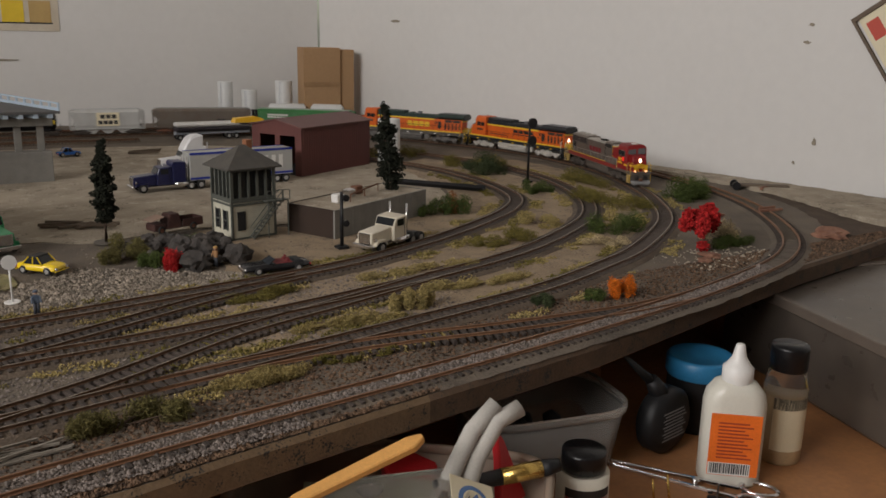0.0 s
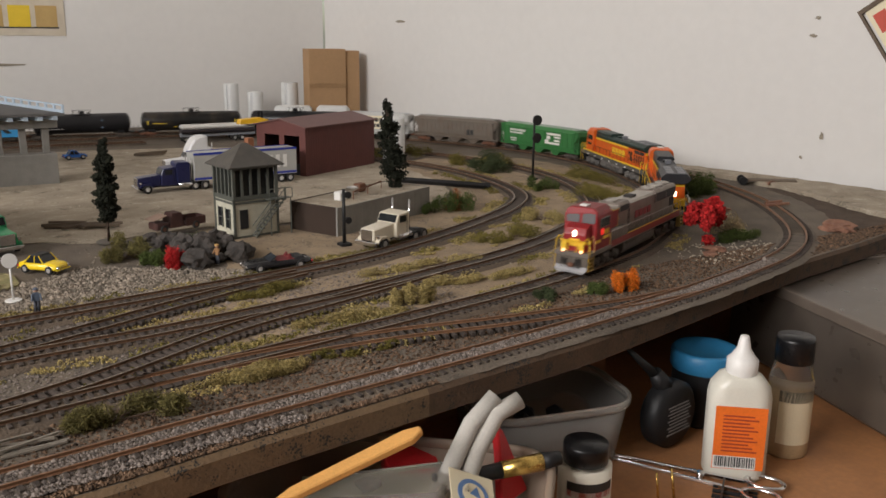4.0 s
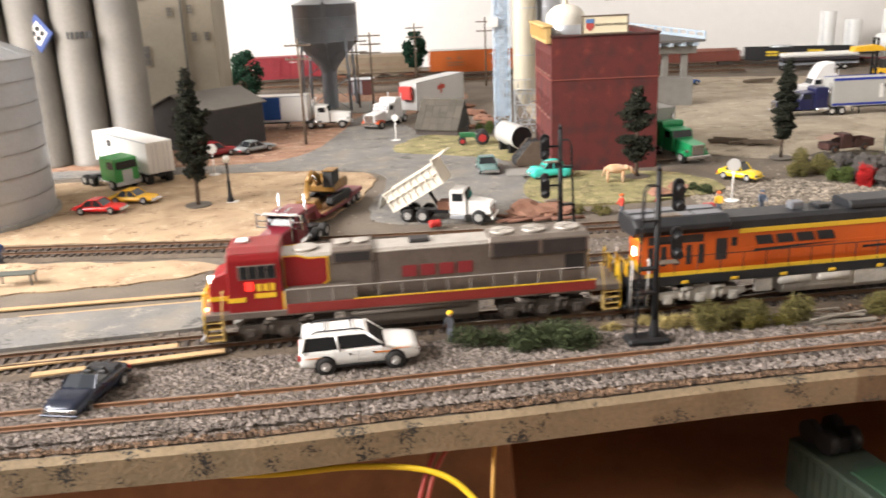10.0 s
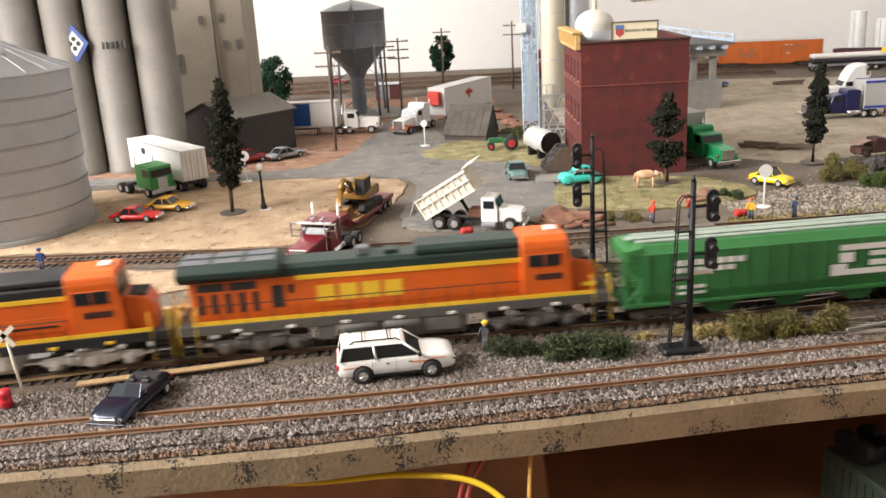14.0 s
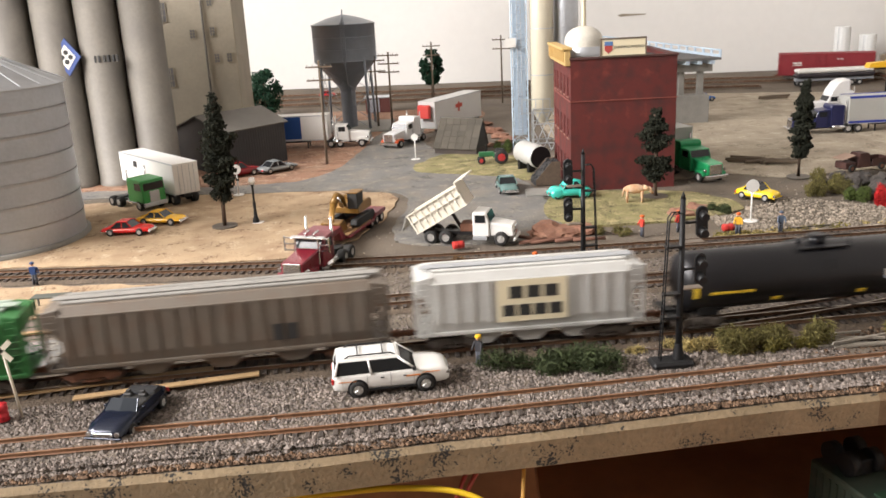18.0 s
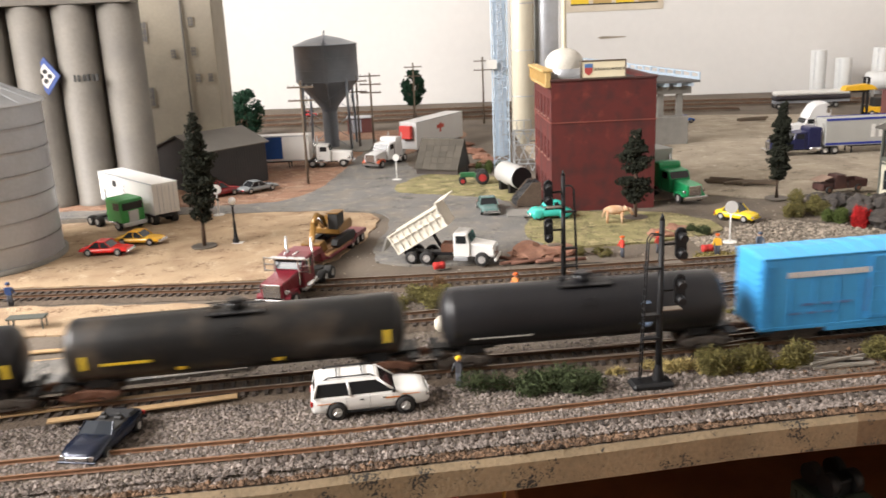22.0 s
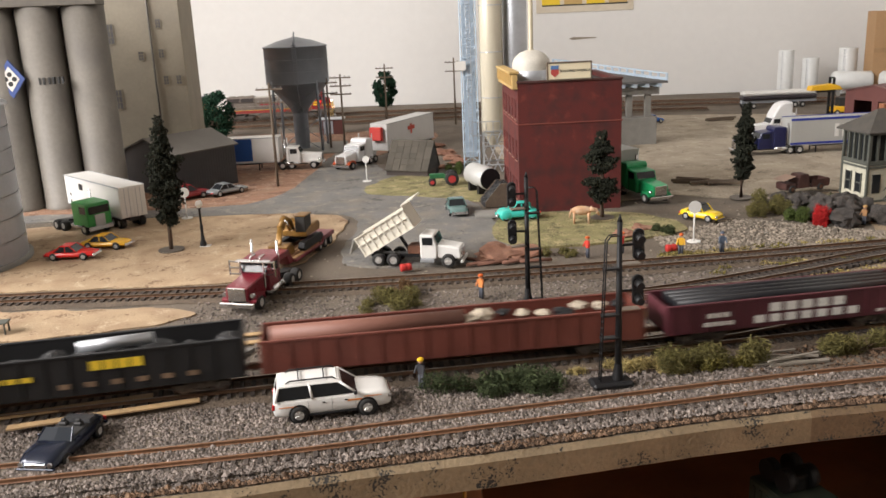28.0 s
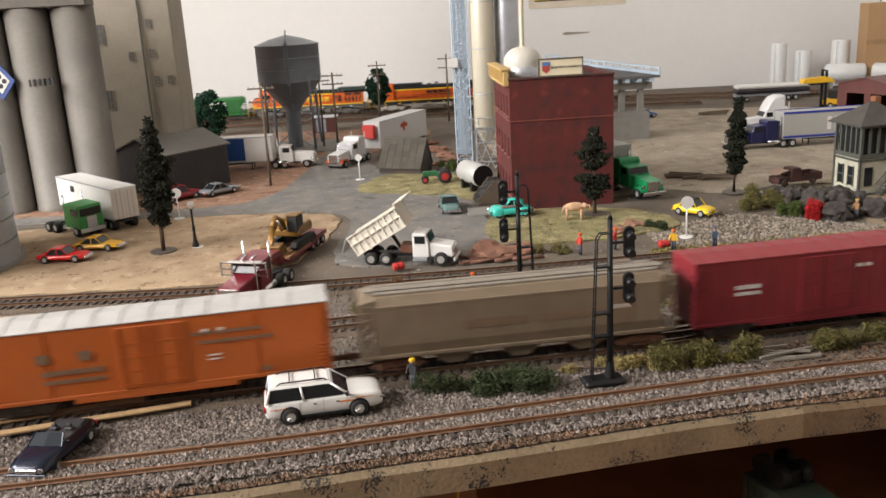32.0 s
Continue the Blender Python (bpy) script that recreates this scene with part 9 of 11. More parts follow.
BROWNSTONE = stone_mat("brown_gravel_stones", (0.115, 0.072, 0.045), 0.85)
PALESTONE = stone_mat("pale_gravel_stones", (0.235, 0.20, 0.16), 0.6)


def front_zone(u, v):
    x = -0.42 + u * 0.62
    lo, hi = np.interp(x, FX, FY) + 0.004, np.interp(x, MX, MY) - 0.012
    return x, lo + v * (hi - lo)


def right_zone(u, v):
    x = 0.18 + u * 0.95
    lo = np.interp(x, FX, FY) + 0.003
    return x, lo + v * np.minimum(np.interp(x, MX, MY, right=0.62) - 0.012 - lo, 0.16)


def middle_zone(u, v):
    x = -0.20 + u * 0.75
    lo = np.interp(x, MX, MY) + 0.014
    hi = np.interp(x, [-0.2, 0.0, 0.2, 0.34, 0.5], [0.655, 0.665, 0.682, 0.70, 0.728])
    return x, lo + v * (hi - lo)


def road_zone(u, v):
    x = 0.20 + u * 0.24
    return x, 0.735 + v * (0.12 - 0.16 * np.abs(u - 0.4))


def bed_zone(u, v):
    x = -0.45 + u * 1.32
    return x, np.interp(x, [-0.55, -0.30, -0.22, -0.088, -0.014, 0.095, 0.196, 0.30, 0.455, 0.568, 0.704, 0.80, 0.897], [0.337, 0.374, 0.386, 0.4035, 0.4165, 0.4355, 0.4525, 0.4655, 0.4815, 0.495, 0.516, 0.537, 0.566]) + (v - 0.5) * 0.0125


stones("front_gravel", 36000, front_zone, 0.00088, GREYSTONE, 1, "grey loose gravel beside the front track")
stones("side_gravel", 22000, right_zone, 0.00085, BROWNSTONE, 2, "brown loose gravel along the tracks")
stones("middle_gravel", 15000, middle_zone, 0.00085, GREYSTONE, 3, "grey loose gravel between the tracks")
stones("road_gravel", 6000, road_zone, 0.0012, PALESTONE, 4, "pale coarse gravel by the yard track")
stones("track_gravel", 12000, bed_zone, 0.0008, GREYSTONE, 5, "grey ballast stones between the rails", 0.0034)
stones("verge_gravel", 9000, lambda u, v: (-0.45 + u * 0.80, bed_zone((u * 0.80) / 1.32, 0.5)[1] - 0.0085 - v * 0.0135), 0.0009, GREYSTONE, 15, "grey loose gravel on the shoulder of the front track", 0.0018)
stones("scattered_gravel", 9000, lambda u, v: (-0.6 + u * 1.5, 0.60 + v * 0.75), 0.00075, PALESTONE, 6, "scattered loose pebbles on the yards")
stones("edge_gravel", 9000, lambda u, v: (-0.34 + u ** 0.5 * 0.78, np.interp(-0.34 + u ** 0.5 * 0.78, FX, FY) + 0.001 + v * v * (0.004 + 0.018 * u)), 0.00085, BROWNSTONE, 12, "brown fine gravel along the board edge", 0.0007)
stones("pale_pebbles", 190, lambda u, v: (0.80 + u * 0.13, 0.575 + v * 0.075), 0.0013, mat("pale_pebble", (0.40, 0.35, 0.27), 0.9, var=0.2), 8, "pale pebbles under the red tree")


# ---- things on the walls ----
poster("wall_poster", Matrix.Translation((0.357, wall_y(0.357) - 0.001, 0.290)) @ Matrix.Rotation(radians(north), 4, "Z"), 0.226, 0.180, (PAPER, [(-0.10 + k * 0.052, -0.058 + k * 0.052, -0.072, -0.028, (PYELLOW, OCHRE)[k % 2]) for k in range(4)] + [(-0.10, 0.10, -0.075, -0.072, PBLACK), (-0.10, 0.10, -0.010, 0.05, PBROWN)]), "torn paper poster with yellow locomotive shapes")
EASTDIR = Vector((1.62 - 1.054, -0.50 - 2.056, 0)).normalized()


def east(s, z, out=0.0015):
    """A place on the east wall, s metres from the corner, facing into the room."""
    p = Vector((1.054, 2.056, 0)) + EASTDIR * s
    inn = Vector((EASTDIR.y, -EASTDIR.x, 0))
    p += inn * out
    return Matrix.Translation((p.x, p.y, z)) @ Matrix.Rotation(math.atan2(EASTDIR.y, EASTDIR.x), 4, "Z")


sg = thing("framed_sign", east(1.385, 0.254, 0.003) @ Matrix.Rotation(radians(-35), 4, "Y"), "tilted white sign with a brown frame and red marks", "sign")
part("panel", B(-0.09, 0.09, -0.002, 0.0, -0.05, 0.05), PCREAM, sg)
for a, b, c, d in ((-0.094, 0.094, 0.050, 0.056), (-0.094, 0.094, -0.056, -0.050), (-0.098, -0.094, -0.056, 0.056), (0.094, 0.098, -0.056, 0.056)):
    part("frame_bar", B(a, b, -0.005, 0.0, c, d), OLDWOOD, sg)
for k in range(3):
    part("printed_mark", B(-0.084 + k * 0.03, -0.066 + k * 0.03, -0.0026, -0.002, 0.012, 0.040), (paint("mark_red", (0.55, 0.08, 0.05)), PBLACK, OLDWOOD)[k], sg)
SCUFF = mat("grey_scuff", (0.30, 0.26, 0.20), 0.9, var=0.3, scale=80)
for k, (s, z, w, h) in enumerate(((0.285, 0.237, 0.018, 0.004), (1.216, 0.237, 0.006, 0.003), (1.211, 0.212, 0.007, 0.003), (1.240, 0.068, 0.004, 0.008), (1.212, 0.034, 0.003, 0.003))):
    r3 = random.Random(k)
    pts = [(w * (0.5 + 0.5 * r3.random()) * math.cos(a), h * (0.5 + 0.5 * r3.random()) * math.sin(a)) for a in [2 * math.pi * j / 9 for j in range(9)]]
    ob = part("wall_scuff", P(pts, -0.0008, 0.0, "Y"), SCUFF)
    ob.matrix_basis = east(s, z, 0.0010)
    tagged(ob, "dark chipped scuff mark on the wall", "scuff mark", "wall marks")
for x, z, w in ((0.353, 0.140, 0.033), (-0.13, 0.34, 0.012)):
    ob = part("wall_scuff", P([(-w, 0.0), (-w * 0.7, 0.003), (w, 0.001), (w * 0.9, -0.001), (-w * 0.8, -0.0035)], -0.0008, 0.0, "Y"), SCUFF)
    ob.matrix_basis = Matrix.Translation((x, wall_y(x) - 0.0008, z)) @ Matrix.Rotation(radians(north), 4, "Z")
    tagged(ob, "brown scrape on the back wall", "scuff mark", "wall marks")


# ---- train cars: front towards +x, rail head at z = 0 ----
TRUCK_IRON = mat("truck_sideframe", (0.085, 0.07, 0.058), 0.7, 0.2, var=0.3, scale=90, fine=600)
TRUCK_GREY = mat("grey_truck_sideframe", (0.50, 0.47, 0.42), 0.55, 0.1, var=0.25, scale=90, fine=600)
TRUCK_DULL = mat("dull_truck_sideframe", (0.15, 0.14, 0.13), 0.6, 0.3, var=0.25, scale=90, fine=600)
AXLE = mat("wheel_steel", (0.16, 0.13, 0.11), 0.4, 0.8, var=0.2)


def bogie(parent, x, axles=2, pitch=0.0205, iron=None, r=0.0053):
    iron = iron or TRUCK_IRON
    half = pitch * (axles - 1) / 2
    t = bmesh.new()
    for s in (-1, 1):
        y = s * 0.0115
        prism(t, [(-half - 0.006, 0.0045), (half + 0.006, 0.0045), (half + 0.006, 0.0072), (half * 0.45, 0.0092), (-half * 0.45, 0.0092), (-half - 0.006, 0.0072)], y - 0.0009, y + 0.0009, "Y", 0.0004)
        for k in range(axles):
            xx = -half + k * pitch
            box(t, xx - 0.0022, xx + 0.0022, y - 0.0016, y + 0.0016, 0.0032, 0.0080, 0.0005)
        for k in range(axles - 1):
            xx = -half + (k + 0.5) * pitch
            for dx in (-0.002, 0.0, 0.002):
                rod(t, (xx + dx, y + s * 0.0006, 0.0035), (xx + dx, y + s * 0.0006, 0.0085), 0.0009, seg=7)
            box(t, xx - 0.005, xx + 0.005, y - 0.0012, y + 0.0012, 0.0022, 0.0038, 0.0004)
    box(t, -0.003, 0.003, -0.0105, 0.0105, 0.0060, 0.0095)
    bmesh.ops.translate(t, vec=(x, 0, 0), verts=t.verts)
    tr = part("bogie", t, iron, parent, "cast bogie with coil springs")
    for k in range(axles):
        xx = x - half + k * pitch
        w = bmesh.new()
        rod(w, (xx, -0.0098, r), (xx, 0.0098, r), 0.0012, seg=8)
        for s in (-1, 1):
            rod(w, (xx, s * 0.0072, r), (xx, s * 0.0098, r), r, seg=18)
            rod(w, (xx, s * 0.0066, r), (xx, s * 0.0074, r), r * 1.12, seg=18)
        part("wheelset", w, AXLE, tr)
    return tr


def couplers(parent, half):
    for s in (-1, 1):
        bm = B(*sorted((s * (half - 0.016), s * (half + 0.0005))), -0.0016, 0.0016, 0.0078, 0.0108, 0.0005)
        box(bm, *sorted((s * (half - 0.002), s * (half + 0.001))), -0.0028, 0.0028, 0.0072, 0.0112, 0.0008)
        part("coupler", bm, RUST, parent, "rusty knuckle coupler")


def facing(rows, s):
    """Marks laid out as read from left to right, on the side s."""
    return [(-b, -a, c, d) for a, b, c, d in rows] if s > 0 else rows


def car_root(kind, label, category="freight car"):
    return thing(kind, Matrix(), label, category, "cars of the freight train")


ORANGE = mat("loco_orange", (0.66, 0.115, 0.010), 0.42, var=0.07, scale=40, dirt=(0.35, 0.10, 0.03), amount=0.25)
LOCOBLACK = mat("loco_black", (0.014, 0.015, 0.018), 0.45, var=0.2, dirt=(0.04, 0.04, 0.042), amount=0.35)
LOCOGREEN = mat("loco_dark_green", (0.014, 0.032, 0.026), 0.45, var=0.2, dirt=(0.04, 0.045, 0.04), amount=0.35)
YELLOW = mat("loco_yellow", (0.80, 0.50, 0.03), 0.45, var=0.08)
LOCORED = mat("loco_red", (0.255, 0.010, 0.013), 0.4, var=0.08, dirt=(0.25, 0.04, 0.03), amount=0.3)
LOCOSILVER = mat("loco_weathered_silver", (0.225, 0.192, 0.165), 0.46, 0.65, var=0.14, scale=60, dirt=(0.15, 0.12, 0.10), amount=0.5)
CABROOF = mat("dull_red_cab_roof", (0.20, 0.022, 0.022), 0.55, var=0.12, dirt=(0.16, 0.06, 0.05), amount=0.4)
ROOFSILVER = mat("pale_weathered_silver", (0.40, 0.37, 0.33), 0.45, 0.3, var=0.14, scale=60, dirt=(0.24, 0.20, 0.17), amount=0.5)
LOCODIRT = mat("grimy_underbody", (0.10, 0.082, 0.066), 0.8, var=0.25, scale=60)
DECKGREY = mat("dusty_dark_underframe", (0.085, 0.078, 0.068), 0.75, var=0.25, scale=70)
PANELGREY = mat("grey_roof_panel", (0.16, 0.165, 0.18), 0.4, 0.2, var=0.15)
MESHGREY = mat("dark_screen_mesh", (0.035, 0.026, 0.024), 0.7, var=0.3, scale=200, fine=1500)
SLOT = mat("dark_slot", (0.022, 0.018, 0.017), 0.7, var=0.2)
STEPTAN = mat("dusty_yellow_steps", (0.52, 0.36, 0.12), 0.6, var=0.15)
RAILGREY = mat("grey_handrail", (0.36, 0.33, 0.30), 0.5, var=0.1)
PLOWSILVER = mat("silver_plough", (0.42, 0.42, 0.43), 0.35, 0.5, var=0.1)
PALEGLASS = mat("pale_windscreen", (0.12, 0.115, 0.12), 0.15, var=0.1, bump=0.0, spec=0.8)
LAMP_ON = mat("headlight_glow", (1.0, 0.85, 0.62), 0.3, glow=9.0, var=0.0, bump=0)
RED_LAMP = mat("ditch_light_glow", (1.0, 0.45, 0.22), 0.3, glow=4.0, var=0.0, bump=0)
NUMBER_LAMP = mat("red_glow", (1.0, 0.03, 0.02), 0.3, glow=1.2, var=0.0, bump=0)


def loco_bogie(parent, x, iron, r=0.0060, pitch=0.0205):
    """Three-axle bogie with cast side frames, journal boxes, springs and brake cylinders."""
    half = pitch
    t = bmesh.new()
    for s in (-1, 1):
        y = s * 0.0122
        prism(t, [(-half - 0.0080, 0.0078), (-half - 0.0055, 0.0062), (-half * 0.62, 0.0068), (-half * 0.38, 0.0044), (half * 0.38, 0.0044), (half * 0.62, 0.0068), (half + 0.0055, 0.0062), (half + 0.0080, 0.0078), (half + 0.0070, 0.0110), (half * 0.55, 0.0118), (half * 0.40, 0.0132), (-half * 0.40, 0.0132), (-half * 0.55, 0.0118), (-half - 0.0070, 0.0110)], y - 0.0009, y + 0.0009, "Y", 0.0004)
        for k in range(3):
            xx = -half + k * pitch
            box(t, xx - 0.0030, xx + 0.0030, y - 0.0018, y + 0.0018, 0.0036, 0.0094, 0.0006)
            rod(t, (xx, y + s * 0.0014, 0.0060), (xx, y + s * 0.0026, 0.0060), 0.0017, seg=10)
        for k in range(2):
            xx = -half + (k + 0.5) * pitch
            for dx in (-0.0021, 0.0021):
                rod(t, (xx + dx, y + s * 0.0010, 0.0058), (xx + dx, y + s * 0.0010, 0.0112), 0.0012, seg=8)
            rod(t, (xx - 0.004, y + s * 0.0016, 0.0128), (xx + 0.003, y + s * 0.0016, 0.0128), 0.0013, seg=8)
    box(t, -0.004, 0.004, -0.0115, 0.0115, 0.0080, 0.0140)
    bmesh.ops.translate(t, vec=(x, 0, 0), verts=t.verts)
    tr = part("bogie", t, iron, parent, "cast three-axle bogie")
    for k in range(3):
        xx = x - half + k * pitch
        w = bmesh.new()
        rod(w, (xx, -0.0098, r), (xx, 0.0098, r), 0.0012, seg=8)
        for s in (-1, 1):
            rod(w, (xx, s * 0.0072, r), (xx, s * 0.0098, r), r, seg=18)
            rod(w, (xx, s * 0.0066, r), (xx, s * 0.0074, r), r * 1.10, seg=18)
        part("wheelset", w, AXLE, tr)
    return tr


def locomotive(style):
    """style: red (red and silver), swoosh (orange and black, long end leading) or heritage (orange and dark green)."""
    def make(length):
        h = length / 2 - 0.0018
        red = style == "red"
        label = {"red": "red and weathered silver diesel locomotive with yellow handrails and lit headlights", "swoosh": "orange and black diesel locomotive with bright silver bogies", "heritage": "orange and dark green diesel locomotive with yellow stripes"}[style]
        t = car_root("diesel_locomotive", label, "locomotive")
        body = LOCOSILVER if red else ORANGE
        top = ROOFSILVER if red else (LOCOBLACK if style == "swoosh" else LOCOGREEN)
        nose = LOCORED if red else ORANGE
        gear = {"red": TRUCK_IRON, "swoosh": TRUCK_GREY, "heritage": TRUCK_DULL}[style]
        f = 1 if red else -1          # which way the cab faces
        W = 0.0106                    # half width of the hood

        def X(a, b):
            return (min(f * a, f * b), max(f * a, f * b))

        def Y(s, a, b):
            return (min(s * a, s * b), max(s * a, s * b))

        def pane(name, a, b, z0, z1, y, mt, parent, label="", proud=0.0003, bevel=0.0):
            for s in (-1, 1):
                part(name, B(*X(a, b), *Y(s, y - 0.0002, y + proud), z0, z1, bevel), mt, parent, label)

        deck = 0.0205 if red else 0.0225
        # underframe and its stripes
        frame_part = part("underframe", B(-h, h, -0.0164, 0.0164, 0.0165, deck, 0.0004), LOCOSILVER if red else (LOCOBLACK if style == "swoosh" else DECKGREY), t)
        if red:
            for s in (-1, 1):
                part("sill_stripe", B(-h + 0.016, 0.074, *Y(s, 0.0163, 0.0167), 0.0178, 0.0236, 0.0002), mat_red_stripe(), frame_part, "faded red sill stripe")
                part("pinstripe", B(-h + 0.016, 0.036, *Y(s, 0.0164, 0.0168), 0.0237, 0.0244), YELLOW, frame_part, "thin yellow stripe")
        else:
            for s in (-1, 1):
                part("sill_stripe", B(-h + 0.010, h - 0.010, *Y(s, 0.0158, 0.0162), deck, deck + 0.0024), YELLOW, frame_part, "yellow sill stripe")
                for k in range(7):
                    xx = -h + 0.034 + k * (2 * h - 0.068) / 6
                    part("jacking_pad", B(xx - 0.0022, xx + 0.0022, *Y(s, 0.0160, 0.0169), 0.0172, 0.0192, 0.0003), YELLOW if style == "swoosh" else PWHITE, frame_part)
        # long hood
        xr, xf = -h + (0.0195 if red else 0.009), 0.0755 if red else 0.0735
        high = 0.0505 if red else 0.0535
        x0, x1 = X(xr, xf)
        bm = prism(bmesh.new(), [(-W, deck), (W, deck), (W, high - 0.0022), (W - 0.0018, high), (-W + 0.0018, high), (-W, high - 0.0022)], x0, x1, "X", 0.0003)
        hood = part("long_hood", bm, body, t, "weathered engine hood")
        band = high - 0.0012 if red else 0.0464
        bm = prism(bmesh.new(), [(-W - 0.0002, band), (W + 0.0002, band), (W + 0.0002, high - 0.0022), (W - 0.0017, high + 0.0002), (-W + 0.0017, high + 0.0002), (-W - 0.0002, high - 0.0022)], x0 - 0.0001, x1 + 0.0001, "X", 0.0002)
        part("hood_top", bm, top, hood)
        # radiator section at the far end from the cab
        if red:
            bm = prism(bmesh.new(), [(-W - 0.0004, 0.0392), (W + 0.0004, 0.0392), (W + 0.0012, 0.0412), (W + 0.0012, 0.0498), (W - 0.0012, 0.0522), (-W + 0.0012, 0.0522), (-W - 0.0012, 0.0498), (-W - 0.0012, 0.0412)], *X(xr - 0.0004, xr + 0.058), "X", 0.0003)
            rad = part("radiator_housing", bm, LOCOSILVER, hood, "silver radiator housing")
            for a, b in ((xr + 0.0015, xr + 0.027), (xr + 0.0295, xr + 0.056)):
                pane("radiator_screen", a, b, 0.0408, 0.0490, W + 0.0012, MESHGREY, rad, "dark radiator screen")
            fans, fz = (xr + 0.010, xr + 0.030, xr + 0.049), 0.0522
        else:
            wing = [(-W - 0.0002, 0.0462), (W + 0.0002, 0.0462), (0.0158, 0.0502), (0.0158, 0.0532), (0.0112, 0.0572), (-0.0112, 0.0572), (-0.0158, 0.0532), (-0.0158, 0.0502)]
            rad = part("radiator_housing", prism(bmesh.new(), wing, *X(xr - 0.006, xr + 0.052), "X", 0.0004), top, hood, "flared radiator housing")
            for s in (-1, 1):
                for k in range(3):
                    part("roof_panel", B(*X(xr - 0.004 + k * 0.0185, xr + 0.0125 + k * 0.0185), *Y(s, 0.002, 0.0105), 0.0571, 0.0578, 0.0003), PANELGREY, rad, "grey roof panel")
            pane("radiator_screen", xr + 0.004, xr + 0.020, 0.0408, 0.0455, W, MESHGREY, hood, "dark radiator screen")
            pane("radiator_screen", xr + 0.022, xr + 0.038, 0.0408, 0.0455, W, MESHGREY, hood, "dark radiator screen")
            for k in range(5):
                a = xr + 0.004 + k * 0.0078
                pane("vent_slot", a, a + 0.0034, 0.0272, 0.0392, W, SLOT, hood, "dark vent slot")
            pane("side_door", xr + 0.0460, xr + 0.0530, 0.0285, 0.0418, W, SLOT, hood, "dark slatted door")
            pane("side_vent", xr + 0.0555, xr + 0.0590, 0.0365, 0.0418, W, SLOT, hood)
            fans, fz = (), 0.0572
            # raised roof towards the cab
            bm = prism(bmesh.new(), [(-W, high), (W, high), (W, 0.0560), (W - 0.0022, 0.0582), (-W + 0.0022, 0.0582), (-W, 0.0560)], *X(0.0120, xf), "X", 0.0004)
            part("raised_roof", bm, top, hood)
            part("roof_stack", B(*X(-0.022, -0.014), -0.0035, 0.0035, high, high + 0.0048, 0.0006), PANELGREY, hood, "grey exhaust stack")
            part("roof_box", B(*X(-0.006, 0.002), -0.005, 0.005, high, high + 0.0026, 0.0006), top, hood)
        for px in fans:
            bm = R((f * px, 0, fz), (f * px, 0, fz + 0.0016), 0.0072, seg=20)
            for j in range(4):
                box(bm, -0.0068, 0.0068, -0.0003, 0.0003, fz + 0.0016, fz + 0.0019, 0, Matrix.Translation((f * px, 0, 0)) @ Matrix.Rotation(j * math.pi / 4, 4, "Z"))
            part("roof_fan", bm, ROOFSILVER, rad, "round roof fan")
        if red:
            # dynamic brake hatch and low roof details
            bm = prism(bmesh.new(), [(-W - 0.0008, 0.0440), (W + 0.0008, 0.0440), (W + 0.0008, 0.0510), (W - 0.0012, 0.0530), (-W + 0.0012, 0.0530), (-W - 0.0008, 0.0510)], *X(0.0235, 0.0470), "X", 0.0003)
            dyn = part("dynamic_brake_hatch", bm, LOCOSILVER, hood)
            pane("brake_grille", 0.0252, 0.0452, 0.0448, 0.0500, W + 0.0008, SLOT, dyn, "dark brake grille")
            for px in (0.030, 0.0405):
                part("roof_fan", R((px, 0, 0.0530), (px, 0, 0.0542), 0.0048, seg=18), ROOFSILVER, dyn)
            part("roof_fan", R((0.062, 0, high), (0.062, 0, high + 0.0018), 0.0072, seg=20), ROOFSILVER, hood)
            part("exhaust_outlet", B(-0.010, 0.002, -0.0045, 0.0045, high, high + 0.0024, 0.0006), SLOT, hood)
            pane("end_grille", xr + 0.002, xr + 0.0135, 0.0292, 0.0388, W, SLOT, hood, "black end grille")
            for px in (0.0215, 0.0235):
                pane("panel_seam", px, px + 0.0005, 0.0245, 0.0490, W, SLOT, hood)
        # hood doors
        n = 15
        a0, a1 = (-0.040, 0.022) if red else (xr + 0.062, xf - 0.003)
        for s in (-1, 1):
            for k in range(n):
                w = (a1 - a0) / n
                part("hood_door", B(*X(a0 + k * w + 0.0004, a0 + (k + 1) * w - 0.0004), *Y(s, W, W + 0.0003), deck + 0.0035, 0.0318 if red else 0.0350, 0.0001), body, hood)
        # markings
        for s in (-1, 1):
            y0, y1 = Y(s, W + 0.0003, W + 0.0006)
            side = 1 if s * f > 0 else -1

            def mark(name, pts, mt, label="", parent=hood, lo=y0, hi=y1):
                part(name, prism(bmesh.new(), [(f * px, pz) for px, pz in pts], lo, hi, "Y"), mt, parent, label)

            if red:
                for a, b, c, d in [(-0.0335 + k * 0.0108, -0.0250 + k * 0.0108, 0.0328, 0.0396) for k in range(4)]:
                    mark("lettering_bar", [(a, c), (b, c), (b, d), (a, d)], mat_faded_letter(), "dull red lettering shown as plain bars")
                flank = [(0.0500, 0.0350), (0.0535, 0.0325), (0.0740, 0.0325), (0.0740, 0.0500), (0.0670, 0.0500), (0.0600, 0.0480), (0.0500, 0.0480)]
                mark("yellow_flank_edge", [(0.0488, 0.0342), (0.0530, 0.0312), (0.0745, 0.0312), (0.0745, 0.0505), (0.0660, 0.0506), (0.0590, 0.0487), (0.0488, 0.0487)], YELLOW)
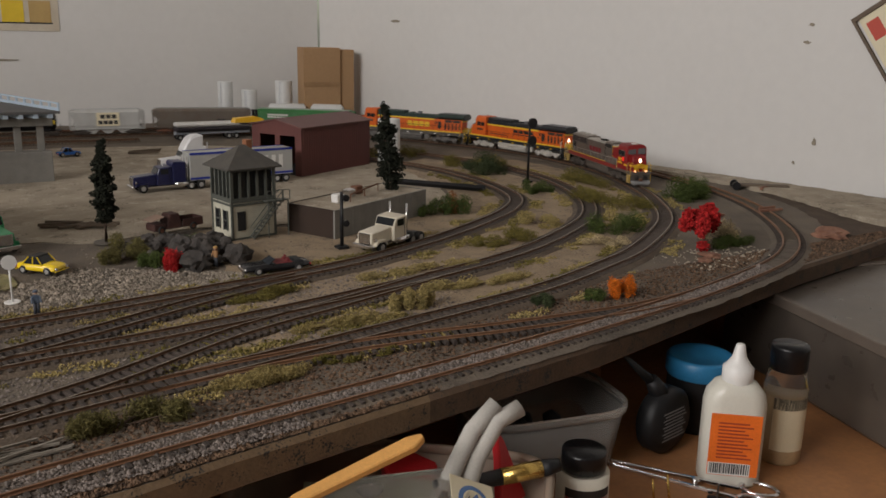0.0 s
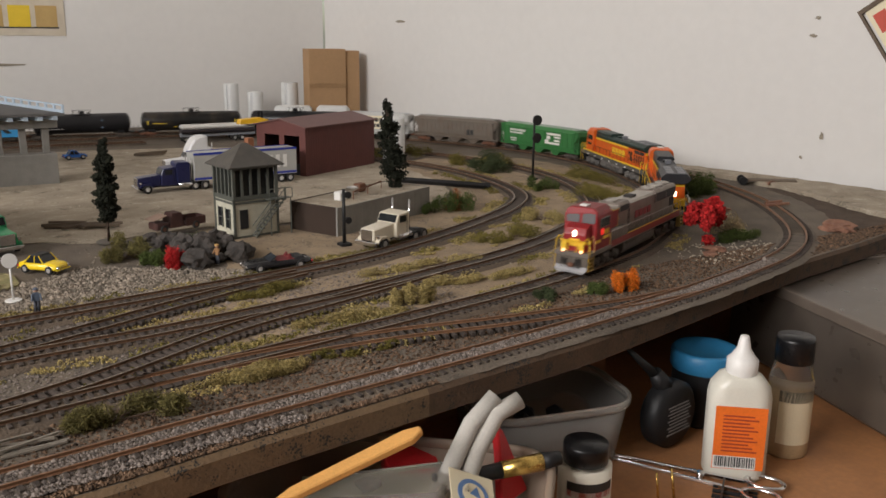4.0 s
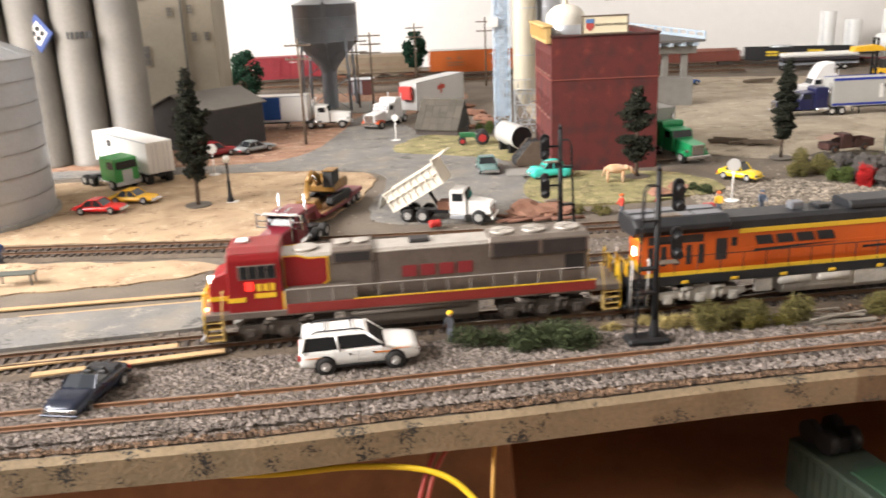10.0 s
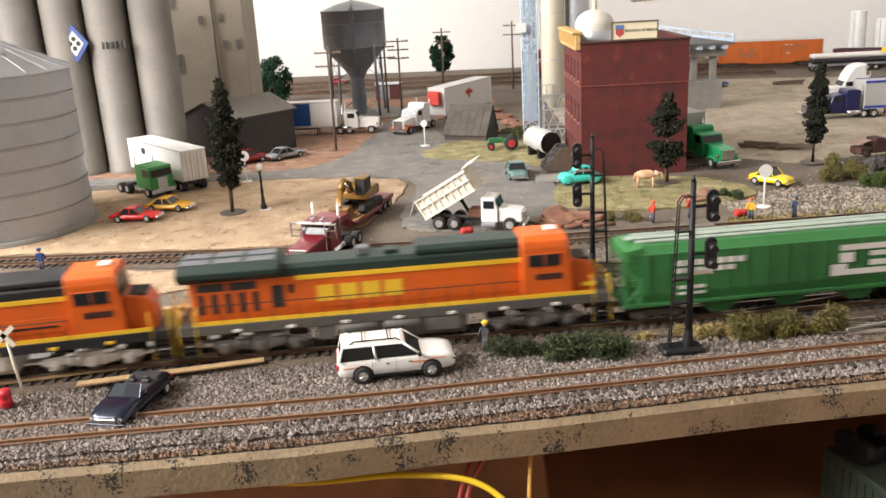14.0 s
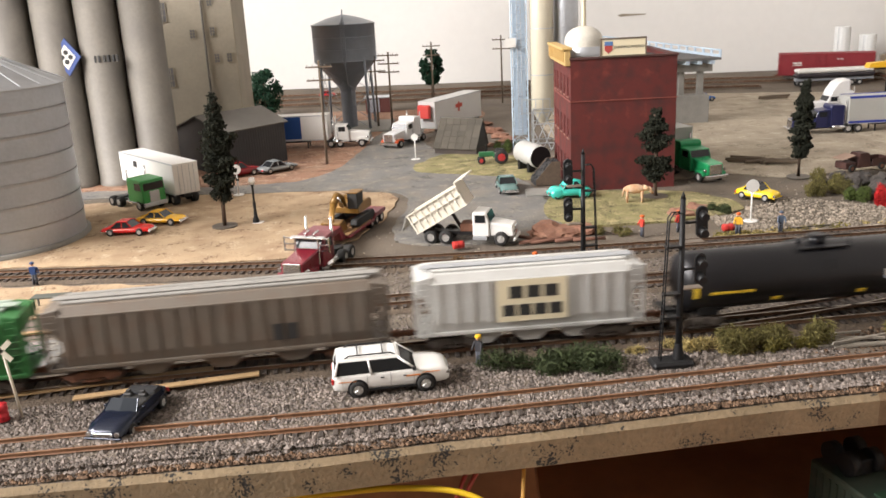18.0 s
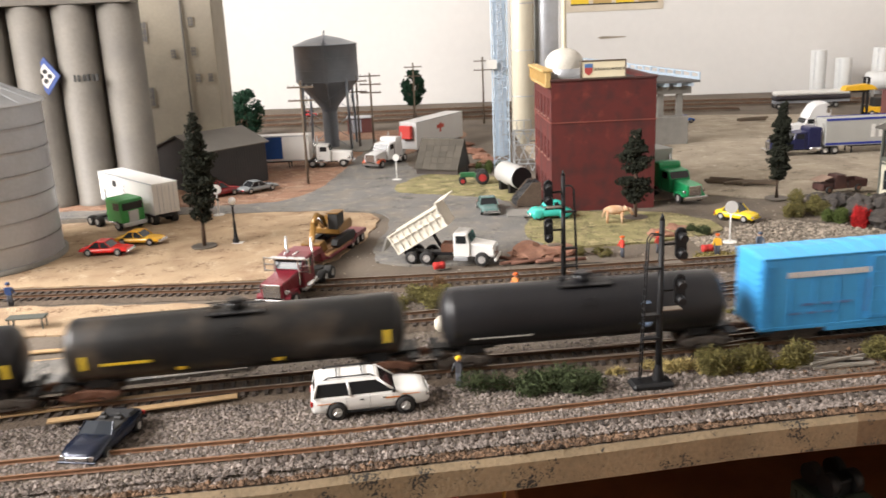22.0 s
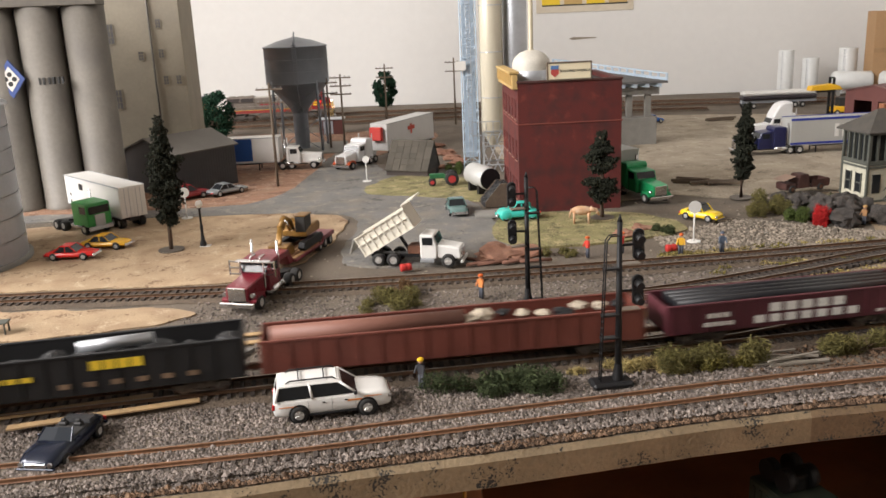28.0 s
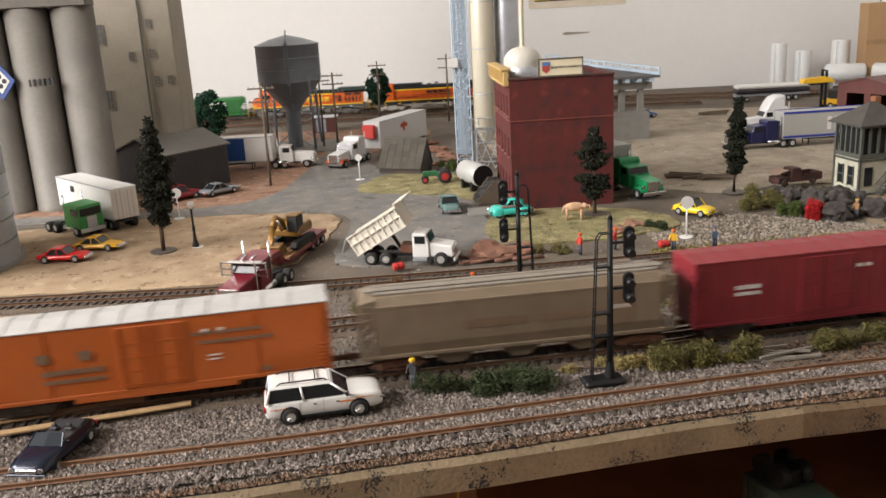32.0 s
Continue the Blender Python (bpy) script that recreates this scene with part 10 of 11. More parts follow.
                part("red_hood_flank", prism(bmesh.new(), [(f * px, pz) for px, pz in flank], *Y(s, W + 0.0005, W + 0.0009), "Y"), LOCORED, hood, "red panel behind the cab")
                rounded_box = [(0.0345, 0.0215), (0.0380, 0.0200), (0.0725, 0.0200), (0.0755, 0.0225), (0.0755, 0.0300), (0.0725, 0.0326), (0.0380, 0.0326), (0.0345, 0.0310)]
                eb = part("equipment_box", prism(bmesh.new(), rounded_box, *Y(s, W + 0.0006, 0.0156), "Y", 0.0005), LOCOSILVER, t, "rounded silver equipment box")
                part("yellow_edge", B(*X(0.036, 0.0745), *Y(s, 0.0154, 0.0159), 0.0198, 0.0207), YELLOW, eb)
                part("yellow_edge", B(*X(0.0748, 0.0758), *Y(s, 0.0150, 0.0159), 0.0207, 0.0312), YELLOW, eb)
            else:
                mark("yellow_stripe", [(xr + 0.060, 0.0440), (xf, 0.0440), (xf, 0.0468), (xr + 0.060, 0.0468)], YELLOW, "yellow stripe under the roof")
                lean = -0.0022 * side * f if style == "swoosh" else 0.0
                z0, z1 = (0.0362, 0.0418) if style == "swoosh" else (0.0300, 0.0398)
                for a, b, c, d in [(-0.046 + k * 0.0130, -0.0355 + k * 0.0130, z0, z1) for k in range(4)]:
                    mark("lettering_bar", [(a, c), (b, c), (b + lean, d), (a + lean, d)], LOCOBLACK if style == "swoosh" else YELLOW, "lettering shown as plain bars")
                if style == "swoosh":
                    mark("underline", [(-0.048, 0.0318), (-0.020, 0.0330), (0.006, 0.0345), (-0.022, 0.0342), (-0.048, 0.0336)], LOCOBLACK, "black swept underline")
                    mark("underline", [(0.022, 0.0288), (0.066, 0.0292), (0.066, 0.0302), (0.022, 0.0302)], LOCOBLACK)
        if not red:
            # yellow end panel of the long hood
            part("end_panel", B(*X(xr - 0.0006, xr), -W + 0.0006, W - 0.0006, 0.0425, 0.0466, 0.0002), YELLOW, hood, "yellow hood end panel")
            part("end_panel", B(*X(xr - 0.0006, xr), -W + 0.0006, W - 0.0006, 0.0235, 0.0290, 0.0002), YELLOW, hood, "yellow hood end panel")
        # cab
        cr, cf = (0.0755, 0.1065) if red else (0.0735, 0.1030)
        roof = 0.0570 if red else 0.0590
        prof = [(-0.0156, 0.0185), (0.0156, 0.0185), (0.0156, roof - 0.0062), (0.0146, roof - 0.0026), (0.0105, roof), (-0.0105, roof), (-0.0146, roof - 0.0026), (-0.0156, roof - 0.0062)]
        bm = prism(bmesh.new(), prof, *X(cr, cf), "X", 0.0005)
        # windscreen leans back
        for v in bm.verts:
            if abs(v.co.x - f * cf) < 0.0012 and v.co.z > 0.043:
                v.co.x -= f * (v.co.z - 0.043) * 0.16
        cab = part("cab", bm, nose, t, "cab with wide windows")
        bm = prism(bmesh.new(), [(-0.0148, roof - 0.0026), (0.0148, roof - 0.0026), (0.0108, roof + 0.0004), (-0.0108, roof + 0.0004)], *X(cr + 0.0004, cf - 0.0028), "X", 0.0004)
        part("cab_roof", bm, CABROOF if red else nose, cab, "dull red cab roof" if red else "")
        part("roof_beacon", B(*X(cf - 0.013, cf - 0.006), -0.0045, 0.0030, roof + 0.0003, roof + 0.0020, 0.0005), PWHITE, cab, "white roof antenna")
        wz0, wz1 = (0.0400, 0.0474) if red else (0.0418, 0.0490)
        for s in (-1, 1):
            frame_ob = part("window_frame", B(*X(cr + 0.0030, cr + 0.0240), *Y(s, 0.0154, 0.0159), wz0 - 0.0006, wz1 + 0.0006, 0.0003), LOCOSILVER if red else nose, cab)
            for k in range(4 if red else 2):
                w = 0.0200 / (4 if red else 2)
                part("side_window", B(*X(cr + 0.0036 + k * w, cr + 0.0036 + k * w + w - 0.0008), *Y(s, 0.0157, 0.0161), wz0, wz1, 0.0002), GLASS, frame_ob)
            q = f * (cf - 0.0008)
            bm = B(min(q, q + f * 0.0007), max(q, q + f * 0.0007), *Y(s, 0.0012, 0.0138), 0.0438, roof - 0.0042, 0.0003)
            for v in bm.verts:
                v.co.x -= f * (v.co.z - 0.043) * 0.16
            part("windscreen", bm, PALEGLASS if red else GLASS, cab, "pale windscreen half")
        # nose
        nf = h - 0.0045 if red else h - 0.0085
        nz = 0.0412
        pts = [(f * (cf - 0.001), 0.0170), (f * nf, 0.0170), (f * nf, nz - 0.0055), (f * (nf - 0.003), nz), (f * (cf - 0.001), nz + 0.0025)]
        bm = prism(bmesh.new(), pts, -0.0118, 0.0118, "Y", 0.0009)
        for v in bm.verts:
            if v.co.z > nz - 0.007:
                v.co.y *= 0.90
        ns = part("nose", bm, nose, t, "sloped nose")
        if red:
            for s in (-1, 1):
                part("nose_stripe", B(*X(cf, nf + 0.0001), *Y(s, 0.0116, 0.0121), 0.0270, 0.0296), YELLOW, ns, "yellow nose stripe")
                part("nose_stripe", B(*X(cr + 0.021, cf), *Y(s, 0.0155, 0.0159), 0.0266, 0.0292), YELLOW, cab, "yellow cab stripe")
                part("number_board", B(*X(0.0915, 0.0960), *Y(s, 0.0155, 0.0159), 0.0330, 0.0382), NUMBER_LAMP, cab, "bright red panel")
                for k in range(3):
                    part("number_bar", B(*X(0.0795 + k * 0.0038, 0.0822 + k * 0.0038), *Y(s, 0.0155, 0.0159), 0.0325, 0.0368), YELLOW, cab, "number shown as a plain bar")
                part("lettering_bar", B(*X(0.0790, 0.0910), *Y(s, 0.0155, 0.0159), 0.0284, 0.0312), YELLOW, cab, "lettering shown as a plain bar")
                part("door_recess", B(*X(cr - 0.0002, cr + 0.0004), *Y(s, 0.0112, 0.0150), 0.0225, 0.0480), SLOT, cab)
            part("nose_stripe", B(*X(nf - 0.0002, nf + 0.0004), -0.0108, 0.0108, 0.0270, 0.0296), YELLOW, ns, "yellow nose stripe")
            part("nose_emblem", B(*X(nf, nf + 0.0006), -0.0048, 0.0048, 0.0250, 0.0316, 0.0003), YELLOW, ns, "yellow nose emblem shown as a plain shape")
        else:
            for s in (-1, 1):
                part("nose_stripe", B(*X(cf, nf), *Y(s, 0.0116, 0.0121), 0.0190, 0.0222), YELLOW, ns, "yellow nose stripe")
                if style == "heritage":
                    part("nose_stripe", B(*X(nf - 0.009, nf), *Y(s, 0.0115, 0.0120), 0.0262, 0.0286), YELLOW, ns, "yellow nose stripe")
                for k in range(4):
                    part("number_bar", B(*X(cr + 0.008 + k * 0.0040, cr + 0.0112 + k * 0.0040), *Y(s, 0.0155, 0.0159), 0.0335, 0.0372), LOCOBLACK, cab, "number shown as a plain bar")
            part("nose_top", B(*X(cf + 0.001, nf - 0.0035), -0.0085, 0.0085, nz + 0.0004, nz + 0.0020, 0.0005), SLOT, ns, "dark anti-glare nose top")
        # lights
        for dz in ((0.0, 0.0024) if red else (0.0,)):
            q = f * nf
            zz = 0.0348 + dz
            part("headlight", R((q - f * 0.001, 0, zz), (q + f * 0.0010, 0, zz), 0.0014, seg=12), LAMP_ON if red else CHROME, ns, "lit headlight" if red else "headlight")
        for s in (-1, 1):
            q = f * (h - 0.0006)
            part("ditch_light", R((q - f * 0.002, s * 0.0085, 0.0212), (q + f * 0.0006, s * 0.0085, 0.0212), 0.0013, seg=12), RED_LAMP if red else CHROME, t, "lit amber ditch light" if red else "ditch light")
        if style == "swoosh":
            q = f * (xr - 0.0004)
            part("headlight", B(min(q, q - f * 0.0012), max(q, q - f * 0.0012), -0.0016, 0.0016, 0.0318, 0.0372, 0.0005), LAMP_ON, t, "lit rear headlight")
        # handrails and steps
        rail_mt = RAILGREY if red else LOCOBLACK
        for s in (-1, 1):
            bm = bmesh.new()
            k0, k1 = xr + 0.004, (0.0745 if red else xf - 0.002)
            for k in range(14):
                px = k0 + k * (k1 - k0) / 13
                rod(bm, (f * px, s * 0.0160, deck), (f * px, s * 0.0160, deck + 0.0115), 0.00028, seg=5)
            rod(bm, (f * k0, s * 0.0160, deck + 0.0115), (f * k1, s * 0.0160, deck + 0.0115), 0.00030, seg=5)
            part("handrail", bm, rail_mt, t, "thin side handrail")
            for e in (-1, 1):
                for k, dx in enumerate((0.0008, 0.0110)):
                    white = style == "swoosh" and e == 1
                    bm = tube(bmesh.new(), [(e * (h - dx), s * 0.0162, 0.0050), (e * (h - dx), s * 0.0162, 0.0200), (e * (h - dx - 0.001), s * 0.0158, 0.0300), (e * (h - dx - 0.0012), s * 0.0138, 0.0335), (e * (h - dx - 0.0012), s * 0.0118, 0.0320)], 0.00050 if white else 0.00045, 6)
                    part("grab_rail", bm, PWHITE if white else (STEPTAN if red and k else YELLOW), t, "white grab rail" if white else "yellow grab rail")
                bm = bmesh.new()
                for k in range(4):
                    box(bm, *sorted((e * (h - 0.0105), e * (h - 0.0012))), s * 0.0140 - 0.0022, s * 0.0140 + 0.0022, 0.0042 + k * 0.0036, 0.0048 + k * 0.0036)
                part("step_tread", bm, STEPTAN if red else LOCOBLACK, t, "stepwell treads")
                part("step_side", B(*sorted((e * (h - 0.0112), e * (h - 0.0100))), s * 0.0140 - 0.0024, s * 0.0140 + 0.0024, 0.0038, 0.0185, 0.0002), STEPTAN if red else LOCOBLACK, t)
        for e in (-1, 1):
            bm = bmesh.new()
            for yy in (-0.0105, -0.004, 0.004, 0.0105):
                rod(bm, (e * (h - 0.0006), yy, deck - 0.001), (e * (h - 0.0006), yy, 0.0312), 0.0004, seg=5)
            rod(bm, (e * (h - 0.0006), -0.0125, 0.0305), (e * (h - 0.0006), 0.0125, 0.0305), 0.0004, seg=5)
            part("end_handrail", bm, YELLOW, t, "yellow end handrail")
            if red or e == 1:
                for s in (-1, 1):
                    part("end_panel", B(*sorted((e * (h - 0.0010), e * (h - 0.0004))), *Y(s, 0.0055, 0.0105), 0.0225, 0.0290, 0.0002), YELLOW, t, "yellow end plate")
            part("pilot_plate", B(*sorted((e * (h - 0.0018), e * h)), -0.0155, 0.0155, 0.0078, 0.0165, 0.0004), (LOCODIRT if e == 1 else LOCOBLACK) if red else LOCOBLACK, t)
            bm = prism(bmesh.new(), [(-0.0150, 0.0082), (0.0150, 0.0082), (0.0150, 0.0046), (0.0120, 0.0016), (0.0, 0.0026), (-0.0120, 0.0016), (-0.0150, 0.0046)], *sorted((e * (h - 0.0018), e * h)), "X", 0.0003)
            for v in bm.verts:
                if v.co.z < 0.0055:
                    v.co.x += e * 0.0024
            part("pilot_plow", bm, (PLOWSILVER if e == 1 else LOCOBLACK) if red else LOCOBLACK, t, "snow plough on the pilot")
            for s in (-1, 1):
                for k in range(3):
                    bm = tube(bmesh.new(), [(e * (h + 0.0002), s * (0.0045 + k * 0.0022), 0.0150), (e * (h + 0.0022), s * (0.0045 + k * 0.0022), 0.0105), (e * (h + 0.0016), s * (0.0042 + k * 0.0022), 0.0070)], 0.0005, 5)
                    part("air_hose", bm, BLACK, t)
        # tanks and bogies
        bm = prism(bmesh.new(), [(-0.0150, 0.0165), (0.0150, 0.0165), (0.0150, 0.0085), (0.0120, 0.0040), (-0.0120, 0.0040), (-0.0150, 0.0085)], *X(-0.036, 0.042) if red else X(-0.030, 0.040), "X", 0.0008)
        part("fuel_tank", bm, LOCODIRT if red else gear, t, "grimy fuel tank")
        for s in (-1, 1):
            if red:
                part("air_tank", R((-0.030, s * 0.0142, 0.0146), (0.038, s * 0.0142, 0.0146), 0.0019, seg=10), LOCODIRT, t)
            else:
                for a, b in ((-0.034, -0.012), (-0.009, 0.013)):
                    bm = lathe(bmesh.new(), [(0, f * a), (0.0022, f * a + f * 0.0006), (0.0031, f * a + f * 0.002), (0.0031, f * b - f * 0.002), (0.0022, f * b - f * 0.0006), (0, f * b)], 14, "X", (0, s * 0.0146, 0.0138))
                    part("air_tank", bm, gear, t, "silver air tank")
                part("battery_box", B(*X(0.016, 0.036), *Y(s, 0.0135, 0.0160), 0.0075, 0.0165, 0.0005), gear, t)
                part("filter_box", B(*X(-0.048, -0.037), *Y(s, 0.0125, 0.0155), 0.0075, 0.0160, 0.0005), gear, t)
        for px in (-h + 0.046, h - 0.046):
            loco_bogie(t, px, gear)
        couplers(t, length / 2)
        return t
    return make


def mat_faded_letter():
    return paint("faded_red_lettering", (0.24, 0.022, 0.026), rough=0.6)


def mat_red_stripe():
    return paint("faded_red_stripe", (0.25, 0.028, 0.022), rough=0.5)


def hopper(name_label, body_c, ribs=0, panel=None, logo=None, dirt=None, ends=None, roof_c=None, inset=0.005):
    def make(length):
        h = length / 2 - inset
        m = paint("hopper_" + name_label.split()[0] + str(round(body_c[1], 2)), body_c, rough=0.55, var=0.10, scale=35, dirt=dirt or tuple(0.55 * c for c in body_c), amount=0.45)
        rf = paint("hopper_roof_" + str(roof_c), roof_c, rough=0.6, dirt=tuple(0.6 * c for c in roof_c)) if roof_c else m
        t = car_root("hopper_car", name_label)
        side = [(-0.0150, 0.0135), (0.0150, 0.0135), (0.0166, 0.0200), (0.0166, 0.0440), (0.0120, 0.0492), (-0.0120, 0.0492), (-0.0166, 0.0440), (-0.0166, 0.0200)]
        body = part("body", prism(bmesh.new(), side, -h + 0.010, h - 0.010, "X", 0.0004), m, t, "curved side hopper body")
        for e in (-1, 1):
            pts = [(e * (h - 0.010), 0.0300), (e * (h - 0.010), 0.0488), (e * (h - 0.001), 0.0470), (e * (h - 0.001), 0.0400), (e * (h - 0.008), 0.0300)]
            part("end_slope", prism(bmesh.new(), pts, -0.0155, 0.0155, "Y", 0.0004), m, t)
            bm = B(min(e * (h - 0.026), e * h), max(e * (h - 0.026), e * h), -0.0150, 0.0150, 0.0108, 0.0132, 0.0003)
            for s in (-1, 1):
                box(bm, min(e * (h - 0.0015), e * h), max(e * (h - 0.0015), e * h), s * 0.0140 - 0.0008, s * 0.0140 + 0.0008, 0.0130, 0.0470)
                rod(bm, (e * (h - 0.001), s * 0.0138, 0.0135), (e * (h - 0.016), s * 0.0138, 0.0300), 0.0007, seg=5)
            part("end_platform", bm, m, t)
            for s in (-1, 1):
                part("ladder", ladder_bm(bmesh.new(), e * (h - 0.005), s * 0.0168, 0.012, 0.0475, 0.006, 9), m, t)
            part("ladder", ladder_bm(bmesh.new(), e * (h + 0.0003), 0.009, 0.012, 0.047, 0.006, 9, along="y"), m, t)
        bm = bmesh.new()
        box(bm, -h + 0.004, h - 0.004, -0.0035, 0.0035, 0.0502, 0.0507)
        for k in range(14):
            px = -h + 0.010 + k * (2 * h - 0.02) / 13
            box(bm, px - 0.0004, px + 0.0004, -0.0060, 0.0060, 0.0490, 0.0503)
        part("running_board", bm, rf if roof_c else STEEL, t, "roof walkway grating")
        bm = bmesh.new()
        for s in (-1, 1):
            box(bm, -h + 0.010, h - 0.010, min(s * 0.0055, s * 0.0092), max(s * 0.0055, s * 0.0092), 0.0490, 0.0506, 0.0004)
        part("hatch_cover", bm, rf, t)
        for s in (-1, 1):
            if ribs:
                for k in range(ribs):
                    px = -h + 0.014 + k * (2 * h - 0.028) / (ribs - 1)
                    part("side_rib", B(px - 0.0006, px + 0.0006, min(s * 0.0164, s * 0.0174), max(s * 0.0164, s * 0.0174), 0.0190, 0.0445), m, body)
            bm = B(-h + 0.010, h - 0.010, min(s * 0.0150, s * 0.0168), max(s * 0.0150, s * 0.0168), 0.0430, 0.0448, 0.0003)
            box(bm, -h + 0.004, h - 0.004, min(s * 0.0148, s * 0.0166), max(s * 0.0148, s * 0.0166), 0.0118, 0.0140, 0.0003)
            part("side_sill", bm, m, t)
            if logo:
                for nm, mt, rows in logo:
                    bars(nm, body, mt, facing(rows, s), s * 0.0177 if ribs else s * 0.0169, s)
        for k in (-1, 0, 1):
            px = k * h * 0.42
            bm = bmesh.new()
            pts = [(px - 0.018, 0.0140), (px + 0.018, 0.0140), (px + 0.005, 0.0035), (px - 0.005, 0.0035)]
            prism(bm, pts, -0.012, 0.012, "Y", 0.0004)
            part("discharge_chute", bm, m, t)
        for e in (-1, 1):
            bogie(t, e * (h - 0.022), 2, iron=RUST if "hopper" in name_label and "weathered" in name_label else TRUCK_IRON)
        couplers(t, length / 2)
        return t
    return make


def boxcar(label, c, roof_c, door=True, logo=None, ribs=10, height=0.0515, dirt=None, inset=0.006):
    def make(length):
        h = length / 2 - inset
        m = paint("boxcar_%.2f_%.2f" % c[:2], c, rough=0.5, var=0.08, scale=30, dirt=dirt or tuple(0.55 * q for q in c), amount=0.4)
        rf = paint("boxcar_roof_%.2f_%.2f" % roof_c[:2], roof_c, rough=0.5, var=0.12, dirt=tuple(0.6 * q for q in roof_c))
        t = car_root("boxcar", label)
        body = part("body", B(-h, h, -0.0163, 0.0163, 0.0105, height, 0.0005), m, t)
        bm = prism(bmesh.new(), [(-0.0168, height), (0.0168, height), (0.0168, height + 0.0008), (0, height + 0.0028), (-0.0168, height + 0.0008)], -h - 0.0004, h + 0.0004, "X", 0.0002)
        roof = part("roof", bm, rf, t)
        for k in range(13):
            px = -h + 0.006 + k * (2 * h - 0.012) / 12
            part("roof_rib", prism(bmesh.new(), [(-0.0162, height + 0.0007), (0.0162, height + 0.0007), (0.0162, height + 0.0013), (0, height + 0.0034), (-0.0162, height + 0.0013)], px - 0.0005, px + 0.0005, "X"), rf, roof)
        for s in (-1, 1):
            for k in range(ribs * 2):
                px = -h + 0.004 + k * (2 * h - 0.008) / (ribs * 2 - 1)
                if abs(px) > 0.022:
                    part("side_rib", B(px - 0.0005, px + 0.0005, min(s * 0.0161, s * 0.0168), max(s * 0.0161, s * 0.0168), 0.0125, height - 0.001), m, body)
            for k in range(2):
                bm = bmesh.new()
                u = -0.019 + k * 0.0195
                box(bm, u, u + 0.0185, min(s * 0.0163, s * 0.0172), max(s * 0.0163, s * 0.0172), 0.0130, height - 0.0018, 0.0004)
                for j in range(4):
                    z = 0.0150 + j * (height - 0.019) / 4
                    box(bm, u + 0.001, u + 0.0175, min(s * 0.0170, s * 0.0175), max(s * 0.0170, s * 0.0175), z, z + 0.0006)
                d = part("sliding_door", bm, m, t)
                for q in (u + 0.0055, u + 0.0170):
                    part("lock_rod", R((q, s * 0.0177, 0.013), (q, s * 0.0177, height - 0.002), 0.00035, seg=5), m, d)
            bm = B(-h, h, min(s * 0.0150, s * 0.0166), max(s * 0.0150, s * 0.0166), 0.0098, 0.0122, 0.0003)
            box(bm, -0.045, 0.045, min(s * 0.0150, s * 0.0166), max(s * 0.0150, s * 0.0166), 0.0070, 0.0100, 0.0003)
            part("side_sill", bm, m, t)
            for e in (-1, 1):
                part("ladder", ladder_bm(bmesh.new(), e * (h - 0.004), s * 0.0170, 0.009, height - 0.002 if e > 0 else 0.028, 0.0055, 8), m, t)
            if logo:
                for nm, mt, rows in logo:
                    bars(nm, body, mt, facing(rows, s), s * 0.0170, s)
        for e in (-1, 1):
            bm = bmesh.new()
            for j in range(9):
                z = 0.014 + j * (height - 0.018) / 9
                rod(bm, (e * (h + 0.0002), -0.0140, z), (e * (h + 0.0002), 0.0140, z), 0.0008, seg=6)
            part("end_corrugation", bm, m, t)
            bogie(t, e * (h - 0.026), 2)
        couplers(t, length / 2)
        return t
    return make


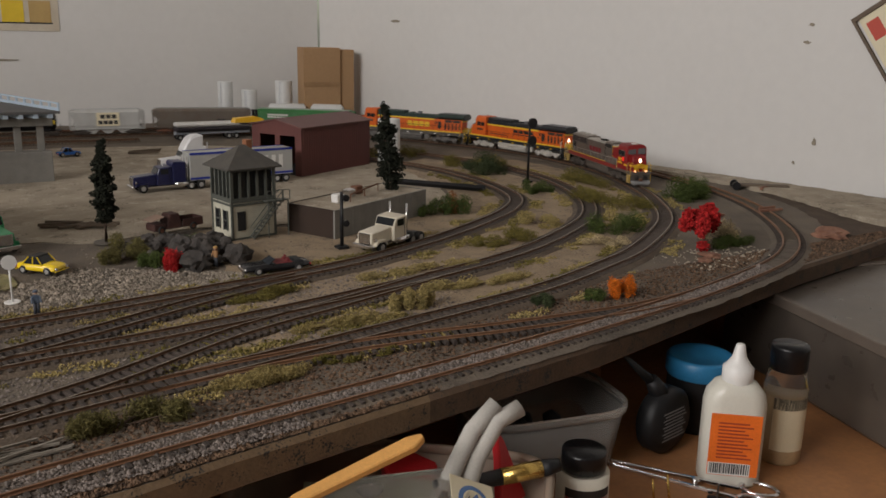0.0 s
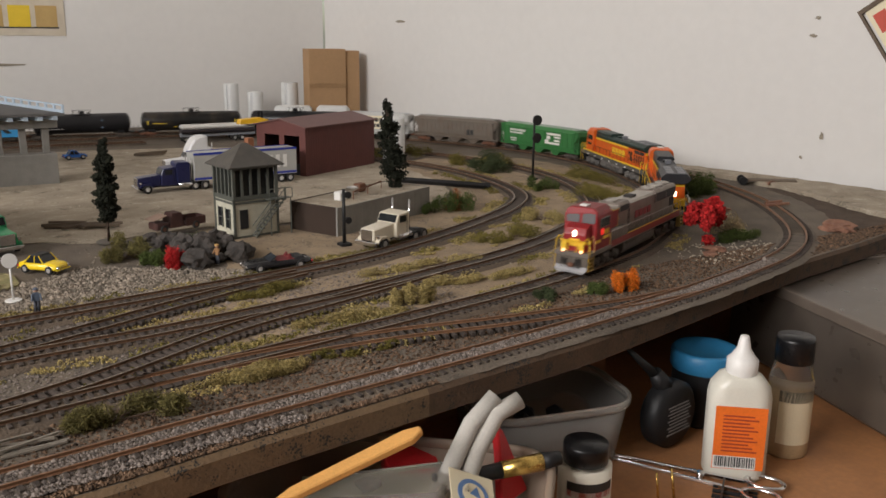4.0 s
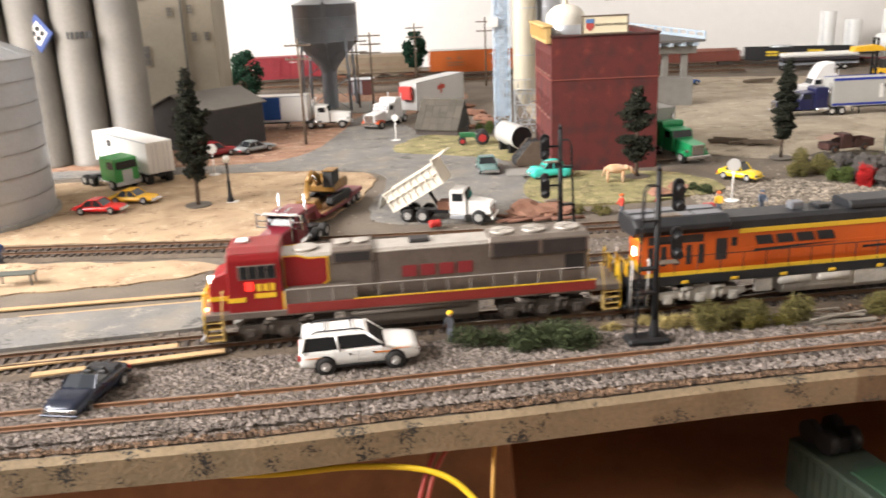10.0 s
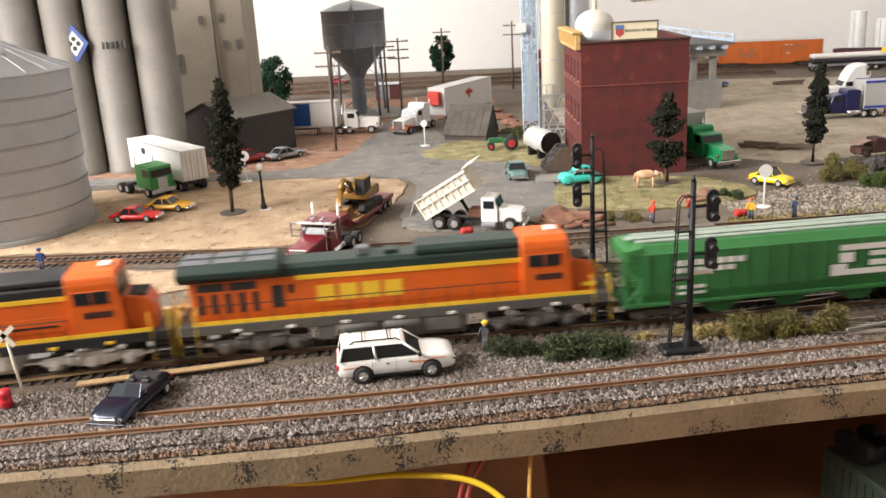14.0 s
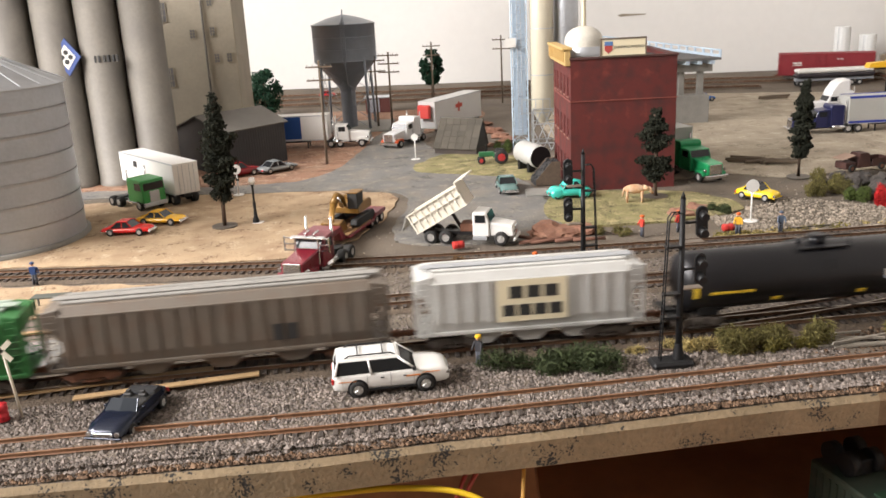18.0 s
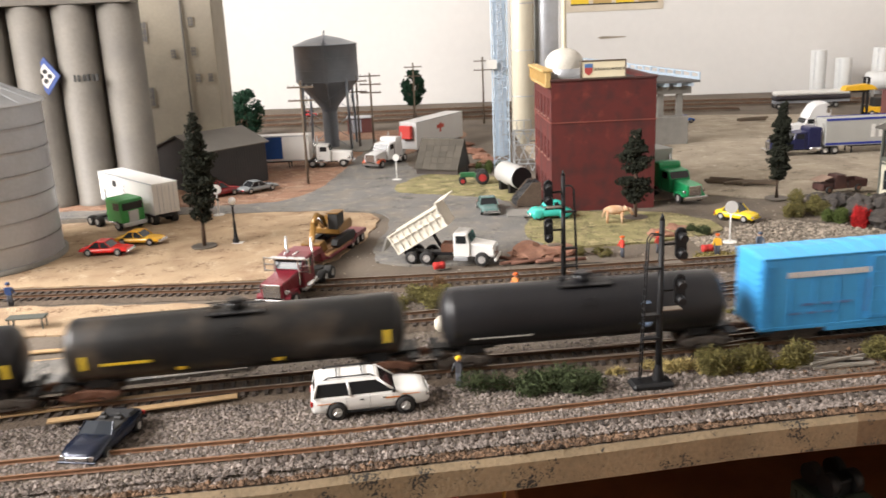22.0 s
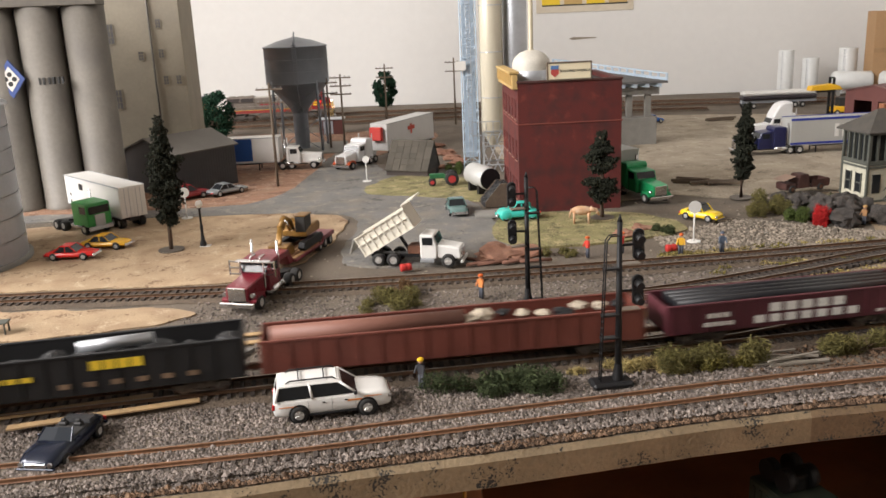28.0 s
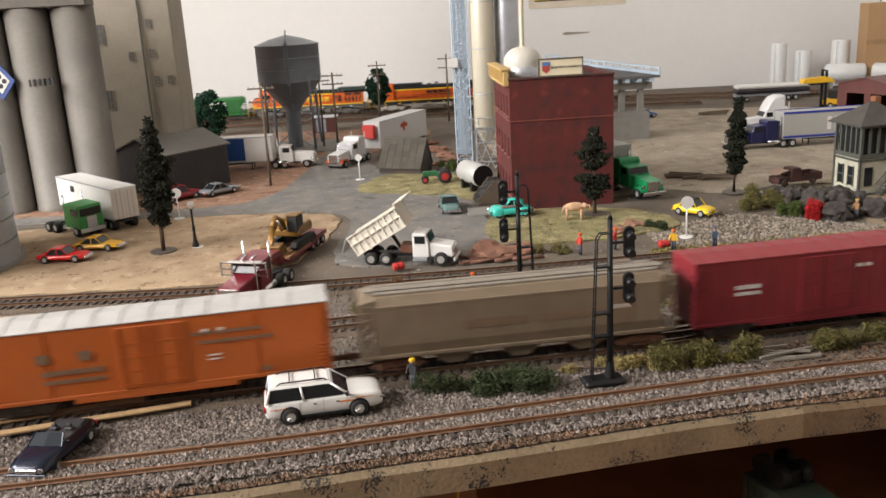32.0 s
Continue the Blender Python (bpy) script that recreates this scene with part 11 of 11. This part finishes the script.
def tank_car(label, c, logo=None, dirt=None):
    def make(length):
        h = length / 2 - 0.004
        m = paint("tank_%.3f_%.3f_%s" % (c[0], c[2], dirt is None), c, rough=0.34, var=0.15, scale=25, dirt=dirt or (0.028, 0.027, 0.026), amount=0.55 if dirt else 0.3, spec=0.4)
        t = car_root("tank_car", label)
        r, z = 0.0186, 0.0296
        L = h - 0.006
        prof = [(0, -L)] + [(r * math.sin(a), -L + 0.008 * (1 - math.cos(a))) for a in (0.35, 0.7, 1.05, 1.35, 1.57)]
        prof += [(r, -L * 0.5), (r, 0), (r, L * 0.5)] + [(a, -b) for a, b in reversed(prof)]
        barrel = part("tank", lathe(bmesh.new(), prof, 40, "X", (0, 0, z)), m, t, "long cylindrical tank")
        for px in (-L * 0.62, -L * 0.2, L * 0.2, L * 0.62):
            part("tank_band", lathe(bmesh.new(), [(r + 0.0002, px - 0.0006), (r + 0.0004, px), (r + 0.0002, px + 0.0006)], 40, "X", (0, 0, z)), m, barrel)
        bm = R((0, 0, z + r - 0.001), (0, 0, z + r + 0.0035), 0.0052, seg=18)
        rod(bm, (0, 0, z + r + 0.0035), (0, 0, z + r + 0.0050), 0.0058, 0.0045, seg=18)
        rod(bm, (0.012, 0, z + r - 0.001), (0.012, 0, z + r + 0.003), 0.002, seg=10)
        part("dome", bm, m, t, "manway dome")
        bm = bmesh.new()
        for s in (-1, 1):
            box(bm, -0.016, 0.016, min(s * 0.0055, s * 0.0105), max(s * 0.0055, s * 0.0105), z + r - 0.0015, z + r - 0.0009)
            for u in (-0.0155, 0, 0.0155):
                rod(bm, (u, s * 0.0103, z + r - 0.001), (u, s * 0.0103, z + r + 0.0065), 0.0003, seg=5)
            rod(bm, (-0.0155, s * 0.0103, z + r + 0.0065), (0.0155, s * 0.0103, z + r + 0.0065), 0.0003, seg=5)
        part("platform_railing", bm, BLACK, t)
        for s in (-1, 1):
            part("ladder", ladder_bm(bmesh.new(), 0.0, s * 0.0176, 0.009, z + r * 0.75, 0.006, 8), BLACK, t)
        for e in (-1, 1):
            bm = B(min(e * (L - 0.034), e * h), max(e * (L - 0.034), e * h), -0.0045, 0.0045, 0.0098, 0.0125, 0.0003)
            box(bm, min(e * (L - 0.026), e * (L - 0.012)), max(e * (L - 0.026), e * (L - 0.012)), -0.0120, 0.0120, 0.0100, 0.0185, 0.0005)
            box(bm, min(e * (h - 0.006), e * h), max(e * (h - 0.006), e * h), -0.0150, 0.0150, 0.0105, 0.0118)
            part("end_saddle", bm, BLACK, t)
            bm = bmesh.new()
            for s in (-1, 1):
                rod(bm, (e * (h - 0.0005), s * 0.0145, 0.0115), (e * (h - 0.0005), s * 0.0145, 0.0215), 0.0003, seg=5)
            rod(bm, (e * (h - 0.0005), -0.0145, 0.0215), (e * (h - 0.0005), 0.0145, 0.0215), 0.0003, seg=5)
            part("end_handrail", bm, BLACK, t)
            bogie(t, e * (h - 0.019), 2, iron=RUST if dirt else TRUCK_IRON)
        bm = bmesh.new()
        for s in (-1, 1):
            rod(bm, (-L + 0.01, s * 0.0174, z - 0.004), (L - 0.01, s * 0.0174, z - 0.004), 0.0003, seg=5)
        part("handrail", bm, BLACK, t)
        if logo:
            for nm, mt, rows in logo:
                for s in (-1, 1):
                    for x0, x1, z0, z1 in facing(rows, s):
                        bm = bmesh.new()
                        n = 5
                        for k in range(n):
                            za, zb = z0 + (z1 - z0) * k / n, z0 + (z1 - z0) * (k + 1) / n
                            zm = (za + zb) / 2
                            yy = math.sqrt(max(r * r - (zm - z) ** 2, 0)) + 0.0004
                            box(bm, x0, x1, min(s * (yy - 0.0006), s * yy), max(s * (yy - 0.0006), s * yy), za, zb)
                        part(nm, bm, mt, barrel)
        couplers(t, length / 2)
        return t
    return make


def gondola(label, c, logo=None, load=None, height=0.030, ribs=14, inset=0.005):
    def make(length):
        h = length / 2 - inset
        m = paint("gondola_%.3f_%.3f" % c[:2], c, rough=0.6, var=0.14, scale=30, dirt=tuple(0.5 * q for q in c), amount=0.5)
        t = car_root("gondola_car", label)
        bm = B(-h, h, -0.0160, 0.0160, 0.0105, 0.0128)
        part("floor", bm, m, t)
        for s in (-1, 1):
            bm = B(-h, h, min(s * 0.0152, s * 0.0163), max(s * 0.0152, s * 0.0163), 0.0100, height, 0.0002)
            box(bm, -h, h, min(s * 0.0150, s * 0.0171), max(s * 0.0150, s * 0.0171), height - 0.0010, height + 0.0004, 0.0002)
            for k in range(ribs):
                px = -h + 0.004 + k * (2 * h - 0.008) / (ribs - 1)
                box(bm, px - 0.0007, px + 0.0007, min(s * 0.0160, s * 0.0170), max(s * 0.0160, s * 0.0170), 0.0105, height)
            part("side_wall", bm, m, t)
            if logo:
                for nm, mt, rows in logo:
                    bars(nm, t, mt, facing(rows, s), s * 0.0172, s)
        for e in (-1, 1):
            part("end_wall", B(min(e * (h - 0.001), e * h), max(e * (h - 0.001), e * h), -0.0155, 0.0155, 0.0105, height, 0.0002), m, t)
            bogie(t, e * (h - 0.026), 2)
        if load:
            load(t, h, height)
        couplers(t, length / 2)
        return t
    return make


SCRAP = mat("pale_scrap", (0.40, 0.34, 0.26), 0.7, var=0.3, scale=120)
PIPE = mat("black_pipe", (0.009, 0.009, 0.011), 0.42, var=0.2, spec=0.35)


def pipe_load(t, h, z):
    bm = bmesh.new()
    for k in range(4):
        rod(bm, (-h * 0.9, -0.0095 + k * 0.0063, z - 0.001), (h * 0.9, -0.0095 + k * 0.0063, z - 0.001), 0.0031, seg=12)
    part("pipe_load", bm, PIPE, t, "long black pipes")


def scrap_load(t, h, z):
    rng = random.Random(4)
    part("beam_load", R((-h * 0.05, 0.004, z - 0.001), (h * 0.95, 0.004, z - 0.001), 0.0060, seg=14), paint("brown_pipe", (0.20, 0.085, 0.06), rough=0.6), t, "brown pipe in the load")
    for k in range(9):
        bm = rock(bmesh.new(), (-h * 0.9 + k * h * 0.105, rng.uniform(-0.006, 0.006), z - 0.002), rng.uniform(0.004, 0.007), 0.5, k, 2, 0.6)
        part("scrap_lump", bm, SCRAP if k % 3 else BLACK, t)


def coal_load(t, h, z):
    bm = bmesh.new()
    rod(bm, (-h * 0.5, 0, z + 0.0005), (-h * 0.1, 0.004, z + 0.0005), 0.0035, seg=12)
    part("pipe_load", bm, STEEL, t)
    rng = random.Random(8)
    for k in range(10):
        part("scrap_lump", rock(bmesh.new(), (-h * 0.9 + k * h * 0.19, rng.uniform(-0.006, 0.006), z - 0.008), 0.009, 0.5, k, 2, 0.5), COAL, t)


def flat_with_pipes(length):
    h = length / 2 - 0.004
    m = paint("flat_maroon", (0.13, 0.025, 0.03), rough=0.6, dirt=(0.06, 0.03, 0.03))
    t = car_root("flat_car", "maroon flat car loaded with bundles of black pipe")
    part("deck", B(-h, h, -0.0160, 0.0160, 0.0120, 0.0142, 0.0003), paint("deck_wood", (0.16, 0.14, 0.125), rough=0.8, var=0.3), t)
    for s in (-1, 1):
        bm = prism(bmesh.new(), [(-h, 0.0140), (h, 0.0140), (h, 0.0105), (h * 0.55, 0.0100), (h * 0.35, 0.0062), (-h * 0.35, 0.0062), (-h * 0.55, 0.0100), (-h, 0.0105)], min(s * 0.0148, s * 0.0165), max(s * 0.0148, s * 0.0165), "Y", 0.0003)
        part("side_sill", bm, m, t)
        bars("marking_bar", t, WHITE, [(-0.03, -0.018, 0.0090, 0.0098), (0.0, 0.010, 0.0085, 0.0096)], s * 0.0167, s)
    for row in range(4):
        for k in range(5):
            y = -0.0116 + k * 0.0058 + (0.0 if row % 2 == 0 else 0.0)
            bm = R((-h * 0.44, y, 0.0182 + row * 0.0074), (h * 0.54, y, 0.0182 + row * 0.0074), 0.0030, seg=12)
            part("pipe", bm, PIPE, t)
    tim = paint("timber_spacer", (0.55, 0.36, 0.18), rough=0.8, var=0.2)
    for px in (-h * 0.33, 0.0, h * 0.33):
        for row in range(3):
            part("timber_spacer", B(px - 0.0022, px + 0.0022, -0.0158, 0.0158, 0.0212 + row * 0.0074, 0.0226 + row * 0.0074, 0.0002), tim, t, "pale timber spacer")
    for px in (-h * 0.22, h * 0.2):
        bm = bmesh.new()
        for s in (-1, 1):
            box(bm, px - 0.0006, px + 0.0006, min(s * 0.0150, s * 0.0156), max(s * 0.0150, s * 0.0156), 0.0140, 0.0440)
        box(bm, px - 0.0006, px + 0.0006, -0.0156, 0.0156, 0.0437, 0.0443)
        part("tie_down_strap", bm, STEEL, t)
    for e in (-1, 1):
        bogie(t, e * (h - 0.024), 2)
    couplers(t, length / 2)
    return t


def row_of(x, z, n, w, hgt, gap):
    return [(x + k * (w + gap), x + k * (w + gap) + w, z, z + hgt) for k in range(n)]


GREEN_LOGO = [("logo_shape", PWHITE, [(0.022, 0.060, 0.0220, 0.0255), (0.027, 0.062, 0.0375, 0.0410), (0.046, 0.060, 0.0270, 0.0305), (0.046, 0.062, 0.0330, 0.0360), (0.027, 0.036, 0.0300, 0.0360), (0.022, 0.032, 0.0255, 0.0290)]), ("lettering_bar", PWHITE, row_of(-0.074, 0.0365, 7, 0.0048, 0.0034, 0.0014) + row_of(-0.074, 0.0320, 6, 0.0048, 0.0030, 0.0014) + row_of(-0.072, 0.0220, 3, 0.0046, 0.0022, 0.0012) + row_of(-0.072, 0.0185, 3, 0.0046, 0.0016, 0.0012))]
CON_LOGO = [("sign_panel", PCREAM, [(-0.0210, 0.0215, 0.0185, 0.0445)]), ("lettering_bar", PBLACK, [])]
BLUE_LOGO = [("lettering_bar", PWHITE, row_of(-0.072, 0.0435, 12, 0.0038, 0.0036, 0.0009)), ("data_bar", PBLUE, row_of(-0.062, 0.0250, 3, 0.008, 0.0016, 0.004) + row_of(-0.070, 0.0195, 3, 0.007, 0.0014, 0.004) + [(-0.02, -0.016, 0.018, 0.040)])]
UP_LOGO = [("lettering_bar", PWHITE, row_of(-0.0185, 0.0200, 5, 0.0078, 0.0056, 0.0030) + row_of(-0.0285, 0.0132, 7, 0.0072, 0.0050, 0.0034) + row_of(-0.060, 0.0195, 3, 0.004, 0.0030, 0.0012) + row_of(-0.062, 0.0140, 4, 0.004, 0.0026, 0.0012) + row_of(0.056, 0.0128, 2, 0.005, 0.0018, 0.006))]
CSX_LOGO = [("lettering_bar", PYELLOW, row_of(0.018, 0.0245, 4, 0.0062, 0.0055, 0.0012) + row_of(-0.035, 0.0215, 3, 0.006, 0.0030, 0.002) + row_of(-0.060, 0.0235, 2, 0.009, 0.0040, 0.003) + row_of(-0.060, 0.0180, 2, 0.009, 0.0034, 0.003)), ("data_bar", PBROWN, row_of(0.0, 0.0150, 6, 0.006, 0.003, 0.008))]
ORANGE_LOGO = [("emblem_bar", PBROWN, row_of(-0.062, 0.0330, 2, 0.0065, 0.0055, 0.016) + row_of(-0.060, 0.0255, 6, 0.0045, 0.0030, 0.0012) + row_of(-0.060, 0.0205, 6, 0.0045, 0.0022, 0.0012) + row_of(0.022, 0.0400, 8, 0.004, 0.0020, 0.001) + row_of(0.026, 0.0345, 9, 0.0036, 0.0020, 0.001) + [(0.06, 0.064, 0.014, 0.017)]), ("marking_bar", PWHITE, row_of(0.028, 0.0415, 2, 0.003, 0.002, 0.006) + [(0.030, 0.037, 0.0270, 0.0278), (0.030, 0.037, 0.0245, 0.0252)])]
TAN_LOGO = [("lettering_bar", PBROWN, row_of(-0.035, 0.0265, 5, 0.0062, 0.0055, 0.0016) + row_of(0.012, 0.0265, 6, 0.0050, 0.0050, 0.0016) + row_of(0.056, 0.020, 2, 0.005, 0.02, 0.003))]
MAROON_LOGO = [("lettering_bar", PWHITE, row_of(-0.062, 0.0330, 4, 0.0035, 0.0026, 0.0008) + row_of(-0.062, 0.0290, 4, 0.0035, 0.0022, 0.0008) + row_of(0.02, 0.0400, 2, 0.004, 0.002, 0.002))]
GREY_LOGO = [("emblem_bar", PBLACK, row_of(0.030, 0.0195, 2, 0.006, 0.010, 0.002))]
TANK1_LOGO = [("label_panel", PWHITE, [(0.036, 0.056, 0.0270, 0.0330)]), ("label_band", PBLUE, [(0.036, 0.056, 0.0270, 0.0288)]), ("warning_bar", PYELLOW, row_of(-0.075, 0.0255, 6, 0.0040, 0.0016, 0.0006) + [(-0.086, -0.083, 0.0240, 0.0320), (0.084, 0.087, 0.0240, 0.0320), (-0.035, -0.030, 0.0180, 0.0205), (0.02, 0.025, 0.0180, 0.0205)])]
TANK3_LOGO = [("placard_bar", PWHITE, row_of(-0.07, 0.0205, 6, 0.005, 0.0010, 0.001))]


def con_lettering(make):
    def inner(length):
        t = make(length)
        body = next(o for o in t.children if o.name.startswith("body"))
        for s in (-1, 1):
            rows = [(-0.0135 + k * 0.0105, -0.0055 + k * 0.0105, 0.0330, 0.0405) for k in range(3)] + [(-0.0175 + k * 0.0093, -0.0100 + k * 0.0093, 0.0220, 0.0290) for k in range(4)]
            bars("lettering_bar", body, PBLACK, facing(rows, s), s * 0.0179, s, "black brand lettering shown as plain bars")
        return t
    return inner


def letter_logo(make):
    """A heavy black arch and leg round a pale disc on both sides."""
    stem = [(0.0335, 0.0170), (0.0385, 0.0170), (0.0385, 0.0426), (0.0335, 0.0426)]
    arch = [(0.0335, 0.0426), (0.0385, 0.0426), (0.0412, 0.0447), (0.0455, 0.0456), (0.0500, 0.0447), (0.0528, 0.0415), (0.0525, 0.0375), (0.0490, 0.0350), (0.0455, 0.0350), (0.0455, 0.0310), (0.0510, 0.0314), (0.0560, 0.0345), (0.0582, 0.0395), (0.0572, 0.0450), (0.0528, 0.0492), (0.0455, 0.0505), (0.0385, 0.0492), (0.0348, 0.0462)]
    leg = [(0.0455, 0.0309), (0.0512, 0.0309), (0.0690, 0.0198), (0.0690, 0.0168), (0.0615, 0.0168)]
    disc = [(0.0455 + 0.0058 * math.cos(k * math.pi / 8), 0.0402 + 0.0050 * math.sin(k * math.pi / 8)) for k in range(16)]

    def inner(length):
        t = make(length)
        body = next(o for o in t.children if o.name.startswith("body"))
        for s in (-1, 1):
            for nm, pts, mt in (("logo_stem", stem, PBLACK), ("logo_arch", arch, PBLACK), ("logo_leg", leg, PBLACK), ("logo_disc", disc, PWHITE)):
                part(nm, prism(bmesh.new(), [(-s * x, z) for x, z in pts], s * 0.0170 - 0.0001, s * 0.0170 + 0.0001, "Y"), mt, body)
        return t
    return inner


def diamond_logo(make):
    def inner(length):
        t = make(length)
        barrel = next(o for o in t.children if o.name.startswith("tank"))
        for s in (-1, 1):
            a, b = min(s * 0.0168, s * 0.0176), max(s * 0.0168, s * 0.0176)
            part("diamond_logo", prism(bmesh.new(), [(-s * 0.026, 0.0290), (-s * 0.035, 0.0375), (-s * 0.044, 0.0290), (-s * 0.035, 0.0205)], a, b, "Y", 0.0001), paint("pale_blue_logo", (0.25, 0.36, 0.55)), barrel, "pale blue diamond logo")
            bars("lettering_bar", barrel, PBLUE, facing(row_of(0.048, 0.0270, 4, 0.0045, 0.0040, 0.0010), s), s * 0.0176, s)
        return t
    return inner


CONSIST = [
    (locomotive("red"), 0.2466), (locomotive("swoosh"), 0.2577), (locomotive("heritage"), 0.2573),
    (hopper("green covered hopper car with white lettering", (0.035, 0.17, 0.045), 16, logo=GREEN_LOGO, roof_c=(0.30, 0.36, 0.30)), 0.2178),
    (hopper("weathered grey hopper car with rust streaks", (0.150, 0.125, 0.100), 18, logo=GREY_LOGO, dirt=(0.13, 0.070, 0.038), roof_c=(0.27, 0.26, 0.24)), 0.2042),
    (con_lettering(hopper("pale grey covered hopper car with a cream sign", (0.52, 0.52, 0.50), 12, logo=CON_LOGO[:1], dirt=(0.38, 0.36, 0.33), inset=0.0118)), 0.1616),
    (tank_car("black tank car with yellow warning marks", (0.009, 0.009, 0.011), TANK1_LOGO), 0.2054),
    (tank_car("black tank car with a weathered brown belly", (0.011, 0.011, 0.011), TANK1_LOGO[2:], dirt=(0.11, 0.08, 0.055)), 0.2166),
    (diamond_logo(tank_car("dull black tank car with a blue diamond", (0.015, 0.015, 0.017), TANK3_LOGO)), 0.1975),
    (letter_logo(boxcar("bright blue boxcar with a large black emblem", (0.055, 0.34, 0.69), (0.085, 0.42, 0.78), logo=BLUE_LOGO, ribs=6, height=0.056, dirt=(0.045, 0.27, 0.56), inset=0.0085)), 0.1946),
    (flat_with_pipes, 0.2006),
    (gondola("black gondola car with yellow lettering", (0.010, 0.010, 0.011), CSX_LOGO, coal_load, 0.034, 16), 0.2145),
    (gondola("rust-red gondola car with a scrap load", (0.155, 0.042, 0.028), None, scrap_load, 0.0300, 18), 0.2431),
    (gondola("maroon gondola car carrying black pipes", (0.085, 0.016, 0.024), UP_LOGO, pipe_load, 0.0288, 16, 0.0085), 0.1893),
    (boxcar("orange refrigerator car with a silver roof", (0.46, 0.105, 0.016), (0.46, 0.45, 0.43), logo=ORANGE_LOGO, ribs=3, height=0.0515, dirt=(0.36, 0.10, 0.03), inset=0.0130), 0.2245),
    (hopper("weathered tan covered hopper car", (0.20, 0.15, 0.098), 0, logo=TAN_LOGO, dirt=(0.11, 0.085, 0.065), roof_c=(0.24, 0.21, 0.17)), 0.2055),
    (boxcar("dark red boxcar with white lettering", (0.22, 0.018, 0.026), (0.24, 0.03, 0.035), logo=MAROON_LOGO, ribs=8, height=0.0515), 0.19),
]


# ---- the train ----
SS, SX, SY, STOTAL = spline([(*p, 0) for p in MAIN], 0.005, True)
PROGRESS = ((0, -1.3767), (1, -1.2397), (2, -1.1034), (3, -0.9677), (4, -0.8326), (5, -0.6988), (6, -0.5639), (7, -0.4257), (8, -0.2874), (9, -0.1484), (10, -0.0096), (11, 0.1267), (12, 0.2625), (13, 0.3967), (14, 0.5316), (15, 0.6657), (16, 0.8026), (17, 0.9422), (18, 1.0796), (19, 1.2143), (20, 1.3537), (21, 1.4937), (22, 1.6344), (23, 1.7821), (24, 1.929), (25, 2.0776), (26, 2.2279), (27, 2.3734), (28, 2.5209), (29, 2.6683), (30, 2.817), (31, 2.9642), (32, 3.1147))
FRONT_AT_10 = 3.5498


def on_line(s):
    s = s % STOTAL
    return Vector((np.interp(s, SS, SX), np.interp(s, SS, SY), 0.0055))


def car_pose(s_front, length):
    a, b = on_line(s_front - length * 0.2), on_line(s_front - length * 0.8)
    d = a - b
    c = (a + b) / 2
    return Matrix.Translation(c) @ Matrix.Rotation(math.atan2(d.y, d.x), 4, "Z")


TRAIN = []
place = 0.0
for make, length in CONSIST:
    TRAIN.append((make(length), place, length))
    place += length


def motions():
    for car, behind, length in TRAIN:
        rows = []
        k = 0
        while k <= 64:
            t = k * 0.5
            rows.append((t, car_pose(FRONT_AT_10 + float(np.interp(t, [p[0] for p in PROGRESS], [p[1] for p in PROGRESS])) - behind, length)))
            k += 1
        walk(car, rows)


motions()
